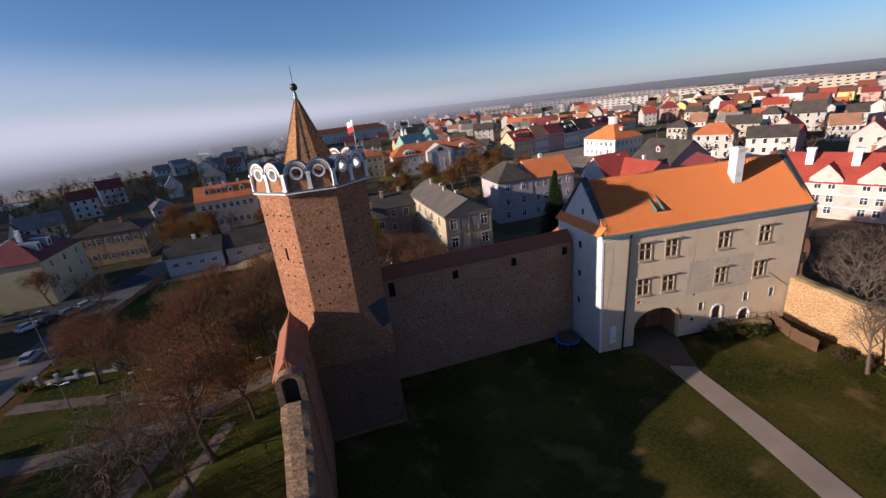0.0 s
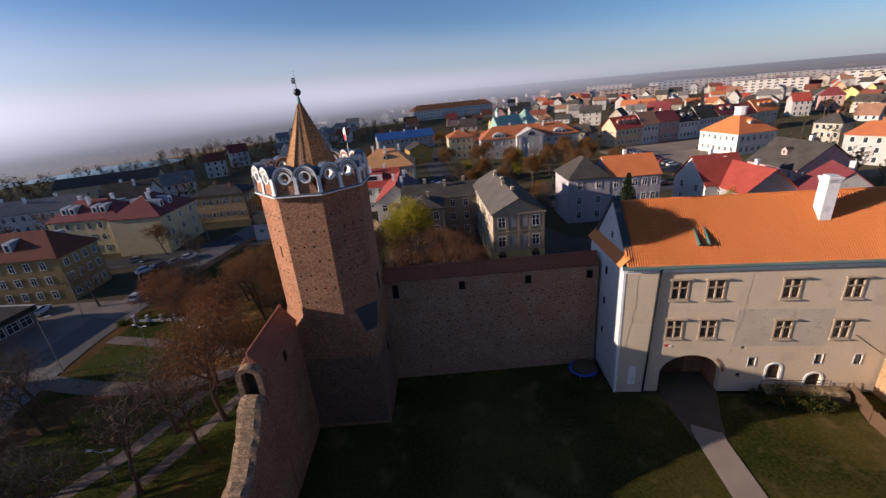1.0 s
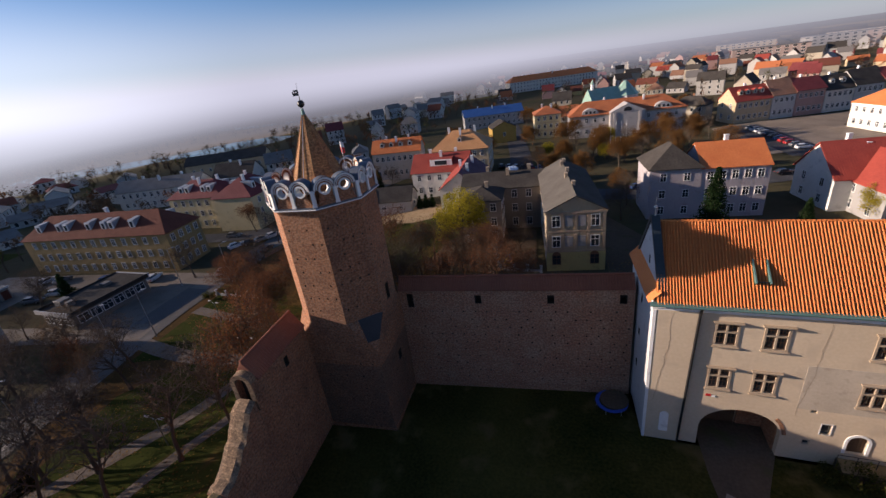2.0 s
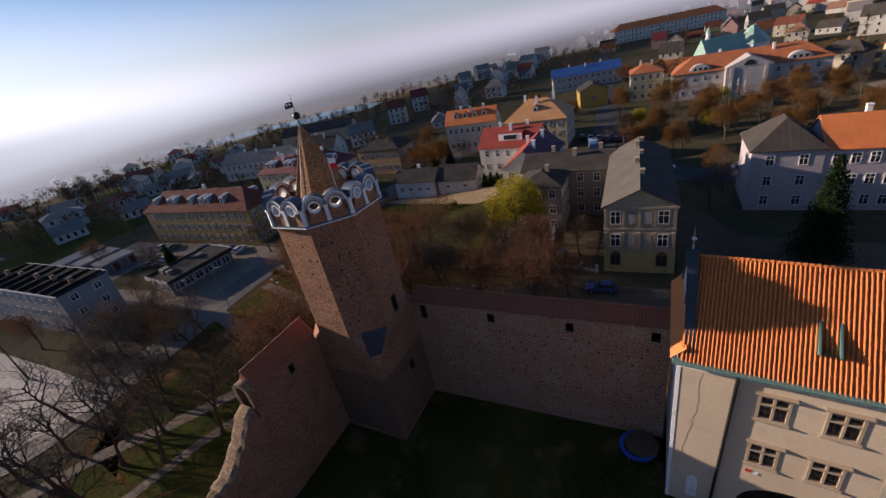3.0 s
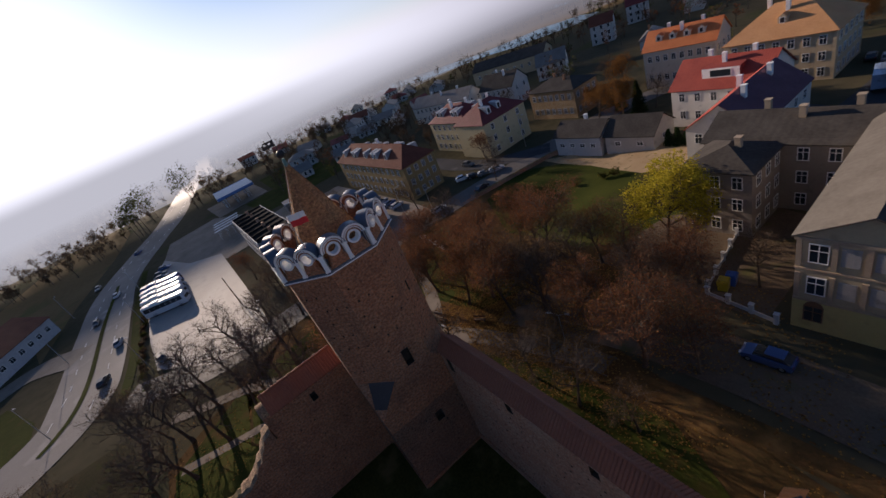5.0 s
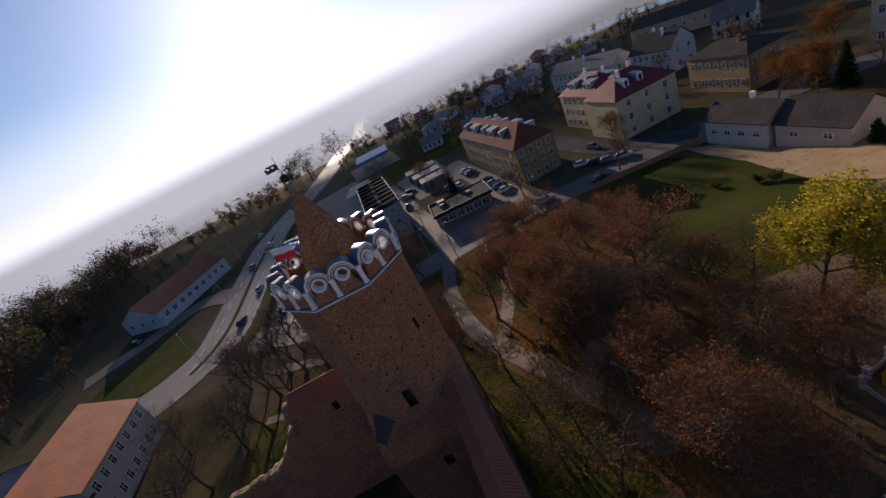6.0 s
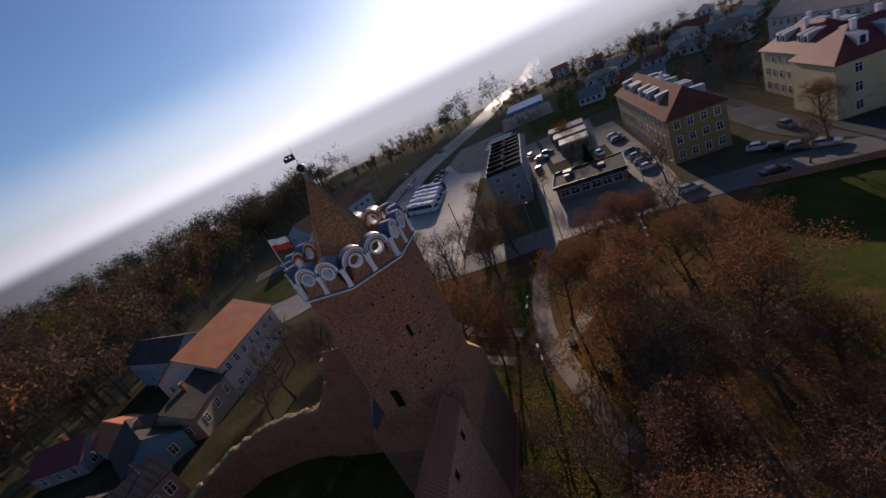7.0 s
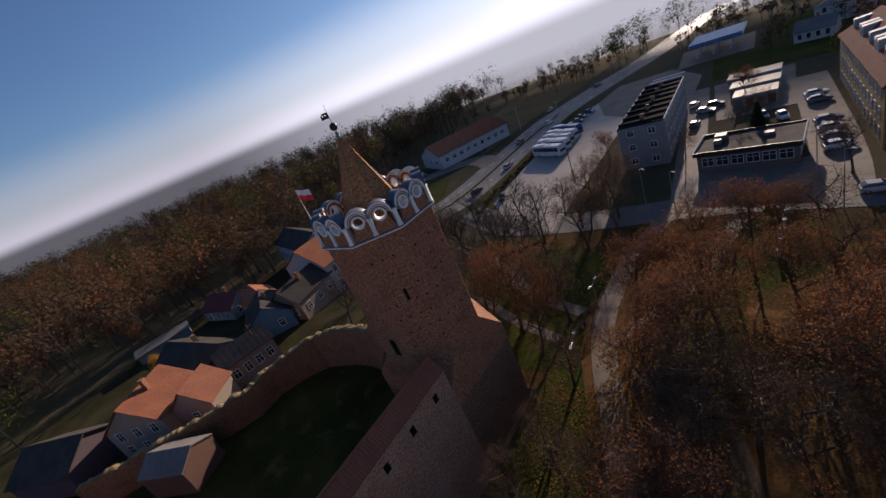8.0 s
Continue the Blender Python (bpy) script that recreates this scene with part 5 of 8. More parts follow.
    for i in range(dormers):
        u = (i + 0.5) / dormers - 0.5
        s = (ridge - eave) / (hd if along == "x" else hw)
        for sgn in (-1, 1):
            bm = bmesh.new()
            dw, run = 0.85, (hd if along == "x" else hw) * 0.62
            z0 = eave + s * ((hd if along == "x" else hw) - run) - 0.1
            z1 = z0 + 1.5
            back = run - 1.5 / s if s > 0 else 0
            M4 = Matrix.Rotation(radians(0 if sgn < 0 else 180), 4, "Z") if along == "x" else Matrix.Rotation(radians(-90 if sgn < 0 else 90), 4, "Z")
            uu = u * (w if along == "x" else d) * 0.78
            pts = [(-dw, -run, z0), (dw, -run, z0), (dw, -run, z1), (0, -run, z1 + 0.75), (-dw, -run, z1)]
            vs = [bm.verts.new(M4 @ Vector((uu + x, y, z))) for x, y, z in pts]
            vb = [bm.verts.new(M4 @ Vector((uu + x, -max(0.2, back), z))) for x, y, z in pts]
            bm.faces.new(vs)
            for j in range(5):
                f_ = bm.faces.new((vs[j], vs[(j + 1) % 5], vb[(j + 1) % 5], vb[j]))
                f_.material_index = 1 if j in (2, 3) else 0
            dm = part("dormer", bm, (W, roof), roof_ob)
            if not far:
                wv = M4 @ Vector((uu, -run - 0.04, (z0 + z1) / 2 + 0.25))
                yy = (0 if sgn < 0 else 180) if along == "x" else (-90 if sgn < 0 else 90)
                f2, p2 = window_mesh(0.8, 1.0, True)
                w2 = part("dormer_window", f2, None, dm)
                w2.matrix_basis = pose(wv.x, wv.y, wv.z, 0, 0, yy)
    return ob


CREAM, YELLOW, LILAC, PINK, GREYW, OCHRE, SAND, WHT = (0.5, 0.43, 0.31), (0.55, 0.42, 0.17), (0.4, 0.36, 0.37), (0.45, 0.27, 0.23), (0.5, 0.48, 0.45), (0.45, 0.28, 0.07), (0.5, 0.38, 0.24), (0.62, 0.58, 0.51)

DULL = mat("dull_grey_plaster", (0.27, 0.26, 0.25), (0.36, 0.34, 0.32), third=(0.2, 0.19, 0.18))
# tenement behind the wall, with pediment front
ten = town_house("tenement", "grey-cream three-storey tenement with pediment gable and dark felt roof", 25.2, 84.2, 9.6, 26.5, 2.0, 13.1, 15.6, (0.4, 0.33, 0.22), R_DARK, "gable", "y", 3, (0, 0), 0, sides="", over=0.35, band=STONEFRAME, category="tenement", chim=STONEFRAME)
# lighter felt on the west slope paints the sun falling on it
R_FELT_SUN = tilemat("sunlit_grey_felt_roof", (0.07, 0.061, 0.051), (0.115, 0.102, 0.087), col=1.0, row=5.0, rough=0.85, depth=0.02)
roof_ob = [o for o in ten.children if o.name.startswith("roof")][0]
roof_ob.data.materials.append(R_FELT_SUN)
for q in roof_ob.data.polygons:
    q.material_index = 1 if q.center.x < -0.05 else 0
for u, v_, h_ in ((0.35, -6.5, 0.55), (-0.4, -1.2, 0.7), (0.3, 3.4, 0.5), (-0.35, 8.2, 0.75), (0.4, 11.2, 0.5)):
    bm = bmesh.new()
    box(bm, u - 0.28, v_ - 0.45, 15.0, u + 0.28, v_ + 0.45, 15.6 + h_)
    box(bm, u - 0.34, v_ - 0.51, 15.6 + h_, u + 0.34, v_ + 0.51, 15.72 + h_)
    part("chimney", bm, STONEFRAME, ten)
for u, f in ((-3.2, 1), (3.1, 1), (-3.2, 2), (3.1, 2)):
    put_window(ten, u, -13.32, 2 + 3.7 * f + 1.9, 0, 1.25, 1.9)
for u in (-3.2, 3.1):
    put_window(ten, u, -13.4, 4.2, 0, 1.3, 1.7, frame=BROWNFRAME)
for f in (1, 2):
    for u in (-1.1, 1.0):
        bm = bmesh.new()
        box(bm, u - 0.62, -13.33, 2 + 3.7 * f + 0.95, u + 0.62, -13.25, 2 + 3.7 * f + 2.85)
        part("blind_panel", bm, DULL, ten)
    for u in (-4.6, -2.15, 0, 2.05, 4.5):
        bm = bmesh.new()
        box(bm, u - 0.2, -13.36, 2 + 3.7 * f + 0.3, u + 0.2, -13.24, 2 + 3.7 * f + 3.2)
        part("lesene", bm, STONEFRAME, ten)
bm = bmesh.new()
box(bm, -4.86, -13.34, 1.6, 4.86, -13.2, 5.6)
part("ground_floor_render", bm, wallm((0.45, 0.38, 0.16)), ten, "yellowish ground-floor render")
for u in (-3.2, 3.1):
    bm = bmesh.new()
    prism(bm, [(0.72 * math.cos(k * math.pi / 8), 0.72 * math.sin(k * math.pi / 8)) for k in range(9)], -0.02, 0.02)
    ar = part("window_arch", bm, BROWNFRAME, ten)
    ar.matrix_basis = pose(u, -13.36, 5.0, 90)
for i in range(5):
    for f in (0, 1, 2):
        put_window(ten, -4.83, -9.5 + i * 4.6, 2 + 3.7 * f + 1.9, -90, 1.1, 1.8)
        put_window(ten, 4.83, -9.5 + i * 4.6, 2 + 3.7 * f + 1.9, 90, 1.1, 1.8)
town_house("tenement_wing", "weathered plaster rear wing with a dark felt roof", 13.0, 97.5, 20, 11, 0, 11.6, 13.8, (0.24, 0.2, 0.16), R_DARK, "gable", "x", 3, (6, 2), 3, category="tenement", chim=STONEFRAME)
town_house("tenement_wing", "short plaster wing with a dark hipped roof", 8.0, 88.3, 8.4, 8.6, 0, 11.3, 13.2, (0.25, 0.21, 0.18), R_DARK, "hip", "y", 3, (3, 3), 1, category="tenement", chim=STONEFRAME)
cor = town_house("corner_house", "white gabled house under a roof of red and dull purple sheets", 0.8, 111.5, 10.6, 20, 0, 9.3, 13.3, (0.6, 0.56, 0.5), R_PURPLE, "gable", "y", 2, (3, 5), 3, over=0.3)
roof_ob = [o for o in cor.children if o.name.startswith("roof")][0]
roof_ob.data.materials.append(R_RED)
for q in roof_ob.data.polygons:
    q.material_index = 1 if q.center.x < 0 else 0
redh = town_house("red_roofed_house", "white house with a bright red sheet roof", -8.6, 126.6, 17, 12, -2, 9.4, 13.6, (0.6, 0.57, 0.52), R_RED, "gable", "x", 2, (5, 2), 3)
town_house("mansard_house", "large sandy house with an orange hipped roof", -6, 148.5, 19.5, 15, 0, 11.2, 16.6, SAND, R_SAND, "hip", "x", 3, (7, 5), 3, dormers=1)
town_house("long_house", "long pale house with an orange tiled roof", -32.5, 157, 18.5, 10, 5, 10.5, 14.6, (0.55, 0.47, 0.38), R_ORANGE, "gable", "x", 2, (8, 3), 3, dormers=4)
town_house("ochre_shop", "ochre yellow rendered building with a dark roof", 3.5, 205, 11, 11, 15, 8.6, 11.2, OCHRE, R_DARK, "gable", "y", 1, (1, 0), 0)
town_house("yellow_villa", "yellow villa with a low clay roof", 24, 207, 11.5, 12, 4, 12.2, 15.2, (0.55, 0.46, 0.26), R_CLAY, "hip", "x", 3, (4, 3), 2, band=STONEFRAME)
town_house("school", "long grey school with a blue sheet roof", -6, 258, 34, 13, 14, 9.0, 12.5, (0.38, 0.36, 0.34), R_BLUE, "gable", "x", 2, (11, 3), 3)
town_house("long_school", "long white public building with an orange roof", 36, 505, 100, 15, 22, 12.5, 18, WHT, R_ORANGE, "hip", "x", 3, (26, 3), 3, far=True, sides="f")
court = town_house("courthouse", "long white courthouse with an orange tiled roof and eyebrow dormers", 55.6, 200.4, 45, 15, 0, 11.0, 15.8, (0.44, 0.41, 0.39), R_CLAY, "hip", "x", 2, (12, 4), 2, band=STONEFRAME, category="courthouse", sides="flr")
bm = bmesh.new()
box(bm, -6.5, -10.5, 1.4, 6.5, -7.4, 11.7)
v = [bm.verts.new(p) for p in ((-6.8, -10.6, 11.7), (6.8, -10.6, 11.7), (0, -10.6, 14.9), (-6.8, -2, 11.7), (6.8, -2, 11.7), (0, -2, 14.9))]
for q in ((0, 1, 2), (3, 5, 4), (0, 2, 5, 3), (1, 4, 5, 2)):
    bm.faces.new([v[i] for i in q])
bmesh.ops.recalc_face_normals(bm, faces=bm.faces[:])
PALE = wallm((0.44, 0.41, 0.39))
port = part("portico", bm, PALE, court, "white gabled portico")
for u in (-4.8, 4.8):
    bm = bmesh.new()
    box(bm, u - 0.5, -10.75, 1.8, u + 0.5, -10.4, 11.6)
    part("corner_pilaster", bm, PALE, port)
for k in range(4):
    pole_ = thing("flag_pole", "tall white bare flag pole before the courthouse", "flag pole", pose(46.6 + 2.0 * k, 172.2 + 0.9 * k, 2.0), group="flag poles")
    bm = bmesh.new()
    tube(bm, (0, 0, -0.2), (0, 0, 8.6), 0.12, 0.06, 8)
    part("pole", bm, WHITE, pole_)
    bm = bmesh.new()
    bmesh.ops.create_uvsphere(bm, u_segments=8, v_segments=6, radius=0.14, matrix=pose(0, 0, 8.7))
    part("finial", bm, STEEL, pole_)
bm = bmesh.new()
annulus(bm, 0.0, 1.6, -10.66, -10.58, 0, math.pi, 14, 12.0)
part("lunette_window", bm, GLASS, port)
for u in (-14, 14):
    bm = bmesh.new()
    annulus(bm, 0.0, 3.4, -7.3, -2.0, 0, math.pi, 12, 11.3)
    for q in bm.verts:
        q.co.x = q.co.x + u
        q.co.z = 11.3 + (q.co.z - 11.3) * 0.7
    dm = part("eyebrow_dormer", bm, PALE, court)
    for k in (-1.6, 0, 1.6):
        f2, p2 = window_mesh(1.0, 1.1, True)
        w2 = part("dormer_window", f2, None, dm)
        w2.matrix_basis = pose(u + k, -7.36, 12.2)
town_house("lilac_house", "pale lilac house with a dark pyramid roof beside an orange one", 47.0, 99.5, 9.6, 11.4, -1, 12.6, 16.8, LILAC, R_DARK, "hip", "y", 3, (2, 3), 0, sides="fb")
town_house("lilac_house", "pale lilac house with an orange tiled roof", 57.8, 99.3, 12.0, 11.2, -1, 12.5, 16.4, LILAC, R_ORANGE, "gable", "x", 3, (5, 3), 1, over=0.25)
town_house("red_house", "grey rendered house with a bright red sheet roof and dark gable", 84, 96.5, 12, 21, 2, 8.2, 12.9, (0.3, 0.29, 0.28), R_RED, "gable", "y", 2, (3, 4), 2, sides="fl")
town_house("red_house", "white gabled cross wing under a bright red roof", 80.2, 100.4, 11, 12.5, 2, 8.6, 14.4, (0.6, 0.58, 0.54), R_RED, "gable", "x", 2, (0, 2), 1, sides="l")
town_house("grey_gable_house", "grey rendered house with a red roof edge", 95, 82, 12, 12, -27, 8.5, 13.5, (0.22, 0.21, 0.21), R_MAROON, "gable", "y", 2, (3, 2), 1)
town_house("pink_house", "pink house with a black mansard roof", 108.5, 107.5, 16, 16, 3, 9.0, 14.6, (0.6, 0.31, 0.28), R_DARK, "gable", "y", 2, (5, 5), 1, dormers=1)
hall = town_house("town_hall", "white classical town hall with an orange hipped roof and lantern", 131.8, 164.8, 17, 18.5, 9, 9.8, 16.6, WHT, R_ORANGE, "hip", "x", 2, (6, 6), 0, band=WHITE, dormers=1, category="town hall")
bm = bmesh.new()
prism(bm, [(2 * math.cos(k * math.pi / 4), 2 * math.sin(k * math.pi / 4)) for k in range(8)], 15.8, 18.6)
prism(bm, [(2.3 * math.cos(k * math.pi / 4), 2.3 * math.sin(k * math.pi / 4)) for k in range(8)], 18.6, 18.9)
part("lantern", bm, WHITE, hall, "white roof lantern")
rowm = [(SAND, R_RED, 14, 4), (GREYW, R_BROWN, 9, 0), (PINK, R_MAROON, 11, 0), (WHT, R_DARK, 11, 2), (GREYW, R_DARK, 11, 0), (CREAM, R_MAROON, 12, 2), (WHT, R_RED, 11, 0), (CREAM, R_ORANGE, 13, 3)]
x, y = 95.0, 196.0
for k, (wm, rm, wd, dr) in enumerate(rowm):
    a = 13
    town_house("row_house", "rendered row house on the market square", x + wd / 2 * math.cos(radians(a)), y + wd / 2 * math.sin(radians(a)) + 4, wd, 11, a, 10.6 + (k * 7 % 3) * 0.6, 15.4 + (k * 5 % 3) * 0.5, wm, rm, "gable", "x", 2, (max(3, int(wd / 2.2)), 2), 1, dormers=dr, group="houses on the square", sides="fl")
    x, y = x + wd * math.cos(radians(a)) + 0.3, y + wd * math.sin(radians(a))
# pink apartment house with gablets, east of the castle
apt = town_house("apartment_house", "pink and white apartment house with red roof, gablets and white chimneys", 110, 50, 44, 14, -66, 9.6, 14.5, (0.56, 0.36, 0.32), R_RED, "gable", "x", 3, (0, 3), 0, category="apartments", band=WHITE)
for i in range(6):
    u = -18.3 + i * 7.3
    bm = bmesh.new()
    v = [bm.verts.new(p) for p in ((u - 2.6, -7.1, 7.2), (u + 2.6, -7.1, 7.2), (u + 2.6, -7.1, 10.4), (u, -7.1, 13.2), (u - 2.6, -7.1, 10.4), (u - 2.6, -2, 7.2), (u + 2.6, -2, 7.2), (u + 2.6, -2, 10.4), (u, -2, 13.2), (u - 2.6, -2, 10.4))]
    bm.faces.new(v[:5])
    for j in range(5):
        f_ = bm.faces.new((v[j], v[(j + 1) % 5], v[5 + (j + 1) % 5], v[5 + j]))
        f_.material_index = 1 if j in (2, 3) else 0
    gb = part("gablet", bm, (wallm((0.58, 0.42, 0.37)), R_RED), apt)
    for dx in (-1.1, 1.1):
        for z in (3.8, 6.2, 9.0):
            put_window(apt, u + dx, -7.16, z, 0, 1.1, 1.4)
    bm = bmesh.new()
    box(bm, u + 2.9, -3.2, 9.6, u + 4.2, -1.6, 15.6)
    box(bm, u + 2.75, -3.35, 15.6, u + 4.35, -1.45, 15.9)
    part("chimney", bm, WHITE, apt)
# west side
yb = town_house("barrack_block", "long ochre block with an orange-brown hipped roof and dormers", -88.2, 83.0, 44, 11.0, 1.5, 9.6, 14.2, (0.31, 0.21, 0.088), R_RUST, "hip", "x", 3, (13, 4), 1, dormers=0, category="apartments")


def shed_dormer(parent, u, side, w, hd, eave, ridge, along="x", roof=None):
    """A box dormer with sheet cheeks on a roof slope; its front stands a little behind the eaves."""
    s_ = (ridge - eave) / hd
    run, top = hd * 0.72, eave + (ridge - eave) * 0.82
    z0 = eave + s_ * (hd - run)
    back = hd - (top - eave) / s_
    M4 = Matrix.Rotation(radians((0 if side < 0 else 180) + (0 if along == "x" else -90)), 4, "Z")
    bm = bmesh.new()
    pts = [(-w, -run, z0 - 0.1), (w, -run, z0 - 0.1), (w, -run, top - 0.25), (-w, -run, top - 0.25), (-w, -back, top), (w, -back, top)]
    v = [bm.verts.new(M4 @ Vector((u + x, y, z))) for x, y, z in pts]
    for q, mi in (((0, 1, 2, 3), 0), ((1, 5, 2), 1), ((0, 3, 4), 1), ((3, 2, 5, 4), 1)):
        bm.faces.new([v[i] for i in q]).material_index = mi
    bmesh.ops.recalc_face_normals(bm, faces=bm.faces[:])
    dm = part("dormer", bm, (WHITE, roof or DORMERSHEET), parent, "box dormer clad in pale sheet")
    f2, p2 = window_mesh(w * 1.1, (top - z0) * 0.55, True)
    w2 = part("dormer_window", f2, None, dm)
    at = M4 @ Vector((u, -run - 0.03, (top + z0) / 2 - 0.1))
    w2.matrix_basis = pose(at.x, at.y, at.z, 0, 0, (0 if side < 0 else 180) + (0 if along == "x" else -90))


DORMERSHEET = mat("weathered_zinc_sheet", (0.3, 0.31, 0.33), (0.42, 0.43, 0.45), rough=0.5, metal=0.2, bump=0.05, third=(0.24, 0.24, 0.25))
for u in (-17, -10.5, -8.2, -1.2, 3.5, 5.8, 12.0):
    for side in (-1, 1):
        shed_dormer(yb, u, side, 0.75, 5.5, 9.6, 14.2)
yel = town_house("yellow_block", "pale yellow block with maroon sheet roof and white dormers", -67.8, 112.6, 13.5, 17, 0, 10.0, 14.6, (0.55, 0.47, 0.28), R_MAROON, "hip", "y", 3, (0, 3), 2, category="apartments")
for u in (-3.4, 0.6):
    for side in (-1, 1):
        shed_dormer(yel, u, side, 0.8, 6.75, 10.0, 14.6, "y")
yel = town_house("yellow_block", "pale yellow block with maroon sheet roof and white chimneys", -84, 113.4, 19, 12, 0, 9.8, 14.2, (0.55, 0.47, 0.28), R_MAROON, "hip", "x", 3, (6, 3), 3, category="apartments")
for u in (-5.2, -3.0, 3.0, 5.2):
    for side in (-1, 1):
        shed_dormer(yel, u, side, 0.8, 6.0, 9.8, 14.2)
town_house("brick_building", "old two-storey red brick building with a dark roof", -60, 137, 17.5, 11, 0, 8.6, 11.0, BRICK_RUIN, R_DARK, "hip", "x", 2, (7, 4), 2, chim=BRICK)
town_house("low_shed", "low white shed with a dark felt roof", -33.5, 112, 12.5, 8, 2, 4.9, 7.4, (0.5, 0.49, 0.48), R_DARK, "gable", "x", 1, (4, 1), 1, win=(1.2, 0.9))
town_house("low_shed", "low pale shed with a dark felt roof", -21, 113.5, 11, 8.5, 3, 4.6, 7.6, (0.42, 0.4, 0.37), R_DARK, "gable", "x", 1, (2, 1), 0, win=(1.2, 0.9))
shop = town_house("kiosk_shop", "single-storey flat-roofed shop with glazed front", -70.2, 61.2, 9.0, 15.2, -6, 3.5, 3.8, (0.16, 0.15, 0.13), R_DARK, "flat", "x", 1, (3, 6), 0, win=(1.8, 1.6), category="shop")
for nm, m, (x0, y0, x1, y1) in (("fascia", DARKMETAL, (4.9, -8.0, 5.05, 8.0)), ("fascia", DARKMETAL, (-5.05, -8.0, -4.9, 8.0)), ("end_fascia", GREYWHITE, (-5.05, -8.2, 5.05, -8.0)), ("end_fascia", GREYWHITE, (-5.05, 8.0, 5.05, 8.2))):
    bm = bmesh.new()
    box(bm, x0, y0, 3.3, x1, y1, 4.15)
    part(nm, bm, m, shop)
for x, y, w_, h in ((-2.2, -4.6, 1.0, 1.1), (0.2, -4.8, 0.6, 0.9), (-1.0, 3.0, 0.8, 0.7)):
    bm = bmesh.new()
    box(bm, x - w_, y - w_, 3.7, x + w_, y + w_, 3.7 + h, bevel=0.04)
    part("roof_unit", bm, R_GREY, shop, "ventilation unit on the roof")
FELT = mat("black_roof_felt", (0.012, 0.012, 0.013), (0.03, 0.029, 0.028), rough=0.95, coarse=0.2, fine=3, bump=0.2, spec=0.03, third=(0.045, 0.043, 0.04))
blk = town_house("flat_block", "three-storey grey block with a flat black felt roof", -91.5, 42.2, 35, 9.4, 1, 9.6, 10.0, (0.25, 0.245, 0.24), FELT, "flat", "x", 3, (9, 2), 0, category="apartments", over=0.15, win=(1.3, 1.3))
for k in range(8):
    u = -16.2 + k * 4.6
    bm = bmesh.new()
    box(bm, u - 0.16, -4.6, 9.7, u + 0.16, 4.5, 10.35)
    part("roof_rib", bm, FELT, blk, "raised felt-covered fire wall")
for y in (-4.78, 4.78):
    bm = bmesh.new()
    box(bm, -17.7, y - 0.1, 9.45, 17.7, y + 0.1, 10.1 if y > 0 else 9.85)
    part("roof_edge", bm, GREYWHITE, blk, "pale sheet edging of the flat roof")
for k in range(5):
    bm = bmesh.new()
    box(bm, -14.5 + k * 7.0, -0.4, 9.7, -13.9 + k * 7.0, 0.4, 11.1)
    part("chimney", bm, BRICK_PALE, blk)


def garage_row(x0, y0, w, d, h, label):
    """A row of garages: body, felt roof with a pale edge, one door a bay."""
    ob = thing("garage_row", label, "garage", pose(x0, y0, hgt(x0), 0, 0, -3), group="garage rows")
    bm = bmesh.new()
    box(bm, 0, 0, -0.3, w, d, h)
    part("wall", bm, wallm((0.3, 0.27, 0.24)), ob)
    bm = bmesh.new()
    box(bm, -0.2, -0.2, h, w + 0.25, d + 0.2, h + 0.14)
    roof_ = part("roof", bm, R_GREY, ob)
    bm = bmesh.new()
    box(bm, w + 0.25, -0.2, h - 0.12, w + 0.33, d + 0.2, h + 0.2)
    part("roof_edge", bm, WHITE, roof_)
    for k in range(4):
        bm = bmesh.new()
        y = 0.35 + k * d / 4
        box(bm, w, y, 0.0, w + 0.05, y + d / 4 - 0.6, 2.2)
        part("garage_door", bm, R_RUST if k % 2 else R_GREY, ob)


for x0, y0, d, h in ((-126.5, 55.6, 11.4, 3.3), (-117.5, 56.6, 10.0, 3.1), (-109.0, 57.6, 8.4, 2.9)):
    garage_row(x0, y0, 5.6, d, h, "low garage row with a grey felt roof and pale edge")

# filling station by the main road
BLUESHEET = mat("blue_fascia_sheet", (0.06, 0.14, 0.32), (0.09, 0.19, 0.4), rough=0.5, bump=0.03)
station = thing("filling_station_canopy", "blue filling station canopy with white ends on columns", "canopy", pose(-190, 48.5, 0, 0, 0, -2))
bm = bmesh.new()
box(bm, -10.5, -8.6, 5.2, 10.5, 8.6, 6.0)
part("deck", bm, WHITE, station)
for x, y0, y1 in ((10.5, -8.6, 8.6), (-10.62, -8.6, 8.6)):
    bm = bmesh.new()
    box(bm, x, y0, 5.0, x + 0.12, y1, 6.2)
    part("fascia", bm, BLUESHEET, station)
for y in (-8.72, 8.6):
    bm = bmesh.new()
    box(bm, -10.5, y, 5.0, 10.5, y + 0.12, 6.2)
    part("end_fascia", bm, WHITE, station)
for x in (-6, 6):
    for y in (-5.5, 0, 5.5):
        bm = bmesh.new()
        tube(bm, (x, y, -0.1), (x, y, 5.2), 0.22, 0.22, 10)
        part("column", bm, STEEL, station)
        bm = bmesh.new()
        box(bm, x - 0.5, y - 1.6, 0, x + 0.5, y - 0.7, 1.8, bevel=0.06)
        part("pump", bm, GREYWHITE, station)

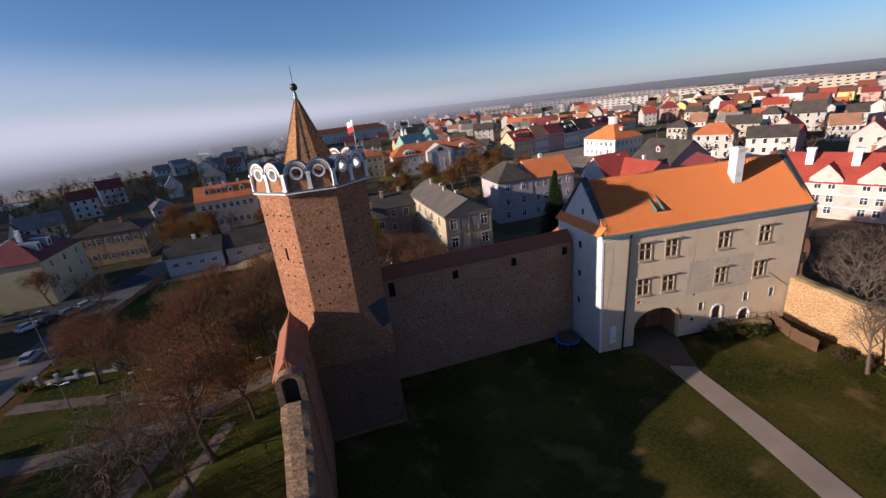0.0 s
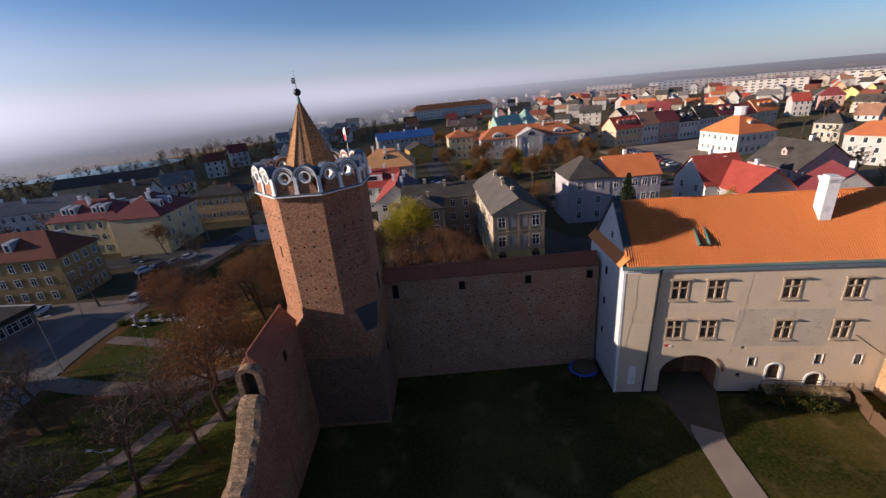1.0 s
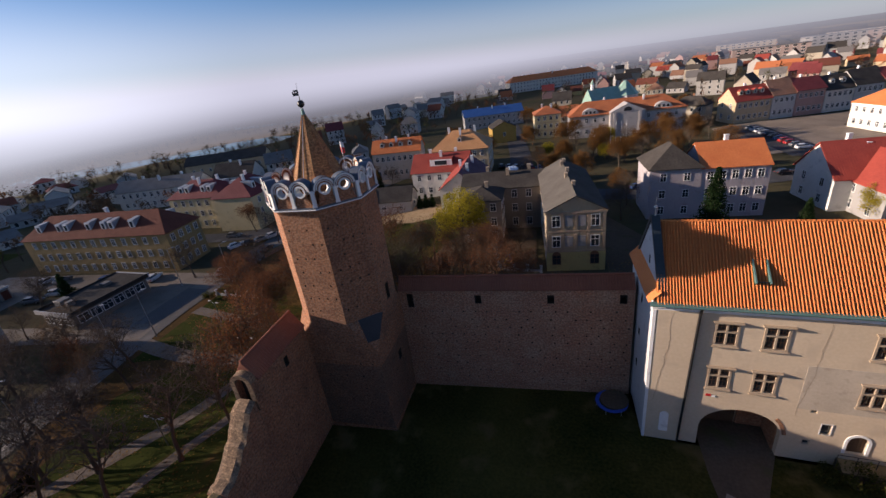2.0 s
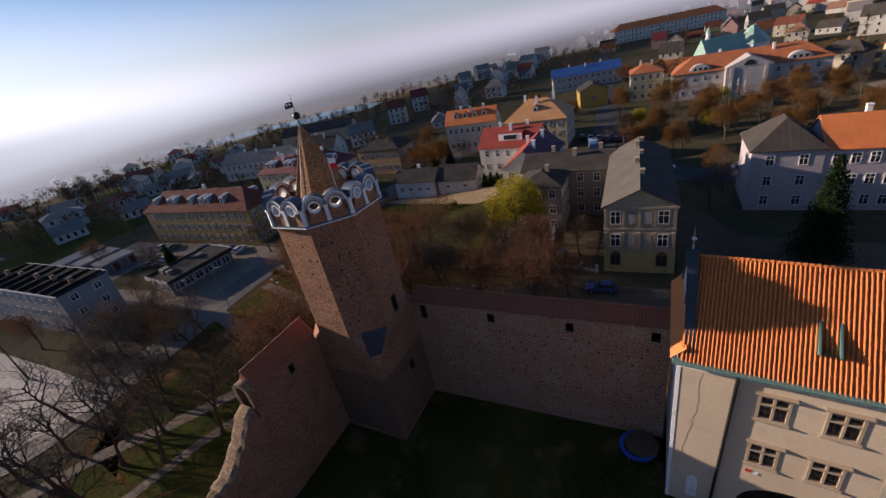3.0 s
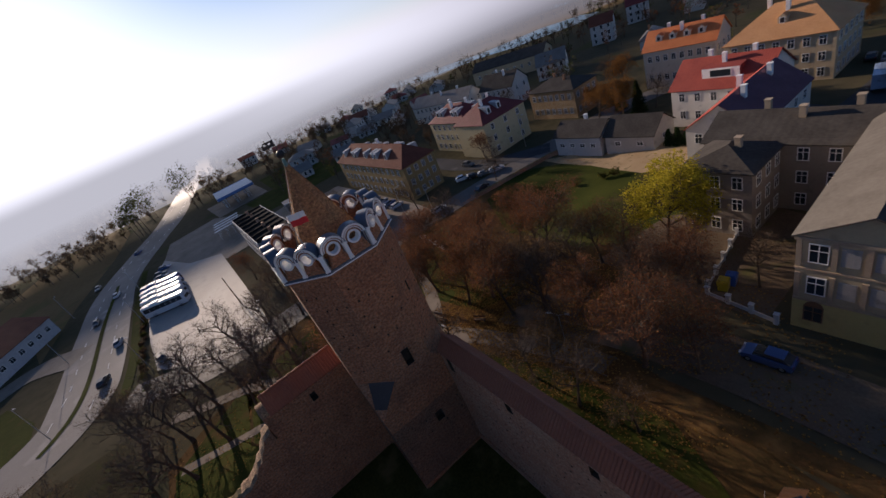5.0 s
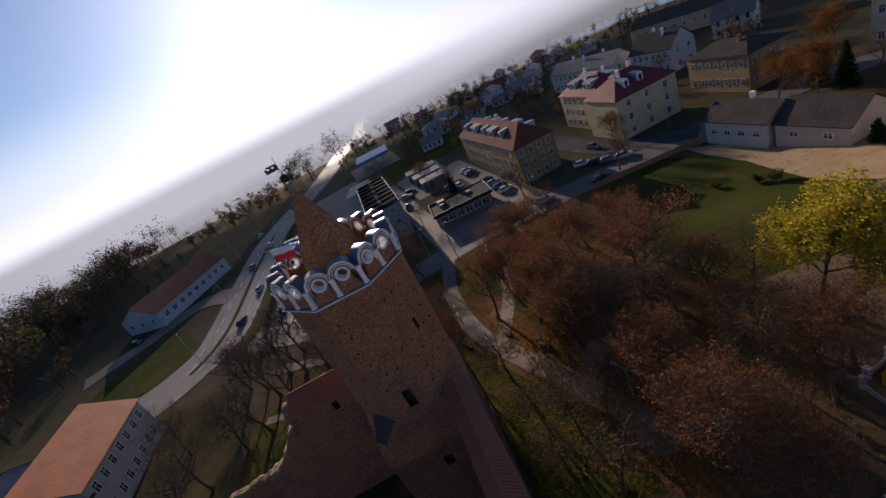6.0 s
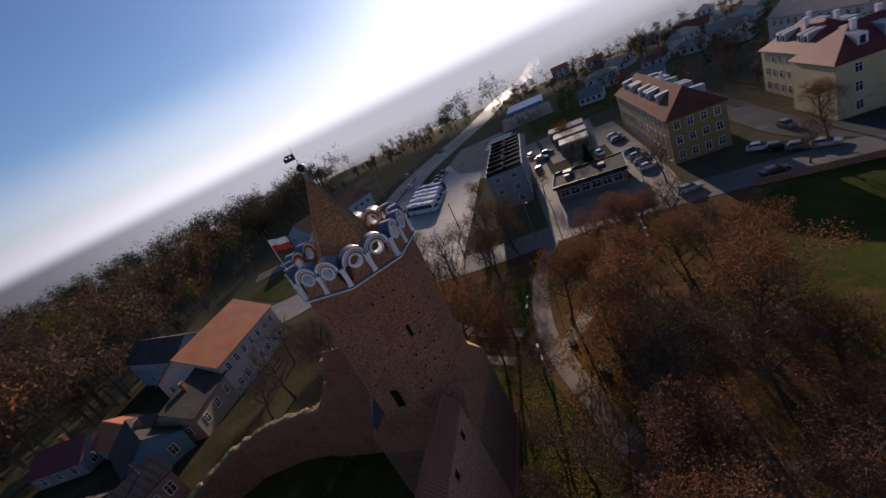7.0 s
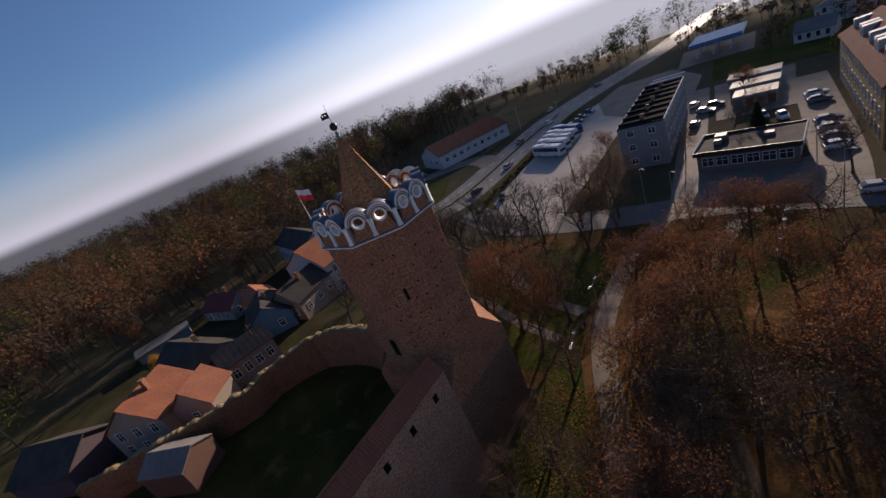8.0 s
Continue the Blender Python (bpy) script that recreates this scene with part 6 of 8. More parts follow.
# platform roofs at the coach stands
for k in range(4):
    x = -145.8 + k * 4.0
    shelter = thing("platform_shelter", "narrow white platform roof on steel posts", "shelter", pose(x, 37.0 - 0.4 * k, 0, 0, 0, 2), group="platform shelters")
    bm = bmesh.new()
    v = [bm.verts.new(p) for p in ((-1.1, -4.8, 3.7), (1.1, -4.8, 3.9), (1.1, 4.8, 3.9), (-1.1, 4.8, 3.7), (-1.1, -4.8, 3.82), (1.1, -4.8, 4.02), (1.1, 4.8, 4.02), (-1.1, 4.8, 3.82))]
    for q in ((3, 2, 1, 0), (4, 5, 6, 7), (0, 1, 5, 4), (1, 2, 6, 5), (2, 3, 7, 6), (3, 0, 4, 7)):
        bm.faces.new([v[i] for i in q])
    part("roof", bm, WHITE, shelter)
    for y in (-4, -1.3, 1.3, 4):
        bm = bmesh.new()
        tube(bm, (0, y, -0.1), (0, y, 3.75), 0.07, 0.07, 6)
        part("post", bm, STEEL, shelter)
shed = town_house("long_hall", "white and blue hall with a broad brown roof", -124, -38, 34, 18, 152, 5.5, 9.5, (0.45, 0.46, 0.48), R_RUST, "gable", "x", 1, (9, 3), 0, win=(1.6, 1.4))
town_house("orange_roofed_block", "white house with a broad orange roof and roof lights", -33, -21.5, 20, 15.5, 2, 8.0, 12.4, (0.48, 0.43, 0.38), R_CLAY, "gable", "x", 2, (7, 4), 0)
town_house("blue_house", "long pale blue house with a dark roof", -39.5, -45, 24, 10, 76, 7.6, 10.6, (0.25, 0.36, 0.45), R_DARK, "gable", "x", 2, (9, 2), 0)
town_house("dark_roofed_house", "house with a dark brown roof beside the castle", -17.5, -16.5, 11.5, 8.5, 12, 6.2, 9.2, (0.3, 0.24, 0.18), R_DARK, "gable", "x", 1, (3, 2), 1, chim=BRICK)
town_house("blue_cottage", "blue cottage with a dark brown roof", -10, -20, 12, 9, 62, 5.8, 8.8, (0.1, 0.2, 0.28), R_DARK, "gable", "x", 1, (3, 2), 1, chim=BRICK)
town_house("red_cottage", "cottage with a dull red roof", -12.5, -45, 12, 8, 100, 5.0, 7.6, (0.3, 0.27, 0.25), R_MAROON, "gable", "x", 1, (3, 2), 1, chim=BRICK)
town_house("clay_cottage", "low cottage with a worn clay roof", -15, -33, 10, 7.5, 75, 4.8, 7.4, (0.3, 0.27, 0.25), R_CLAY, "gable", "x", 1, (3, 2), 0)
town_house("black_roofed_house", "long low house with a black felt roof", 4, -24, 20, 8, 97, 6.2, 8.6, (0.16, 0.14, 0.13), R_DARK, "gable", "x", 1, (6, 2), 1, chim=BRICK)
town_house("plaster_house", "old plaster house beside the castle wall with a dark roof", 1, -9.5, 9, 6.5, 166, 6.8, 8.8, (0.26, 0.2, 0.15), R_DARK, "gable", "x", 1, (4, 2), 0)
town_house("garage", "row of garages with a pale sheet roof", 2.5, -53, 12, 4.5, 165, 4.2, 4.5, (0.2, 0.19, 0.18), R_GREY, "flat", "x", 1, (0, 0), 0)
town_house("tile_roofed_house", "plaster house with a worn orange roof beside the castle wall", 15.4, -13.6, 10, 9.6, 124, 7.6, 11.2, (0.3, 0.25, 0.2), R_WORN, "gable", "y", 2, (3, 2), 1, chim=BRICK, sides="f")
town_house("tile_roofed_house", "lower orange-roofed wing beside the castle wall", 10.6, -6.6, 7, 6, 124, 6.6, 9.6, (0.28, 0.22, 0.17), R_WORN, "gable", "y", 1, (1, 2), 0, sides="f")
town_house("dark_house", "house with a dark roof and dark boarded walls", 27, -24, 13, 10, 118, 6.0, 9.0, (0.1, 0.07, 0.08), R_DARK, "gable", "x", 2, (3, 2), 0, sides="")
town_house("outbuilding", "small castle outbuilding with a pale sheet roof", 18.8, 3.2, 7.5, 5.6, 116, 6.0, 7.4, (0.14, 0.075, 0.055), R_GREY, "gable", "x", 1, (0, 0), 0, sides="", over=0.15)
town_house("side_house", "grey house between the tower and the river", -100, 150, 16, 11, 10, 8, 12.5, GREYW, R_DARK, "gable", "x", 2, (6, 2), 2)
town_house("river_hall", "long hall with a dark blue sheet roof", -140, 195, 40, 14, 22, 7, 10.5, SAND, R_DARK, "gable", "x", 1, (9, 3), 0)
town_house("white_row", "white two-storey row with dark roofs", -128, 140, 34, 10, 12, 7.5, 11, WHT, R_GREY, "gable", "x", 2, (11, 2), 3)
# church with green roofs
church = thing("church", "white church with pale green copper roofs and a cupola", "church", pose(50, 229.5, 0, 0, 0, 20))
bm = bmesh.new()
box(bm, -6, -5.5, 1.5, 9, 5.5, 12)
prism(bm, [(13 + 6 * math.cos(k * math.pi / 4 + 0.39), 6 * math.sin(k * math.pi / 4 + 0.39)) for k in range(8)], 1.5, 14)
part("wall", bm, WHITE, church)
bm = bmesh.new()
v = [bm.verts.new(p) for p in ((-6.5, -6, 12), (9, -6, 12), (9, 6, 12), (-6.5, 6, 12), (-6.5, 0, 18.5), (9, 0, 18.5))]
for q in ((0, 1, 5, 4), (2, 3, 4, 5), (0, 4, 3), (1, 2, 5)):
    bm.faces.new([v[i] for i in q])
part("roof", bm, R_GREEN, church)
bm = bmesh.new()
prism(bm, [(13 + 6.6 * math.cos(k * math.pi / 4 + 0.39), 6.6 * math.sin(k * math.pi / 4 + 0.39)) for k in range(8)], 14, 20.3, scale_top=0.12, centre=(13, 0))
part("drum_roof", bm, R_GREEN, church)
for k in range(8):
    a = k * math.pi / 4
    bm = bmesh.new()
    box(bm, -0.6, -0.06, -1.2, 0.6, 0.06, 1.2)
    wn_ = part("window", bm, GLASS, church)
    wn_.matrix_basis = pose(13 + 5.6 * math.cos(a), 5.6 * math.sin(a), 10.5, 0, 0, math.degrees(a) + 90)
bm = bmesh.new()
prism(bm, [(-4 + 0.9 * math.cos(k * math.pi / 4), 0.9 * math.sin(k * math.pi / 4)) for k in range(8)], 18, 20.6)
part("cupola", bm, WHITE, church)
bm = bmesh.new()
prism(bm, [(-4 + 1.1 * math.cos(k * math.pi / 4), 1.1 * math.sin(k * math.pi / 4)) for k in range(8)], 20.6, 22.8, scale_top=0.1, centre=(-4, 0))
part("cupola_roof", bm, R_GREEN, church)

# the wider town: houses strewn along its streets
OCC = [(25, 85, 22), (13, 97, 18), (2, 111, 16), (-9, 122, 12), (-5, 140, 14), (-32, 157, 14), (13, 160, 10), (24, 178, 12), (-5, 215, 22), (50, 180, 30), (50, 91, 16), (83, 93, 16), (95, 82, 12), (106, 110, 14), (121, 147, 18),
       (110, 185, 25), (135, 192, 25), (160, 200, 25), (110, 50, 28), (-90, 84, 28), (-76, 113, 22), (-60, 137, 14), (-27, 112, 15), (-68, 61, 14), (-90, 43, 22), (-124, -38, 24), (-33, -22, 16), (-39, -45, 14), (-17, -17, 9), (-10, -20, 8), (-12, -45, 9), (-15, -33, 8), (4, -24, 11), (2, -10, 7), (14, -10, 10),
       (26, -22, 11), (-100, 150, 12), (-140, 195, 24), (-128, 140, 20), (95, 262, 22), (40, 330, 45), (78, 140, 28), (-85, 15, 45), (100, 170, 24), (48, 120, 16), (30, 124, 14), (62, 128, 12), (4, 205, 9), (36, 140, 10), (-250, 290, 70), (131, 165, 15), (58, 194, 26), (58, 232, 16), (-6, 258, 20), (24, 207, 10), (84, 98, 14), (108, 108, 13), (-6, 149, 13), (36, 505, 52), (97, 165, 24), (115, 200, 14), (150, 208, 24), (185, 216, 20), (-150, 40, 20), (-190, 48, 18), (-114, 61, 14)]


def on_road(x, y):
    return abs(x - 12) < 9 and 110 < y < 480 or (-60 < x < -36 and 0 < y < 180)


tr = random.Random(11)
DULLW, DULLC = (0.4, 0.38, 0.35), (0.4, 0.35, 0.27)
palette = [(SAND, R_CLAY), (DULLW, R_RED), (DULLC, R_BROWN), (GREYW, R_DARK), (DULLW, R_CLAY), (YELLOW, R_RUST), (PINK, R_MAROON), (DULLW, R_GREY), (DULLC, R_RUST), (GREYW, R_BROWN), (DULLW, R_DARK), (DULLC, R_DARK), (GREYW, R_RUST)]
ROOFNAME = {R_ORANGE: "orange tiled", R_CLAY: "clay tiled", R_RUST: "rust-red tiled", R_RED: "red", R_BROWN: "brown tiled", R_DARK: "dark felt", R_MAROON: "maroon sheet", R_GREY: "weathered grey"}
FARV, FARF, FARM, FARMATS = [], [], [], []


def far_house(x, y, w, d, yaw, ev, rg, wm, rm):
    """Adds one more far house to the joined mass: four walls, two gables, a roof with eaves."""
    m = pose(x, y, 0, 0, 0, yaw)
    for q in (wm, rm):
        if q not in FARMATS:
            FARMATS.append(q)
    k = len(FARV)
    hw, hd, o = w / 2, d / 2, 0.4
    sl = (rg - ev) / hd * o
    for p in ((-hw, -hd, 0), (hw, -hd, 0), (hw, hd, 0), (-hw, hd, 0), (-hw, -hd, ev), (hw, -hd, ev), (hw, hd, ev), (-hw, hd, ev), (-hw, 0, rg), (hw, 0, rg),
              (-hw - o, -hd - o, ev - sl + 0.15), (hw + o, -hd - o, ev - sl + 0.15), (hw + o, 0, rg + 0.15), (-hw - o, 0, rg + 0.15), (hw + o, hd + o, ev - sl + 0.15), (-hw - o, hd + o, ev - sl + 0.15)):
        FARV.append(tuple(m @ Vector(p)))
    for f, q in (((0, 1, 5, 4), wm), ((2, 3, 7, 6), wm), ((1, 2, 6, 9, 5), wm), ((3, 0, 4, 8, 7), wm), ((10, 11, 12, 13), rm), ((13, 12, 14, 15), rm)):
        FARF.append(tuple(k + i for i in f))
        FARM.append(FARMATS.index(q))

count = single = 0
for _ in range(9000):
    if count >= 620:
        break
    a, rr_ = tr.uniform(-0.35, 1.75), 60 + 700 * tr.random() ** 0.8
    x, y = 40 + rr_ * math.cos(a), 70 + rr_ * math.sin(a)
    if tr.random() < 0.2:
        x, y = tr.uniform(-330, -60), tr.uniform(120, 520)
        if y > 190 and x < -120:
            continue
    if tr.random() < 0.1:
        x, y = tr.uniform(-520, -150), tr.uniform(40, 190)
    if y < 70 and x < 140 or on_road(x, y) or any((x - p) ** 2 + (y - q) ** 2 < (r_ + 9) ** 2 for p, q, r_ in OCC):
        continue
    # in the west, paler walls and grey roofs paint the haze over the houses
    wm, rm = tr.choice(palette if x > -60 else [(WHT, R_GREY), (WHT, R_GREY), (GREYW, R_GREY), (GREYW, R_RUST), (GREYW, R_GREY), (GREYW, R_MAROON)])
    w, d = tr.uniform(8.5, 14), tr.uniform(7.5, 10)
    dist = math.hypot(x - 20, y - 20)
    ev = 2 + (tr.choice((3.2, 6.2, 6.4, 8.8)) if x > -130 else tr.choice((2.9, 3.2, 5.6)))
    OCC.append((x, y, w / 2 + 1))
    yaw = round(math.degrees(math.atan2(y, x)) / 30) * 30 - 90 + tr.choice((-12, 0, 10, 78)) + tr.uniform(-6, 6)
    near = dist < 210
    rg = ev + hgt(x) - 2 + (tr.uniform(3.0, 5.0) if x > -130 else tr.uniform(1.6, 2.8))
    form = tr.choice(("gable", "gable", "hip"))
    count += 1
    if dist > 350 or single >= 296:
        far_house(x, y, w, d, yaw, ev + hgt(x) - 2, rg, wallm(wm) if isinstance(wm, tuple) else wm, rm)
        continue
    single += 1
    town_house("town_house", "rendered town house with a %s roof" % ROOFNAME[rm], x, y, w, d, yaw, ev + hgt(x) - 2, rg, wm, rm,
               form, "x", max(1, int(ev / 3.4)), (4, 2) if near else (3, 0), 1 if near else 0, far=True, sides="fl" if near else "f", group="houses of the wider town", chim=BRICK)
farme = bpy.data.meshes.new("far_houses")
farme.from_pydata(FARV, [], FARF)
for q in FARMATS:
    farme.materials.append(q)
farme.polygons.foreach_set("material_index", FARM)
tagged(new("far_houses", farme), "far rendered houses with clay and dark roofs", "houses", kind="stuff")
# long panel blocks at the edge of the town
for k in range(16):
    a = 0.35 + 0.055 * k + 0.02 * math.sin(k * 2.3)
    rr_ = 640 + 110 * math.sin(k * 1.7)
    x, y = 20 + rr_ * math.cos(a), 30 + rr_ * math.sin(a)
    town_house("panel_block", "long pale panel apartment block", x, y, 62, 12, math.degrees(a) - 90 + 8 * math.sin(k), 16 + 2 * (k % 2), 17, ((0.4, 0.33, 0.25), (0.42, 0.39, 0.36), (0.38, 0.29, 0.26))[k % 3], R_GREY, "flat", "x", 5, (9, 0), 0, far=True, sides="f", win=(3.2, 1.4), category="apartments", group="panel blocks")


# ---- trees ----
def mesh_from(name, verts, faces, mats, mi=None):
    me = bpy.data.meshes.new(name)
    me.from_pydata(verts, [], faces)
    for m in mats:
        me.materials.append(m)
    if mi is not None:
        me.polygons.foreach_set("material_index", mi)
    me.update()
    return me


class Wood:
    """Collects tapered limbs and leaf blades."""

    def __init__(self, seed):
        self.r = random.Random(seed)
        self.v, self.f, self.mi = [], [], []
        self.tips = []

    def limb(self, p, q, r0, r1, sides):
        d = (q - p)
        if d.length < 1e-4:
            return
        d.normalize()
        a = d.orthogonal().normalized()
        b = d.cross(a)
        n = len(self.v)
        for c, r in ((p, r0), (q, r1)):
            for i in range(sides):
                t = 2 * math.pi * i / sides
                self.v.append(tuple(c + (a * math.cos(t) + b * math.sin(t)) * r))
        for i in range(sides):
            self.f.append((n + i, n + (i + 1) % sides, n + sides + (i + 1) % sides, n + sides + i))
            self.mi.append(0)

    def leaf(self, p, size):
        r = self.r
        n = Vector((r.gauss(0, 1), r.gauss(0, 1), r.gauss(0, 1))).normalized()
        a = n.orthogonal().normalized()
        b = n.cross(a)
        k = len(self.v)
        s = size * r.uniform(0.6, 1.3)
        for x, y in ((-0.5, 0), (0, -0.32), (0.5, 0), (0, 0.32)):
            self.v.append(tuple(p + a * x * s + b * y * s + n * (abs(x) * 0.25 * s)))
        self.f.append((k, k + 1, k + 2, k + 3))
        self.mi.append(1)

    def grow(self, p, d, length, rad, level, counts, spread, droop):
        r = self.r
        segs = 3 if level < 2 else 2
        sides = (7, 5, 4, 3, 3)[min(level, 4)]
        pts = [p]
        q = p.copy()
        dd = d.copy()
        for s in range(segs):
            dd = (dd + Vector((r.gauss(0, 0.13), r.gauss(0, 0.13), r.gauss(0, 0.08) + (0.06 if level else 0) - droop * level * 0.05))).normalized()
            nq = q + dd * length / segs
            self.limb(q, nq, rad * (1 - 0.75 * s / segs), rad * (1 - 0.75 * (s + 1) / segs), sides)
            q = nq
            pts.append(q)
        if level >= len(counts):
            self.tips += [pts[-1], pts[-2].lerp(pts[-1], 0.5)]
            return
        n = counts[level]
        for k in range(n):
            f = (0.38 if level == 0 else 0.25) + (0.62 if level == 0 else 0.75) * (k + r.random() * 0.7) / n
            i = min(int(f * segs), segs - 1)
            at = pts[i].lerp(pts[i + 1], f * segs - i)
            ang = k * 2.4 + r.uniform(-0.5, 0.5)
            side = dd.orthogonal().normalized()
            side = Matrix.Rotation(ang, 3, dd) @ side
            nd = (dd * (1 - spread * 0.6) + side * spread * r.uniform(0.8, 1.2) + Vector((0, 0, 0.15 - droop * 0.4))).normalized()
            self.grow(at, nd, length * r.uniform(0.5, 0.68) * (1.0 if level else 0.78) * (1.25 - 0.45 * f), rad * (0.5 if level else 0.42), level + 1, counts, spread, droop)


def tree_kind(seed, height, counts, leaves, size, leaf, spread=0.75, droop=0.0, name="tree"):
    w = Wood(seed)
    trunk = Wood(seed + 1)
    w.grow(Vector((0, 0, 0)), Vector((w.r.uniform(-0.04, 0.04), w.r.uniform(-0.04, 0.04), 1)).normalized(), height * 0.72, height * 0.021, 0, counts, spread, droop)
    # the stem apart from the crown
    nb = 3 * 7
    sv, sf = w.v[:42], [f for f in w.f[:21]]
    trunk.v, trunk.f, trunk.mi = list(sv), list(sf), [0] * len(sf)
    trunk.limb(Vector((0, 0, -0.4)), Vector((0, 0, 0.7)), height * 0.034, height * 0.021, 8)
    cf, cm = w.f[21:], w.mi[21:]
    w.f, w.mi = cf, cm
    for _ in range(leaves):
        t = w.r.choice(w.tips)
        w.leaf(t + Vector((w.r.gauss(0, 0.3), w.r.gauss(0, 0.3), w.r.gauss(0, 0.26))), size)
    return mesh_from("trunk", trunk.v, trunk.f, [BARK], trunk.mi), mesh_from("crown", w.v, w.f, [BARK, leaf], w.mi)


KINDS = {}
for k in range(3):
    KINDS["russet", k] = tree_kind(100 + k * 7, 12, (9, 6, 4, 3), 6800, 0.155, RUSSET)
    KINDS["brown", k] = tree_kind(200 + k * 7, 11, (8, 5, 4, 4), 3600, 0.125, BROWNLEAF, 0.8)
    KINDS["bare", k] = tree_kind(300 + k * 7, 11, (9, 5, 5, 4), 260, 0.14, BROWNLEAF, 0.8)
for k in range(3):
    KINDS["orange", k] = tree_kind(500 + k * 7, 12, (9, 6, 4, 3), 9000, 0.23, RUSTLEAF)
KINDS["yellow", 0] = tree_kind(401, 13, (11, 6, 5, 3), 15000, 0.3, YELLOWLEAF, 0.7, 0.5)
KINDS["gold", 0] = tree_kind(411, 6, (7, 5, 4), 1500, 0.24, GOLDLEAF, 0.7)
LABELS = {"russet": "broad tree with thin russet autumn leaves", "brown": "thinly leaved brown autumn tree", "orange": "full rust-orange autumn tree among houses", "bare": "almost bare tree with fine spreading twigs", "yellow": "large drooping yellow-green autumn tree", "gold": "small golden autumn tree"}
FIRST = {}


def plant(kind, x, y, s=1.0, turn=0.0, k=0):
    """A tree: trunk and crown; like trees share their meshes."""
    key = (kind, k % (3 if (kind, 2) in KINDS else 1))
    m = pose(x, y, hgt(x), 0, 0, turn) @ Matrix.Diagonal((s, s, s, 1))
    if key not in FIRST:
        ob = thing("tree", LABELS[kind], "tree", m, group="trees of the park")
        tr_, cr = KINDS[key]
        t_ = part("trunk", tr_, None, ob)
        part("crown", cr, None, ob)
        FIRST[key] = ob
        return ob
    ob = copy_thing(FIRST[key], pose(0, 0, 0))
    ob.matrix_basis = m
    return ob


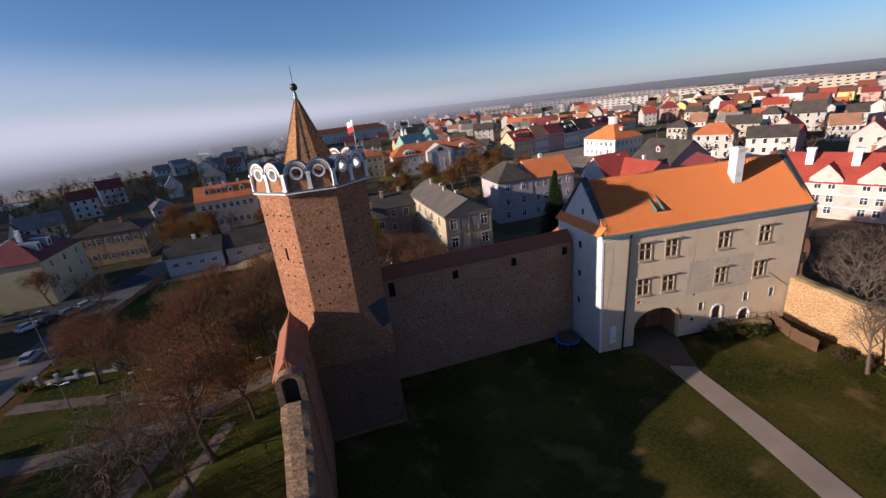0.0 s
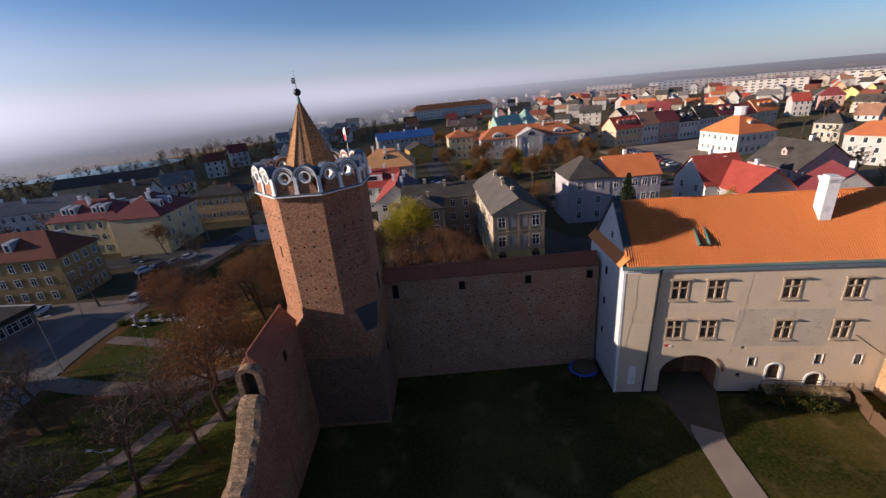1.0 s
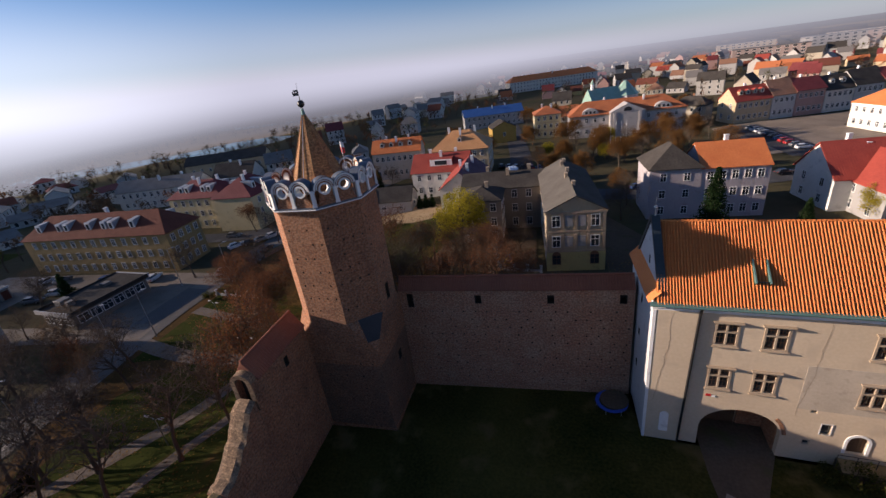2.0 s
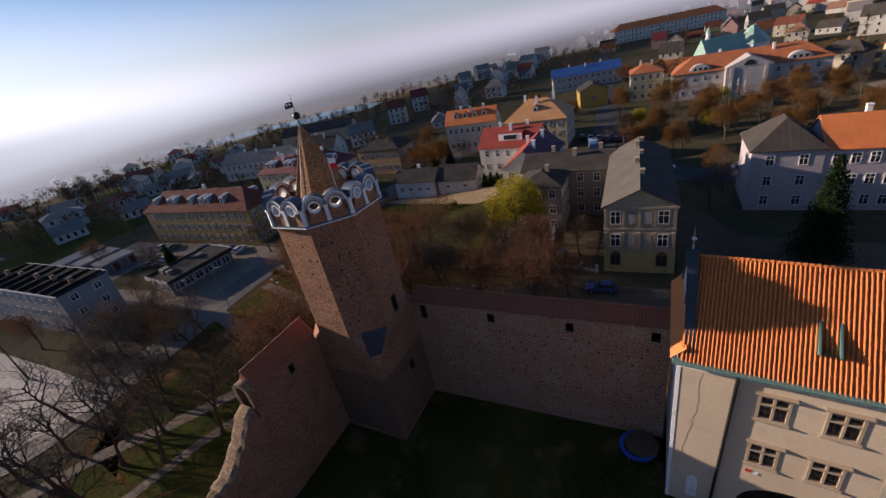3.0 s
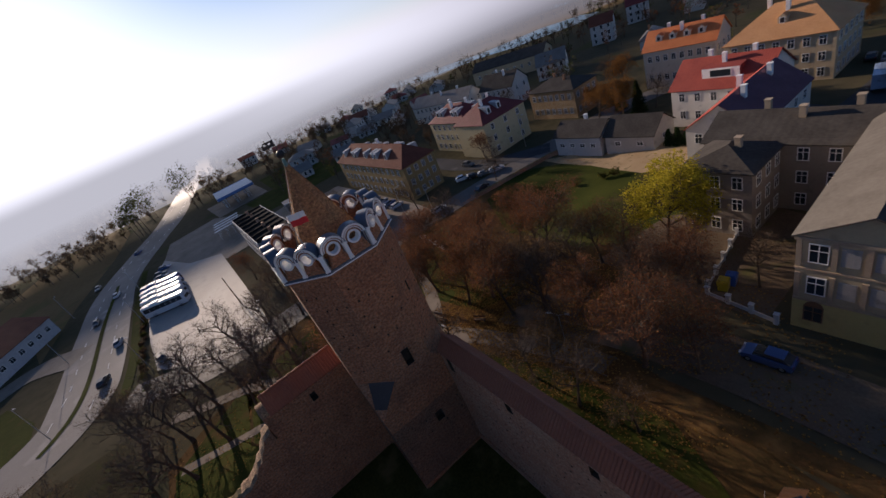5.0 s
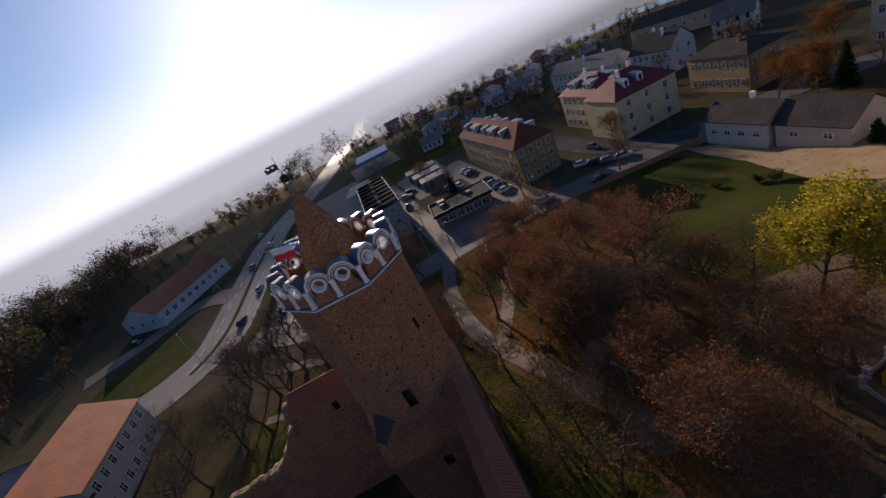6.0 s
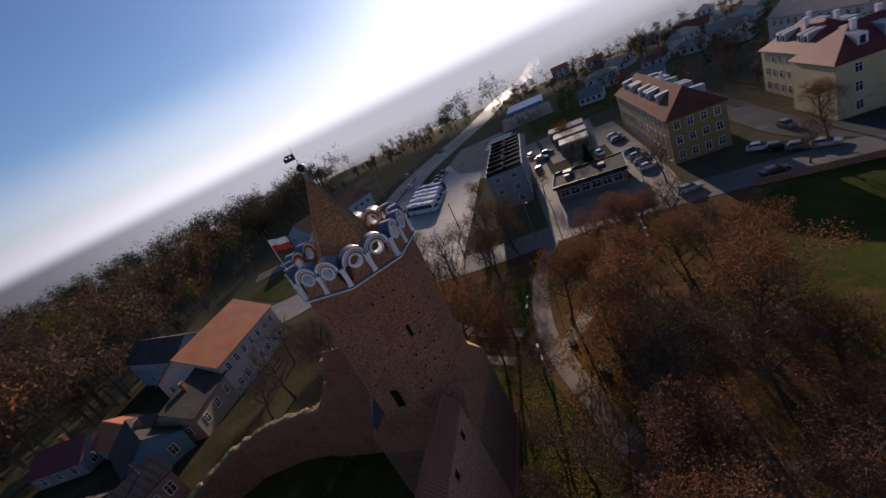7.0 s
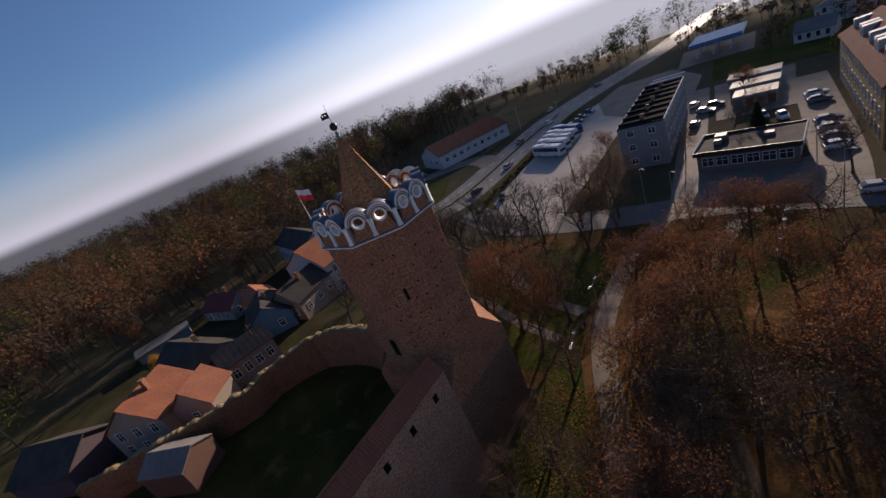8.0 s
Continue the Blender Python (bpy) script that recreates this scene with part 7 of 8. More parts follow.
gr = random.Random(23)
SPOTS = [("russet", -19, 60, 1.05), ("russet", -9, 68, 1.1), ("brown", -1, 67, 1.05), ("russet", 12.5, 58.5, 1.05), ("brown", 4, 53.5, 0.75), ("yellow", 4.8, 77.5, 1.05), ("russet", -23, 67, 1.05),
         ("russet", -29, 57, 0.95), ("russet", -12, 58.5, 1.1), ("russet", -6, 57, 1.0), ("brown", -2.5, 60, 1.1), ("bare", 0, 59, 1.0),
         ("russet", -14.5, 55.5, 0.85), ("russet", -12, 42, 0.8), ("brown", 6, 47.5, 0.62), ("brown", 1, 48, 0.6), ("bare", -33, 30, 1.0), ("bare", -35, 25, 1.05), ("bare", -40, 24.5, 0.95), ("bare", -38, 32, 0.9), ("bare", -31, 22, 0.95), ("bare", -47, 36, 0.9),
         ("russet", -46, 38, 0.75), ("russet", -15.5, 37.5, 1.2), ("brown", -19, 43, 1.1), ("russet", -21, 51, 1.0), ("brown", -36, 70, 1.0), ("russet", -38, 66, 0.85), ("bare", -21, 37, 1.0), ("bare", -25, 24, 1.0), ("bare", -27, 17, 1.05), ("bare", -33, 12, 1.2), ("bare", -36, 17, 1.25), ("bare", -30, 27, 1.2), ("bare", -42, 30, 1.2), ("bare", -24, 12, 1.15), ("bare", -43, 16, 1.2), ("bare", -48, 24, 1.1), ("bare", -20, 29, 1.1), ("brown", -50, 42, 1.1), ("brown", -56, 36, 1.1), ("brown", -53, 30.5, 0.8), ("bare", -40, 5, 1.0), ("bare", -37, 9, 0.9), ("brown", -44, 4, 0.95), ("bare", -18, 4, 1.1), ("bare", -23, 8, 1.0),
         ("bare", -13, 3, 0.9), ("brown", -30, -4, 1.0), ("brown", -39, 39.5, 1.0), ("brown", -43, 44, 0.9), ("russet", -61, 102, 0.75), ("brown", -48, 93, 0.7), ("brown", -27, 71, 0.95), ("russet", -20, 73, 0.9), ("brown", -58, 74, 0.9), ("bare", -52, 98, 0.8),
         ("russet", 38, 152, 0.7), ("russet", 53, 150, 0.75), ("brown", 64, 162, 0.8), ("russet", 47, 146, 0.65), ("yellow", 80, 88, 0.55), ("russet", 32, 128, 0.7), ("brown", 40, 110, 0.6), ("russet", 70, 160, 0.75), ("russet", 28, 150, 0.6), ("yellow", 42, 151, 0.45),
         ("russet", 11, 73, 0.8), ("brown", 16.5, 75, 0.7), ("brown", -1, 76, 0.85), ("russet", 6, 70, 0.8), ("russet", -80, 33, 0.7), ("brown", -66, 35, 0.8), ("brown", -60, 40, 0.9), ("brown", -55, 44, 0.8), ("brown", -75, 50, 0.6),
         ("brown", -88, 62, 0.8), ("bare", -82, 58, 0.8), ("russet", -108, 60, 0.8), ("gold", 8, -36, 0.9), ("bare", 56, 18, 0.9), ("bare", 58, 26, 0.95), ("bare", 58.5, 12, 0.9), ("bare", 50.5, 21, 0.85), ("bare", 49.5, 13, 0.85), ("bare", 59, 30, 1.1), ("bare", 63, 22, 1.05), ("brown", 61, 34, 0.9), ("bare", 62, 42, 0.9), ("brown", 66, 30, 1.0),
         ("russet", 20, 150, 0.5), ("russet", 22, 130, 0.8), ("brown", 34, 134, 0.85), ("russet", 44, 138, 0.8), ("brown", 52, 142, 0.85), ("russet", 60, 146, 0.8), ("brown", 16, 128, 0.8), ("russet", 56, 132, 0.75), ("brown", -12, 170, 0.9), ("russet", -16, 187, 0.9), ("yellow", 24, 158, 0.5), ("brown", 0, 168, 0.8), ("brown", 40, 104, 0.8), ("brown", 37, 94, 0.8), ("russet", 66, 112, 0.7), ("russet", -34, 128, 0.95), ("russet", -41, 127, 0.9), ("brown", -47, 150, 0.9), ("brown", -60, 160, 0.9), ("brown", -75, 155, 0.9), ("brown", -88, 140, 0.8), ("yellow", -30, 172, 0.7), ("yellow", -46, 180, 0.6), ("yellow", -18, 176, 0.55), ("brown", -14, 150, 0.7), ("russet", -44, 132, 0.8), ("brown", -30, 136, 0.8), ("brown", -20, 134, 0.7), ("russet", 4, 60.5, 0.9), ("brown", 9, 66, 0.95), ("russet", -24, 55.5, 0.95), ("brown", -31, 60.5, 0.9), ("russet", -36, 62, 0.9), ("russet", -13, 70, 0.95), ("brown", -5, 63.5, 0.95), ("russet", 17, 60.5, 0.8), ("bare", -7.5, 47.6, 0.7), ("bare", 10, 50.5, 0.75), ("brown", 16, 51.5, 0.6), ("bare", 3.5, 50.5, 0.7), ("bare", -16, 33, 0.9), ("bare", -41, 20.5, 1.0), ("bare", -37.5, 13.5, 1.05), ("russet", 42, 170, 0.75), ("yellow", 47, 178, 0.5), ("russet", 66, 174, 0.8), ("russet", 75, 178, 0.75), ("brown", 35, 182, 0.85), ("russet", -2, 72, 0.85), ("russet", 12.5, 69, 0.85), ("brown", 20, 140, 0.8), ("russet", 27, 144, 0.8), ("brown", 33, 160, 0.85), ("russet", 40, 158, 0.8), ("brown", 50, 160, 0.85), ("russet", 58, 164, 0.8), ("brown", 66, 152, 0.8), ("russet", 72, 166, 0.85), ("brown", 80, 172, 0.8), ("brown", 74, 140, 0.8), ("russet", 30, 172, 0.8), ("brown", 18, 180, 0.8), ("brown", 40, 214, 0.9), ("brown", 30, 230, 0.9), ("russet", 14, 232, 0.9), ("brown", 76, 212, 0.9), ("russet", 86, 220, 0.9), ("brown", 64, 124, 0.7)]
for i, (kind, x, y, s) in enumerate(SPOTS):
    if y > 100 and x > -50 and (kind == "russet" or kind == "brown" and i % 2):
        kind = "orange"
    plant(kind, x, y, s * gr.uniform(0.93, 1.05), gr.uniform(0, 360), i)


def spruce(x, y, h):
    w = Wood(int(x * 3 + y))
    ob = thing("spruce", "dark green spruce with drooping tiers", "tree", pose(x, y, hgt(x)), group="conifers")
    bm = bmesh.new()
    tube(bm, (0, 0, -0.3), (0, 0, h * 0.96), h * 0.018, 0.03, 8)
    part("trunk", bm, BARK, ob)
    n = int(h * 2.6)
    for t in range(n):
        z = h * (0.08 + 0.9 * t / n)
        R = h * 0.25 * (1 - t / n) ** 0.85 + 0.15
        for k in range(9):
            a = k * 0.7 + t * 1.9 + w.r.uniform(-0.2, 0.2)
            d = Vector((math.cos(a), math.sin(a), 0))
            rr2 = R * w.r.uniform(0.75, 1.1)
            q = Vector((0, 0, z)) + d * rr2 + Vector((0, 0, -rr2 * 0.35))
            w.limb(Vector((0, 0, z)), q, 0.03, 0.01, 3)
            for s in range(int(10 + R * 9)):
                f = w.r.uniform(0.15, 1.0)
                w.leaf(Vector((0, 0, z)).lerp(q, f) + Vector((w.r.gauss(0, 0.12 * R), w.r.gauss(0, 0.12 * R), w.r.gauss(-0.05, 0.06))), 0.34)
    part("crown", mesh_from("crown", w.v, w.f, [BARK, GREENLEAF], w.mi), None, ob)


for x, y, h in ((-13, 111, 4.0), (-11.2, 111, 4.2), (-9.4, 111, 4.0), (48.6, 78, 15.5), (66, 84, 7), (-33.5, 134, 9), (-40, 136, 8), (-80, 62.5, 8), (115, 128, 7)):
    spruce(x, y, h)


def shrub(x, y, s, leaf, label, seed):
    w = Wood(seed)
    for k in range(26):
        a, t = w.r.uniform(0, 6.28), w.r.uniform(0.3, 1.0)
        q = Vector((math.cos(a) * t * s, math.sin(a) * t * s * 0.8, s * w.r.uniform(0.35, 1.0)))
        w.limb(Vector((q.x * 0.2, q.y * 0.2, 0)), q, 0.03, 0.01, 3)
        for _ in range(34):
            w.leaf(q * w.r.uniform(0.55, 1.05) + Vector((w.r.gauss(0, 0.16), w.r.gauss(0, 0.16), w.r.gauss(0, 0.12))), 0.2)
    ob = thing("shrub", label, "shrub", pose(x, y, hgt(x) + 0.25))
    part("foliage", mesh_from("foliage", w.v, w.f, [BARK, leaf], w.mi), None, ob)


HEDGE = leafmat("olive_leaves", (0.04, 0.055, 0.015), (0.12, 0.11, 0.03))
for i, (x, y, s) in enumerate(((44.2, 31.9, 1.7), (46.3, 31.2, 1.5), (47.9, 30.6, 1.2), (42.6, 32.4, 1.1), (51.5, 20, 1.0), (52, 14, 1.2), (51, 26.5, 0.9), (52, 24, 0.8))):
    shrub(x, y, s, HEDGE, "loose olive-green shrub beside the house", 50 + i)
for k in range(26):
    shrub(-64 - k * 2.5, 4.3 + 0.35 * math.sin(k * 1.7), 0.85 + 0.2 * math.sin(k * 2.9), BROWNLEAF if k % 3 else HEDGE, "low brown hedge bush beside the coach park", 200 + k)
for i, (x, y, s) in enumerate(((-17, 98, 1.6), (-19, 97, 1.2), (-3, 100, 1.4), (-24, 94, 1.0), (36, 50, 1.2), (45, 49, 1.0), (-58, 5.5, 1.0), (-64, 4.6, 1.0), (-46, 64.5, 1.5), (-44, 67, 1.3))):
    shrub(x, y, s, HEDGE, "rounded dark shrub on the ground", 80 + i)


def woodland(name, spots, leaf, label, per=95, blade=1.0, seed=5, hmin=8, hmax=14):
    """Far trees as one mass: each with stem, a few limbs and a loose crown of blades."""
    w = Wood(seed)
    r = w.r
    for x, y in spots:
        h = r.uniform(hmin, hmax)
        g = hgt(x)
        rx = h * r.uniform(0.24, 0.36)
        w.limb(Vector((x, y, g - 0.3)), Vector((x, y, g + h * 0.6)), 0.22, 0.1, 4)
        for k in range(5):
            a = r.uniform(0, 6.28)
            w.limb(Vector((x, y, g + h * 0.4)), Vector((x + math.cos(a) * rx * 0.8, y + math.sin(a) * rx * 0.8, g + h * r.uniform(0.65, 0.98))), 0.09, 0.03, 3)
        lumps = [Vector((x + r.gauss(0, rx * 0.45), y + r.gauss(0, rx * 0.45), g + h * r.uniform(0.45, 0.95))) for _ in range(7)]
        for _ in range(per):
            c = r.choice(lumps)
            w.leaf(c + Vector((r.gauss(0, rx * 0.25), r.gauss(0, rx * 0.25), r.gauss(0, h * 0.07))), blade)
    me = mesh_from(name, w.v, w.f, [BARK, leaf], w.mi)
    return tagged(new(name, me), label, "trees", kind="stuff")


def inside_poly(x, y, poly):
    c = False
    j = len(poly) - 1
    for i in range(len(poly)):
        (xi, yi), (xj, yj) = poly[i], poly[j]
        if (yi > y) != (yj > y) and x < (xj - xi) * (y - yi) / (yj - yi) + xi:
            c = not c
        j = i
    return c


WOODS = [(260, -40), (70, -52), (42, -46), (20, -56), (-14, -60), (-24, -56), (-52, -62), (-86, -72), (-105, -78), (-165, -78), (-215, -88), (-260, -92), (-340, -80), (-520, -120), (-460, -380), (-150, -460), (260, -460)]
near, mid, far_ = [], [], []
while len(near) + len(mid) + len(far_) < 2300:
    x, y = gr.uniform(-520, 260), gr.uniform(-460, -38)
    if not inside_poly(x, y, WOODS) or (x + 124) ** 2 + (y + 38) ** 2 < 30 ** 2:
        continue
    d = math.hypot(x - 20, y - 50)
    if gr.random() > min(1.0, 300 / d):
        continue
    gr.choice((near, near, near, mid, far_)).append((x, y))
edge = {0: [], 1: [], 2: []}
k = 0
while k < 560:
    x, y = gr.uniform(-300, 130), gr.uniform(-170, -38)
    if inside_poly(x, y, WOODS) and (x + 124) ** 2 + (y + 38) ** 2 > 28 ** 2:
        edge[gr.choice((0, 0, 0, 0, 1, 2))].append((x, y))
        k += 1
woodland("wood_edge", edge[0], BROWNLEAF, "brown trees at the edge of the wood", 280, 0.55, 64, 9, 16)
woodland("wood_edge", edge[1], RUSSET, "russet trees at the edge of the wood", 280, 0.55, 65, 9, 16)
woodland("wood_edge", edge[2], HEDGE, "olive trees at the edge of the wood", 280, 0.55, 66, 9, 16)
woodland("woodland", near, BROWNLEAF, "brown autumn woodland beyond the houses", 130, 1.0, 61, 14, 23)
woodland("woodland", mid, RUSSET, "russet autumn woodland beyond the houses", 130, 1.0, 62, 14, 23)
woodland("woodland", far_, HEDGE, "olive autumn woodland beyond the houses", 130, 1.0, 63, 14, 23)
town_a, town_b, town_c = [], [], []
n = 0
while n < 1700:
    if gr.random() < 0.55:
        a, rr_ = gr.uniform(-0.3, 1.8), 100 + 750 * gr.random()
        x, y = 30 + rr_ * math.cos(a), 60 + rr_ * math.sin(a)
    else:
        x, y = gr.uniform(-420, -40), gr.uniform(60, 620)
    if y < 95 and x > -70 or on_road(x, y) or (x - 86) ** 2 + (y - 150) ** 2 < 34 ** 2 or any((x - p) ** 2 + (y - q) ** 2 < (r_ * 0.8 + 3.5) ** 2 for p, q, r_ in OCC):
        continue
    n += 1
    gr.choice((town_a, town_a, town_b, town_c)).append((x, y))
woodland("street_trees", town_a, BROWNLEAF, "brown trees among the far houses", 80, 0.7, 71, 6, 11)
woodland("street_trees", town_b, RUSSET, "russet trees among the far houses", 80, 0.7, 72, 6, 11)
woodland("street_trees", town_c, HEDGE, "dark trees among the far houses", 80, 0.7, 73, 6, 11)
band = []
n = 0
while n < 900:
    x, y = gr.uniform(-620, -150), gr.uniform(-60, 620)
    if any((x - p) ** 2 + (y - q) ** 2 < (r_ * 0.8 + 4) ** 2 for p, q, r_ in OCC) or abs(y - (32 - (x + 276) * 0.27)) < 16 and x < -200 or x > -200 and y < 40 or inside_poly(x, y, [(-310, 200), (-240, 200), (-140, 300), (-120, 340), (-200, 400), (-330, 370)]):
        continue
    band.append((x, y))
    n += 1
KEEP_OUT = [(-212, -62, -40, 34), (-212, 28, -120, 100), (-140, 44, -98, 70), (-118, 34, -60, 52), (-122, 66, -50, 80), (-100, 50, -52, 72), (-146, -62, -56, -14)]
n = 0
while n < 420:
    x, y = gr.uniform(-420, -60), gr.uniform(-70, 135)
    road_y = -7 if x > -160 else (-7 + (-160 - x) * 0.25)
    if abs(y - road_y) < 15 or any(x0 < x < x1 and y0 < y < y1 for x0, y0, x1, y1 in KEEP_OUT) or any((x - p) ** 2 + (y - q) ** 2 < (r_ * 0.8 + 4) ** 2 for p, q, r_ in OCC) or -62 < x < -40 or 92 < y < 106:
        continue
    band.append((x, y))
    n += 1
woodland("distant_trees", band, BROWNLEAF, "rows of brown trees in the flats", 120, 0.62, 81, 5, 10)
pop = [(-211, 2), (-215, 5), (-219, 3), (-223, 6), (-224, 31), (-228, 34), (-243, 9), (-250, 11)]
woodland("poplars", pop, HEDGE, "tall dark roadside trees", 320, 0.8, 91, 18, 24)

# fallen leaves over the park
w = Wood(321)
for _ in range(36000):
    if w.r.random() < 0.6:
        x, y = w.r.gauss(-6, 15), w.r.gauss(57, 7)
    else:
        x, y = w.r.uniform(-44, 40), w.r.uniform(8, 75)
    if not (y > 44.2 or x < -6.5) or noise.noise(Vector((x * 0.16, y * 0.16, 8.0))) < -0.18 or (y < 60 and x > 10 and y > 55 and w.r.random() < 0.6):
        continue
    k = len(w.v)
    a, s_ = w.r.uniform(0, 6.28), w.r.uniform(0.07, 0.16)
    c_, d_ = math.cos(a) * s_, math.sin(a) * s_
    z = hgt(x) + 0.13
    tilt = w.r.uniform(0.0, 0.08)
    w.v += [(x - c_, y - d_, z), (x + d_ * 0.7, y - c_ * 0.7, z + tilt), (x + c_, y + d_, z + 0.02), (x - d_ * 0.7, y + c_ * 0.7, z + tilt * 0.5)]
    w.f.append((k, k + 1, k + 2, k + 3))
FALLEN = leafmat("fallen_leaves", (0.12, 0.055, 0.02), (0.36, 0.22, 0.06))
tagged(new("fallen_leaves", mesh_from("fallen_leaves", w.v, w.f, [FALLEN])), "yellow and brown leaves fallen on the park grass", "leaves", kind="stuff")

# far woods and thickets over the plain: one uneven canopy broken by fields
CANOPY = mat("far_wood_canopy", (0.045, 0.04, 0.03), (0.1, 0.075, 0.05), coarse=0.02, fine=0.25, bump=1.0, uv=False, third=(0.1, 0.06, 0.03), rough=0.97, spec=0.05)
fv, ff, index = [], [], {}
STEP_A, N_A = 0.0125, 503
RADII = [420 * 1.022 ** k for k in range(66)]


def canopy(x, y):
    """Height of the far wood, below zero where fields lie open."""
    p = Vector((x * 0.0042, y * 0.0042, 3.7))
    cover = noise.noise(p) + 0.6 * noise.noise(p * 3.1)
    town = -0.35 < math.atan2(y - 40, x) < 1.8 and math.hypot(x, y) < 820
    road = x < -200 and abs(y - (32 - (x + 276) * 0.27)) < 14
    wet = -420 < x < -150 and 200 < y < 540
    if town or road or wet or cover < -0.12:
        return -1.5
    return 4.5 + 6.0 * min(1.0, cover + 0.2) + 3.0 * noise.noise(Vector((x * 0.06, y * 0.06, 1.0))) + 2.2 * noise.noise(Vector((x * 0.17, y * 0.17, 5.0)))


for i in range(N_A):
    for j, rr_ in enumerate(RADII):
        a = i * STEP_A + (j % 2) * STEP_A / 2
        x, y = rr_ * math.cos(a), rr_ * math.sin(a)
        fv.append((x, y, canopy(x, y)))
nr = len(RADII)
for i in range(N_A - 1):
    for j in range(nr - 1):
        q = (i * nr + j, (i + 1) * nr + j, (i + 1) * nr + j + 1, i * nr + j + 1)
        if max(fv[k][2] for k in q) > 0:
            ff.append(q)
tagged(new("far_woods", mesh_from("far_woods", fv, ff, [CANOPY])), "distant brown woods and thickets over the plain", "woods", kind="stuff")

# backdrop of sky and distance: painted pale haze low over the horizon, brighter below the sun
HAZE = bpy.data.materials.new("painted_haze")
HAZE.use_nodes = True
hn, hl = HAZE.node_tree.nodes, HAZE.node_tree.links
tc = hn.new("ShaderNodeTexCoord")
flat = hn.new("ShaderNodeVectorMath")
flat.operation = "MULTIPLY"
flat.inputs[1].default_value = (1, 1, 0)
hl.new(tc.outputs["Object"], flat.inputs[0])
unit = hn.new("ShaderNodeVectorMath")
unit.operation = "NORMALIZE"
hl.new(flat.outputs[0], unit.inputs[0])
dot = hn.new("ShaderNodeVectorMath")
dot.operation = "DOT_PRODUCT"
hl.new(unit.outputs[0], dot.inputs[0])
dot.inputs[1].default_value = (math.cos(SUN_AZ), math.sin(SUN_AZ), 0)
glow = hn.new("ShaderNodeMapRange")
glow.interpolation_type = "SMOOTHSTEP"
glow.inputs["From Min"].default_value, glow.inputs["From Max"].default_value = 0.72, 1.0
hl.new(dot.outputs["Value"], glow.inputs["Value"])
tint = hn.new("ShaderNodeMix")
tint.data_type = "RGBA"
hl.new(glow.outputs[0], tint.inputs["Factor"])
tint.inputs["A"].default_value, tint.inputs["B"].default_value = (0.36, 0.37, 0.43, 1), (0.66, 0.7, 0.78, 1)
sep = hn.new("ShaderNodeSeparateXYZ")
hl.new(tc.outputs["Object"], sep.inputs[0])
scale = hn.new("ShaderNodeMath")
scale.operation = "DIVIDE"
hl.new(sep.outputs["Z"], scale.inputs[0])
scale.inputs[1].default_value = 110.0
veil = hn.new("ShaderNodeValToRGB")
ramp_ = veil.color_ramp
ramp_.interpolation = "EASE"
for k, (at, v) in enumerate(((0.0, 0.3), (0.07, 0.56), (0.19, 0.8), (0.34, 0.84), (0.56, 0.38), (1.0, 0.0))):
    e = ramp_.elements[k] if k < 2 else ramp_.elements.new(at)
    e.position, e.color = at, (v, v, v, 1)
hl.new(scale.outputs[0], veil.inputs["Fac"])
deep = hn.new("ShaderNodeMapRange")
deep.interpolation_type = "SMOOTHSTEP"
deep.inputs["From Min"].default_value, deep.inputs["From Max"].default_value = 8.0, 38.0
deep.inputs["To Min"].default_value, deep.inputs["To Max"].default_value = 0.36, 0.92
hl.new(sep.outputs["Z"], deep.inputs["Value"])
# towards the river in the north-west the painted mist fades slowly; elsewhere the horizon stands sharper
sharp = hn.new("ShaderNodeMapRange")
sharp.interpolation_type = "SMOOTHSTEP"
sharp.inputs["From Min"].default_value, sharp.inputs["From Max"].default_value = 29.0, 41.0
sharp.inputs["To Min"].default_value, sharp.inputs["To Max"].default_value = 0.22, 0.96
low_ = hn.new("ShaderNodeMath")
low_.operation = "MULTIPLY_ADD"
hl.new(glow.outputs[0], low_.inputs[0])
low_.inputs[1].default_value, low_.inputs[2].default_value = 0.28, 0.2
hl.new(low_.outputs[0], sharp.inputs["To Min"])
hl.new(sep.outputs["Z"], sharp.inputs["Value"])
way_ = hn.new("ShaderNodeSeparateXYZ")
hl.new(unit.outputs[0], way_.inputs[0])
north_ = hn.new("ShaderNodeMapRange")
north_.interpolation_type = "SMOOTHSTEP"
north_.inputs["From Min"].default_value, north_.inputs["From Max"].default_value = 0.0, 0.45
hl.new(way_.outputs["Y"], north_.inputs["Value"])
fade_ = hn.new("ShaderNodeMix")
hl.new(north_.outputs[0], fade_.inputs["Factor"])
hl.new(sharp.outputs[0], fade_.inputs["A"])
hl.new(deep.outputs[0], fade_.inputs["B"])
# emission puts the haze light into the ring itself
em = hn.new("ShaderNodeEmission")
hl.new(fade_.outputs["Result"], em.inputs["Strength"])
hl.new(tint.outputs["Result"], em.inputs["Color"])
clear = hn.new("ShaderNodeBsdfTransparent")
ms = hn.new("ShaderNodeMixShader")
thick_ = hn.new("ShaderNodeMath")
thick_.operation = "MULTIPLY_ADD"
side_ = hn.new("ShaderNodeMapRange")
side_.interpolation_type = "SMOOTHSTEP"
side_.inputs["From Min"].default_value, side_.inputs["From Max"].default_value = -0.7, 0.75
hl.new(dot.outputs["Value"], side_.inputs["Value"])
hl.new(side_.outputs[0], thick_.inputs[0])
thick_.inputs[1].default_value, thick_.inputs[2].default_value = 0.9, 0.4
dense = hn.new("ShaderNodeMath")
dense.operation, dense.use_clamp = "MULTIPLY", True
hl.new(veil.outputs["Color"], dense.inputs[0])
hl.new(thick_.outputs[0], dense.inputs[1])
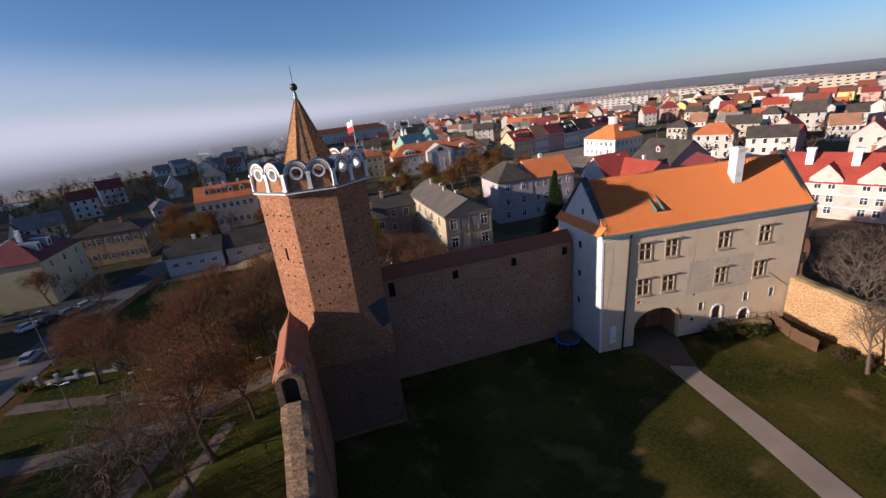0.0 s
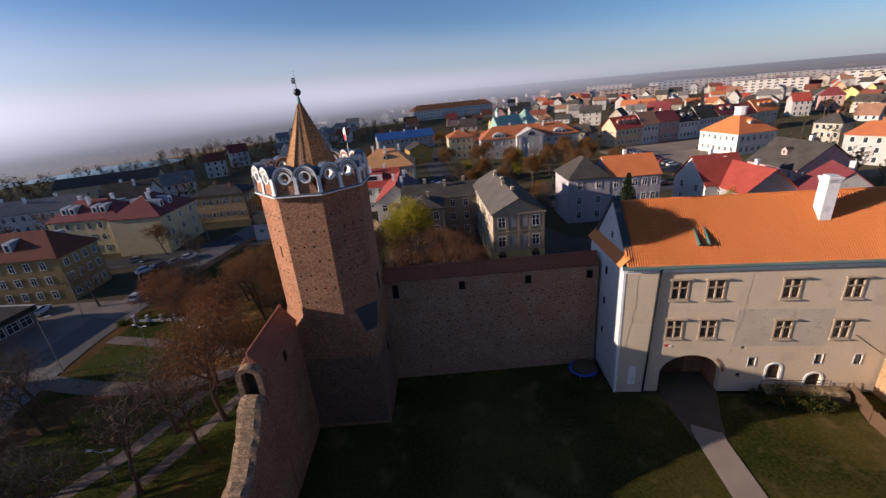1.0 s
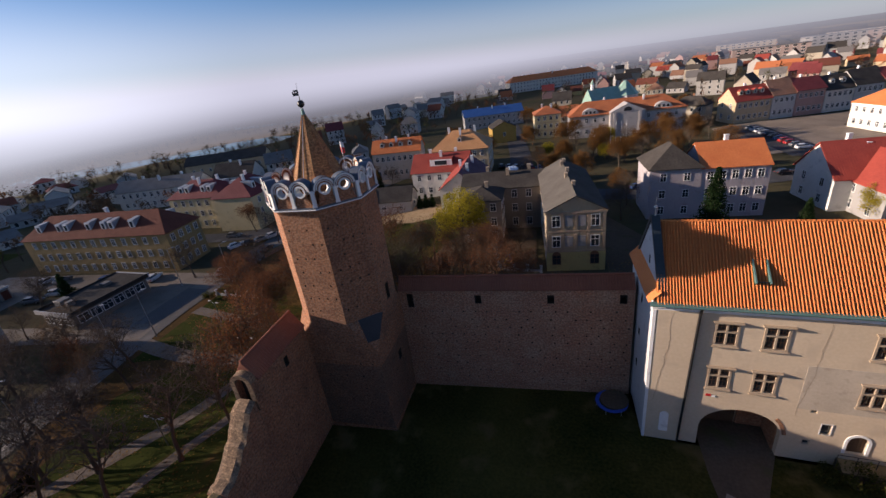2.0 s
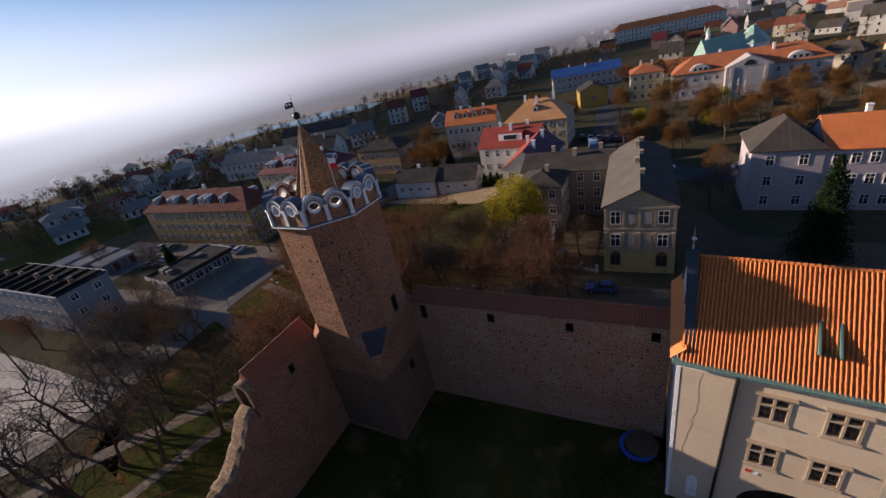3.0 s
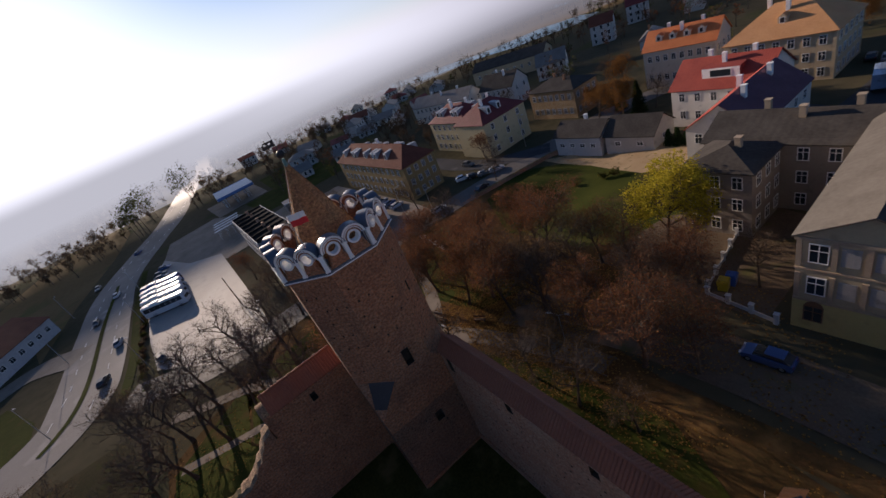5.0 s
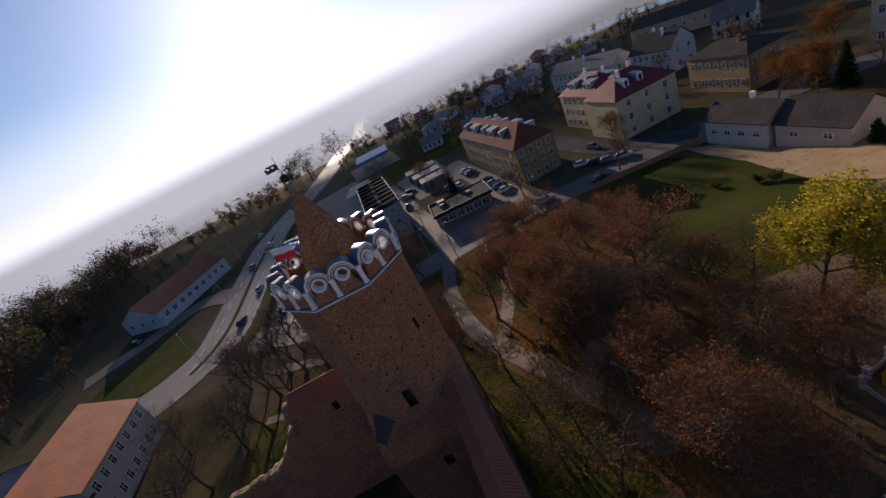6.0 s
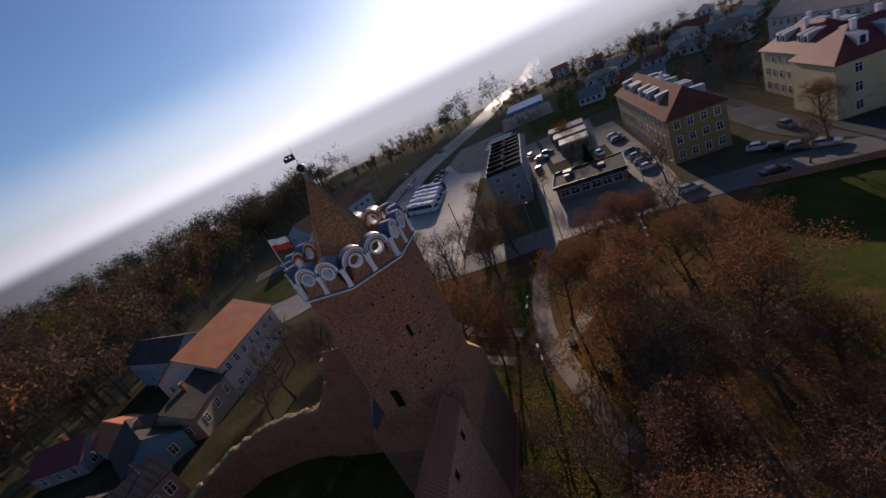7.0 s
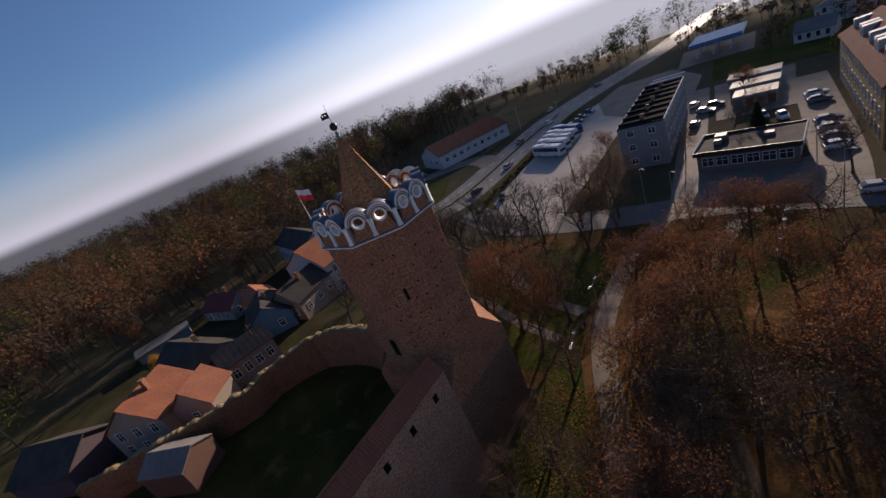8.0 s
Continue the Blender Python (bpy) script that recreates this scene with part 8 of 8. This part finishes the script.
hl.new(dense.outputs[0], ms.inputs[0])
hl.new(clear.outputs[0], ms.inputs[1])
hl.new(em.outputs[0], ms.inputs[2])
hl.new(ms.outputs[0], hn["Material Output"].inputs["Surface"])
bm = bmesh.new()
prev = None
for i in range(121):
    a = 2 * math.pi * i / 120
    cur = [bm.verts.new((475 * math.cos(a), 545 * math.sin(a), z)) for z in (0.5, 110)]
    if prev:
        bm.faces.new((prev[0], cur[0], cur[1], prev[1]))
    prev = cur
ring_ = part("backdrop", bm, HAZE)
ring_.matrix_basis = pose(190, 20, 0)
tagged(ring_, "ring painted as pale haze over the far horizon", "backdrop", kind="structure")


# ---- vehicles ----
def paint(name, c, rough=0.3):
    return mat(name, tuple(v * 0.92 for v in c), c, rough=rough, bump=0, spec=0.6)


P_WHITE, P_SILVER, P_BLACK, P_BLUE, P_RED, P_GREY = [paint(n_, c) for n_, c in (("white_paint", (0.7, 0.7, 0.7)), ("silver_paint", (0.42, 0.43, 0.45)), ("black_paint", (0.015, 0.016, 0.018)), ("blue_paint", (0.03, 0.07, 0.2)), ("red_paint", (0.35, 0.02, 0.02)), ("grey_paint", (0.15, 0.16, 0.17)))]
LAMPGLASS = paint("lamp_glass", (0.75, 0.72, 0.65), 0.1)
REDLAMP = paint("red_lamp_glass", (0.4, 0.01, 0.01), 0.1)


def loft(bm, rings):
    vs = [[bm.verts.new(p) for p in ring] for ring in rings]
    n = len(vs[0])
    for a, b in zip(vs[:-1], vs[1:]):
        for i in range(n):
            bm.faces.new((a[i], a[(i + 1) % n], b[(i + 1) % n], b[i]))
    bm.faces.new(vs[0][::-1])
    bm.faces.new(vs[-1])


def wheels(ob, spots, r, w):
    for x, y in spots:
        bm = bmesh.new()
        tube(bm, (x, y - w / 2, r), (x, y + w / 2, r), r, r, 16)
        wh = part("wheel", bm, RUBBER, ob)
        bm = bmesh.new()
        tube(bm, (x, y - w / 2 - 0.015, r), (x, y + w / 2 + 0.015, r), r * 0.6, r * 0.6, 12)
        part("rim", bm, STEEL, wh)


def car(x, y, yaw, paint_, label, z=None):
    ob = thing("car", label, "car", pose(x, y, hgt(x) + 0.15 if z is None else z, 0, 0, yaw), group="parked cars")
    bm = bmesh.new()

    def ring(px, hw, z0, z1):
        return [(px, -hw, z0), (px, hw, z0), (px, hw + 0.03, (z0 + z1) / 2), (px, hw - 0.06, z1), (px, -hw + 0.06, z1), (px, -hw - 0.03, (z0 + z1) / 2)]

    loft(bm, [ring(-2.15, 0.72, 0.38, 0.72), ring(-2.05, 0.84, 0.25, 0.92), ring(-1.2, 0.87, 0.22, 0.98), ring(0.9, 0.87, 0.22, 0.95), ring(1.9, 0.83, 0.24, 0.78), ring(2.15, 0.68, 0.36, 0.62)])
    part("body", bm, paint_, ob, smooth=False)
    bm = bmesh.new()
    loft(bm, [ring(-1.95, 0.7, 0.9, 0.96), ring(-1.35, 0.68, 0.93, 1.38), ring(0.1, 0.68, 0.93, 1.42), ring(1.05, 0.7, 0.9, 0.96)])
    part("glasshouse", bm, GLASS, ob)
    bm = bmesh.new()
    box(bm, -1.4, -0.62, 1.37, 0.15, 0.62, 1.45, bevel=0.03)
    part("car_roof", bm, paint_, ob)
    for sy in (-0.6, 0.6):
        bm = bmesh.new()
        box(bm, 2.02, sy - 0.15, 0.56, 2.16, sy + 0.15, 0.7)
        part("headlight", bm, LAMPGLASS, ob)
        bm = bmesh.new()
        box(bm, -2.14, sy - 0.15, 0.64, -2.02, sy + 0.15, 0.8)
        part("tail_light", bm, REDLAMP, ob)
    wheels(ob, [(sx, sy) for sx in (-1.35, 1.35) for sy in (-0.78, 0.78)], 0.32, 0.22)
    return ob


def coach(x, y, yaw, paint_, label):
    ob = thing("coach", label, "coach", pose(x, y, hgt(x) + 0.15, 0, 0, yaw), group="parked coaches")
    bm = bmesh.new()

    def ring(px, hw, z0, z1):
        return [(px, -hw, z0), (px, hw, z0), (px, hw, z1 - 0.35), (px, hw - 0.25, z1), (px, -hw + 0.25, z1), (px, -hw, z1 - 0.35)]

    loft(bm, [ring(-6.0, 1.2, 0.4, 3.35), ring(-5.9, 1.27, 0.35, 3.5), ring(5.5, 1.27, 0.35, 3.5), ring(5.95, 1.22, 0.4, 3.2), ring(6.05, 1.15, 0.5, 2.2)])
    part("body", bm, paint_, ob)
    for sy in (-1, 1):
        for k in range(7):
            bm = bmesh.new()
            box(bm, -5.5 + k * 1.55, sy * 1.275 - 0.012, 1.75, -4.05 + k * 1.55, sy * 1.275 + 0.012, 2.95)
            part("side_window", bm, GLASS, ob)
    bm = bmesh.new()
    box(bm, 5.98, -1.05, 1.5, 6.1, 1.05, 2.3)
    part("windscreen", bm, GLASS, ob)
    bm = bmesh.new()
    box(bm, -3.6, -0.8, 3.5, -1.2, 0.8, 3.72, bevel=0.05)
    part("roof_unit", bm, P_WHITE, ob)
    bm = bmesh.new()
    box(bm, 0.5, -0.45, 3.5, 1.4, 0.45, 3.58)
    part("roof_hatch", bm, P_GREY, ob)
    wheels(ob, [(sx, sy) for sx in (-3.4, 4.0) for sy in (-1.12, 1.12)], 0.5, 0.3)
    return ob


CL = {0: "white", 1: "silver", 2: "black", 3: "dark blue", 4: "red", 5: "grey"}
PL = [P_WHITE, P_SILVER, P_BLACK, P_BLUE, P_RED, P_GREY]
for k, dx in enumerate((0, 5.2, 9.4, 13.8, 18.6)):
    coach(-95.5 - dx, 11 - 0.03 * dx, 65 + (k % 2), (P_WHITE, P_WHITE, P_SILVER, P_WHITE, P_BLUE)[k], "%s touring coach parked on pale paving" % ("white", "white", "silver", "white", "blue")[k])
CARS = [(-124, 9, 68, 0), (-128, 10, 68, 5), (-133, 9.5, 66, 2), (-138, 11, 66, 3), (-66.5, 8.5, 20, 2), (21, 65, -178, 3), (-69, 73.4, 100, 0), (-73.3, 73.4, 98, 3), (-78, 73.2, 100, 1), (-82.8, 73, 98, 3), (-96.4, 72.6, 95, 5), (-101, 72.4, 95, 0), (-92.3, 63, 15, 5), (-89.8, 66.4, 12, 0), (-113.8, 47.7, 170, 0), (-96, 49.6, 172, 5),
        (-106, 51, 80, 1), (-110, 53, 85, 2), (-57, 93, 60, 2), (-54.5, 95, 60, 5), (-52.5, 97.5, 60, 1), (-59.5, 91, 60, 0), (-66, 98.5, 5, 5),
        (-48, 88, 95, 2), (-51.5, 76, 95, 1), (-92, -2, 178, 1), (-118, -9.5, -2, 2), (-137, -5, 175, 0), (-160, -13, -4, 5), (-186, 1, 150, 3), (-74, -4, 170, 2), (45, 116, 20, 3), (30, 117.5, -12, 0), (80, 121, 15, 2), (-101, -46, 60, 2)]
for x, y, yaw, c in CARS:
    car(x, y, yaw, PL[c], "%s car standing on the %s" % (CL[c], "street" if y > 12 or y < 3 else "coach park"))
for k in range(11):
    car(96.5 + 0.1 * k, 146 + k * 3.5, 4, PL[(k * 5 + k // 3) % 6], "%s car parked in a row by the square" % CL[(k * 5 + k // 3) % 6])
shed_dormer(redh, 0.5, -1, 3.4, 6.0, 9.4, 13.6, roof=R_RED)
for k in range(7):
    car(8.5 - k * 2.6 + 14, 143 + k * 1.2, 100, PL[(k * 7 + 2) % 6], "%s car parked in a shaded yard" % CL[(k * 7 + 2) % 6])
truck = thing("box_lorry", "lorry with a pale blue box body in a yard", "lorry", pose(12, 135, 2.15, 0, 0, 100))
bm = bmesh.new()
box(bm, -4, -1.2, 0.9, 2.2, 1.2, 3.4, bevel=0.04)
part("box_body", bm, paint("pale_blue_paint", (0.35, 0.45, 0.6)), truck)
bm = bmesh.new()
box(bm, 2.4, -1.1, 0.5, 4.2, 1.1, 2.6, bevel=0.15)
part("cab", bm, P_WHITE, truck)
bm = bmesh.new()
box(bm, 4.18, -0.95, 1.5, 4.23, 0.95, 2.3)
part("windscreen", bm, GLASS, truck)
wheels(truck, [(sx, sy) for sx in (-2.6, 3.2) for sy in (-1, 1)], 0.45, 0.28)


# ---- lane markings of the main road ----
vv, ff = [], []
line_pts = [(-66, -10.5), (-80, -8), (-115, -7.5), (-150, -5.5), (-190, 5.5), (-224, 16), (-272, 25)]
for (xa, ya), (xb, yb) in zip(line_pts[:-1], line_pts[1:]):
    L = math.hypot(xb - xa, yb - ya)
    ux, uy = (xb - xa) / L, (yb - ya) / L
    for off in (-4.0, 4.0):
        s = 1.0
        while s < L - 3:
            k = len(vv)
            for t, w_ in ((s, -0.1), (s + 3, -0.1), (s + 3, 0.1), (s, 0.1)):
                vv.append((xa + ux * t - uy * (off + w_), ya + uy * t + ux * (off + w_), hgt(xa) + 0.14))
            ff.append((k, k + 1, k + 2, k + 3))
            s += 8
tagged(new("lane_markings", mesh_from("lane_markings", vv, ff, [WHITE])), "white dashes on the carriageway", "road marking", kind="stuff")


# ---- lamps, fences, small things ----
def street_lamp(x, y, h, arms, yaw, label):
    ob = thing("street_lamp", label, "street lamp", pose(x, y, hgt(x), 0, 0, yaw), group="street lamps")
    bm = bmesh.new()
    tube(bm, (0, 0, -0.2), (0, 0, h), 0.09, 0.05, 8)
    part("pole", bm, STEEL, ob)
    for s in ((1,) if arms == 1 else (1, -1)):
        bm = bmesh.new()
        tube(bm, (0, 0, h - 0.05), (s * 0.9, 0, h + 0.25), 0.035, 0.03, 6)
        arm = part("arm", bm, STEEL, ob)
        bm = bmesh.new()
        box(bm, s * 1.15 - 0.32, -0.14, h + 0.2, s * 1.15 + 0.32, 0.14, h + 0.32, bevel=0.03)
        part("lamp_head", bm, GREYWHITE, arm)


for x, y in ((-27, 54.5), (-22.5, 45.8), (-37, 56.5), (-24, 31), (-10, 47.5), (3, 57)):
    street_lamp(x, y, 4.2, 2, 20 + x, "twin-headed grey park lamp beside a path")
for x, y in ((-46.5, 72), (-47, 52), (-45, 30), (-58, 70), (-55, 112), (-66, 6), (-95, 4.5), (-130, 2.5), (-64, -13), (-100, -15), (-140, -19), (-50, 47)):
    street_lamp(x, y, 9, 1, 40, "tall grey street lamp beside the road")


def mast(x, y, h, label):
    ob = thing("utility_pole", label, "pole", pose(x, y, hgt(x)))
    bm = bmesh.new()
    tube(bm, (0, 0, -0.2), (0, 0, h), 0.16, 0.1, 8)
    part("pole", bm, WOOD, ob)
    bm = bmesh.new()
    box(bm, -0.8, -0.05, h - 0.6, 0.8, 0.05, h - 0.5)
    part("cross_arm", bm, WOOD, ob)


mast(16.5, -12, 9, "pale utility pole beside the castle wall")
mast(-1, -8, 8.5, "utility pole beside the cottages")
mast(-70.5, 27, 8, "utility pole at the coach park")
radio = thing("radio_mast", "slender lattice mast far off", "mast", pose(-420, 720, 0))
bm = bmesh.new()
for sx, sy in ((-1, -1), (1, -1), (0, 1)):
    tube(bm, (sx * 0.8, sy * 0.8, 0), (sx * 0.2, sy * 0.2, 58), 0.12, 0.06, 5)
for k in range(28):
    z = 2 * k
    f = 0.8 - 0.6 * z / 58
    tube(bm, (-f, -f, z), (f, -f, z + 2), 0.05, 0.05, 4)
    tube(bm, (f, -f, z), (0, f, z + 2), 0.05, 0.05, 4)
    tube(bm, (0, f, z), (-f, -f, z + 2), 0.05, 0.05, 4)
part("lattice", bm, DARKMETAL, radio)

tram = thing("trampoline", "round trampoline with a blue rim half under a drab cover", "trampoline", pose(26.7, 39.2, 2.3))
bm = bmesh.new()
BLUEPAD = paint("blue_padding", (0.02, 0.09, 0.5), 0.5)
prev = None
for i in range(33):
    a = 2 * math.pi * i / 32
    cur = [bm.verts.new((r_ * math.cos(a), r_ * math.sin(a), z)) for r_, z in ((1.25, 0.72), (1.62, 0.72), (1.62, 0.66), (1.25, 0.66))]
    if prev:
        for j in range(4):
            bm.faces.new((prev[j], cur[j], cur[(j + 1) % 4], prev[(j + 1) % 4]))
    prev = cur
part("rim_pad", bm, BLUEPAD, tram)
bm = bmesh.new()
prism(bm, [(0.28 + 1.42 * math.cos(k * math.pi / 16), 0.24 + 1.42 * math.sin(k * math.pi / 16)) for k in range(32)], 0.722, 0.745)
part("jumping_mat", bm, DIRT, tram)
for k in range(6):
    a = k * math.pi / 3
    bm = bmesh.new()
    tube(bm, (1.5 * math.cos(a), 1.5 * math.sin(a), -0.05), (1.5 * math.cos(a), 1.5 * math.sin(a), 0.67), 0.025, 0.025, 6)
    part("leg", bm, STEEL, tram)
# plank fence and rail beside the doors
fence_ = thing("plank_fence", "weathered brown plank fence beside the brick wall", "fence")
pr = random.Random(77)
for (xa, ya), (xb, yb) in (((51.9, 32.2), (50.4, 28.6)), ((50.4, 28.6), (50.0, 25.4))):
    L = math.hypot(xb - xa, yb - ya)
    yaw_ = math.degrees(math.atan2(yb - ya, xb - xa))
    for k in range(int(L / 0.2)):
        bm = bmesh.new()
        box(bm, k * 0.2, -0.015, 0, k * 0.2 + 0.18, 0.015, 1.65 + pr.uniform(-0.12, 0.1))
        pl_ = part("plank", bm, WOOD, fence_)
        pl_.matrix_basis = pose(xa, ya, 2.25, 0, 0, yaw_)
    bm = bmesh.new()
    box(bm, 0, 0.02, 1.2, L, 0.07, 1.3)
    rl_ = part("fence_rail", bm, WOOD, fence_)
    rl_.matrix_basis = pose(xa, ya, 2.25, 0, 0, yaw_)
for i, (x, y, s_) in enumerate(((51.6, 26.5, 1.1), (52.3, 28.5, 0.9), (51.0, 23.6, 0.8), (52.6, 22, 1.1))):
    shrub(x, y, s_, BROWNLEAF, "dry brown shrub against the sunlit wall", 140 + i)
for x, y, c, n_ in ((13.6, 73.2, (0.6, 0.42, 0.02), "yellow"), (13.9, 74.4, (0.03, 0.1, 0.4), "blue")):
    bin_ = thing("recycling_bin", "%s recycling container in the yard" % n_, "bin", pose(x, y, 2.1, 0, 0, 10))
    bm = bmesh.new()
    prism(bm, [(-0.5, -0.5), (0.5, -0.5), (0.5, 0.5), (-0.5, 0.5)], 0.0, 1.3, scale_top=1.15, centre=(0, 0))
    part("tub", bm, paint(n_ + "_plastic", c, 0.5), bin_)
    bm = bmesh.new()
    prism(bm, [(-0.6, -0.6), (0.6, -0.6), (0.6, 0.6), (-0.6, 0.6)], 1.3, 1.55, scale_top=0.8, centre=(0, 0))
    part("lid", bm, paint(n_ + "_lid_plastic", tuple(v * 0.8 for v in c), 0.5), bin_)
rail = thing("terrace_rail", "thin dark rail along the terrace by the doors", "railing", pose(43.2, 33.2, 2.4, 0, 0, -8))
for k in range(6):
    bm = bmesh.new()
    tube(bm, (k * 1.3, 0, 0), (k * 1.3, 0, 1.9), 0.03, 0.03, 6)
    part("post", bm, DARKMETAL, rail)
bm = bmesh.new()
tube(bm, (0, 0, 1.9), (6.5, 0, 1.9), 0.03, 0.03, 6)
part("handrail", bm, DARKMETAL, rail)
tagged(low_wall("terrace", [(43.5, 33.3), (46.5, 32.7), (51, 31.9)], 3.25, 1.6, DIRT, "earth terrace below the doors", jag=0.1, seed=12), category="terrace")


def bench(x, y, yaw):
    ob = thing("park_bench", "brown slatted park bench beside the path", "bench", pose(x, y, hgt(x) + 0.05, 0, 0, yaw), group="park benches")
    for k in range(4):
        bm = bmesh.new()
        box(bm, -0.9, -0.2 + k * 0.12, 0.43, 0.9, -0.1 + k * 0.12, 0.47)
        part("seat_slat", bm, WOOD, ob)
    for k in range(2):
        bm = bmesh.new()
        box(bm, -0.9, 0.3, 0.6 + k * 0.16, 0.9, 0.34, 0.72 + k * 0.16)
        part("back_slat", bm, WOOD, ob)
    for sx in (-0.7, 0.7):
        bm = bmesh.new()
        box(bm, sx - 0.04, -0.2, 0, sx + 0.04, 0.3, 0.43)
        part("leg", bm, DARKMETAL, ob)


for x, y, a in ((-9.5, 53.5, 30), (-18, 45, 190), (-16, 50.6, 20), (-2, 56.5, 25), (-32, 56.2, 10)):
    bench(x, y, a)


def post_fence(x0, y0, x1, y1, n, label, h=1.3):
    ob = thing("fence", label, "fence")
    for k in range(n + 1):
        x, y = x0 + (x1 - x0) * k / n, y0 + (y1 - y0) * k / n
        bm = bmesh.new()
        box(bm, x - 0.2, y - 0.2, hgt(x) - 0.1, x + 0.2, y + 0.2, hgt(x) + h)
        box(bm, x - 0.26, y - 0.26, hgt(x) + h, x + 0.26, y + 0.26, hgt(x) + h + 0.1)
        part("post", bm, GREYWHITE, ob)
        if k < n:
            xn, yn = x0 + (x1 - x0) * (k + 1) / n, y0 + (y1 - y0) * (k + 1) / n
            bm = bmesh.new()
            d = Vector((xn - x, yn - y, hgt(xn) - hgt(x)))
            box(bm, 0.2, -0.06, 0.1, d.length - 0.2, 0.06, h * 0.45, m=Matrix.Translation((x, y, hgt(x))) @ Vector((1, 0, 0)).rotation_difference(d).to_matrix().to_4x4())
            part("fence_panel", bm, GREYWHITE, ob)


post_fence(12.6, 71.5, 19.8, 70.2, 3, "pale fence of posts and low panels by the tenement")
post_fence(10.5, 84, 12.2, 72.5, 4, "pale fence of posts beside the yard")
post_fence(-45.5, 66, -35, 65, 4, "low fence with posts at the park edge")
low_wall("yard_wall", [(-46, 84), (-41.5, 106), (-36, 118)], 1.1, 0.35, BRICK_PALE, "low boundary wall along the street", jag=0.05, seed=15)

# ---- clay tiles of the castle house ----
P_, ROW = 0.228, 0.4
bm = bmesh.new()
prof = [(x * P_ / 0.42, h * 0.85) for x, h in ((0.0, 0.0), (0.03, 0.06), (0.08, 0.11), (0.14, 0.125), (0.2, 0.11), (0.25, 0.06), (0.28, 0.0), (0.35, -0.03), (0.42, 0.0))]
a = [bm.verts.new((x, -0.04, h + 0.045)) for x, h in prof]
b = [bm.verts.new((x, ROW, h + 0.0)) for x, h in prof]
c = [bm.verts.new((x, -0.04, h + 0.005)) for x, h in prof]
for i in range(len(prof) - 1):
    bm.faces.new((a[i], a[i + 1], b[i + 1], b[i]))
    bm.faces.new((c[i], c[i + 1], a[i + 1], a[i]))
uv_metres(bm)
tile_me = bpy.data.meshes.new("roof_tile")
bm.to_mesh(tile_me)
bm.free()
tile_me.materials.append(TILE)
slope = math.hypot(RY + 0.5, HR - HE)
rows_ = int(slope / ROW)
cols_ = int((RX1 - RX0 - 0.1) / P_)
TM = Matrix.Translation((RX0 + 0.05, -0.5, HE + 0.05)) @ Matrix.Rotation(math.atan2(HR - HE, RY + 0.5), 4, "X")
vv, ff = [], []
tv = [v.co.copy() for v in tile_me.vertices]
tf = [tuple(p.vertices) for p in tile_me.polygons]
kr = random.Random(3)
single = 0
for cidx in range(cols_):
    for ridx in range(rows_):
        M4 = TM @ Matrix.Translation((cidx * P_ + kr.uniform(-0.008, 0.008), ridx * slope / rows_, 0.02 + kr.uniform(-0.006, 0.008)))
        if single < 300:
            t_ = part("roof_tile", tile_me, None, house)
            t_.matrix_basis = M4
            single += 1
        else:
            k = len(vv)
            vv += [tuple(M4 @ q) for q in tv]
            ff += [tuple(k + i for i in f) for f in tf]
rest = mesh_from("roof_tiles", vv, ff, [TILE])
ro = part("roof_tiles", rest, None, house, "rows of orange clay pantiles")
ro["kind"] = "stuff"
# rear slope of the roof
bm = bmesh.new()
quadface(bm, [(RX1, HD + 0.4, HE), (RX0, HD + 0.4, HE), (RX0, RY, HR), (RX1, RY, HR)])
part("rear_roof", bm, TILE_CAP, house)
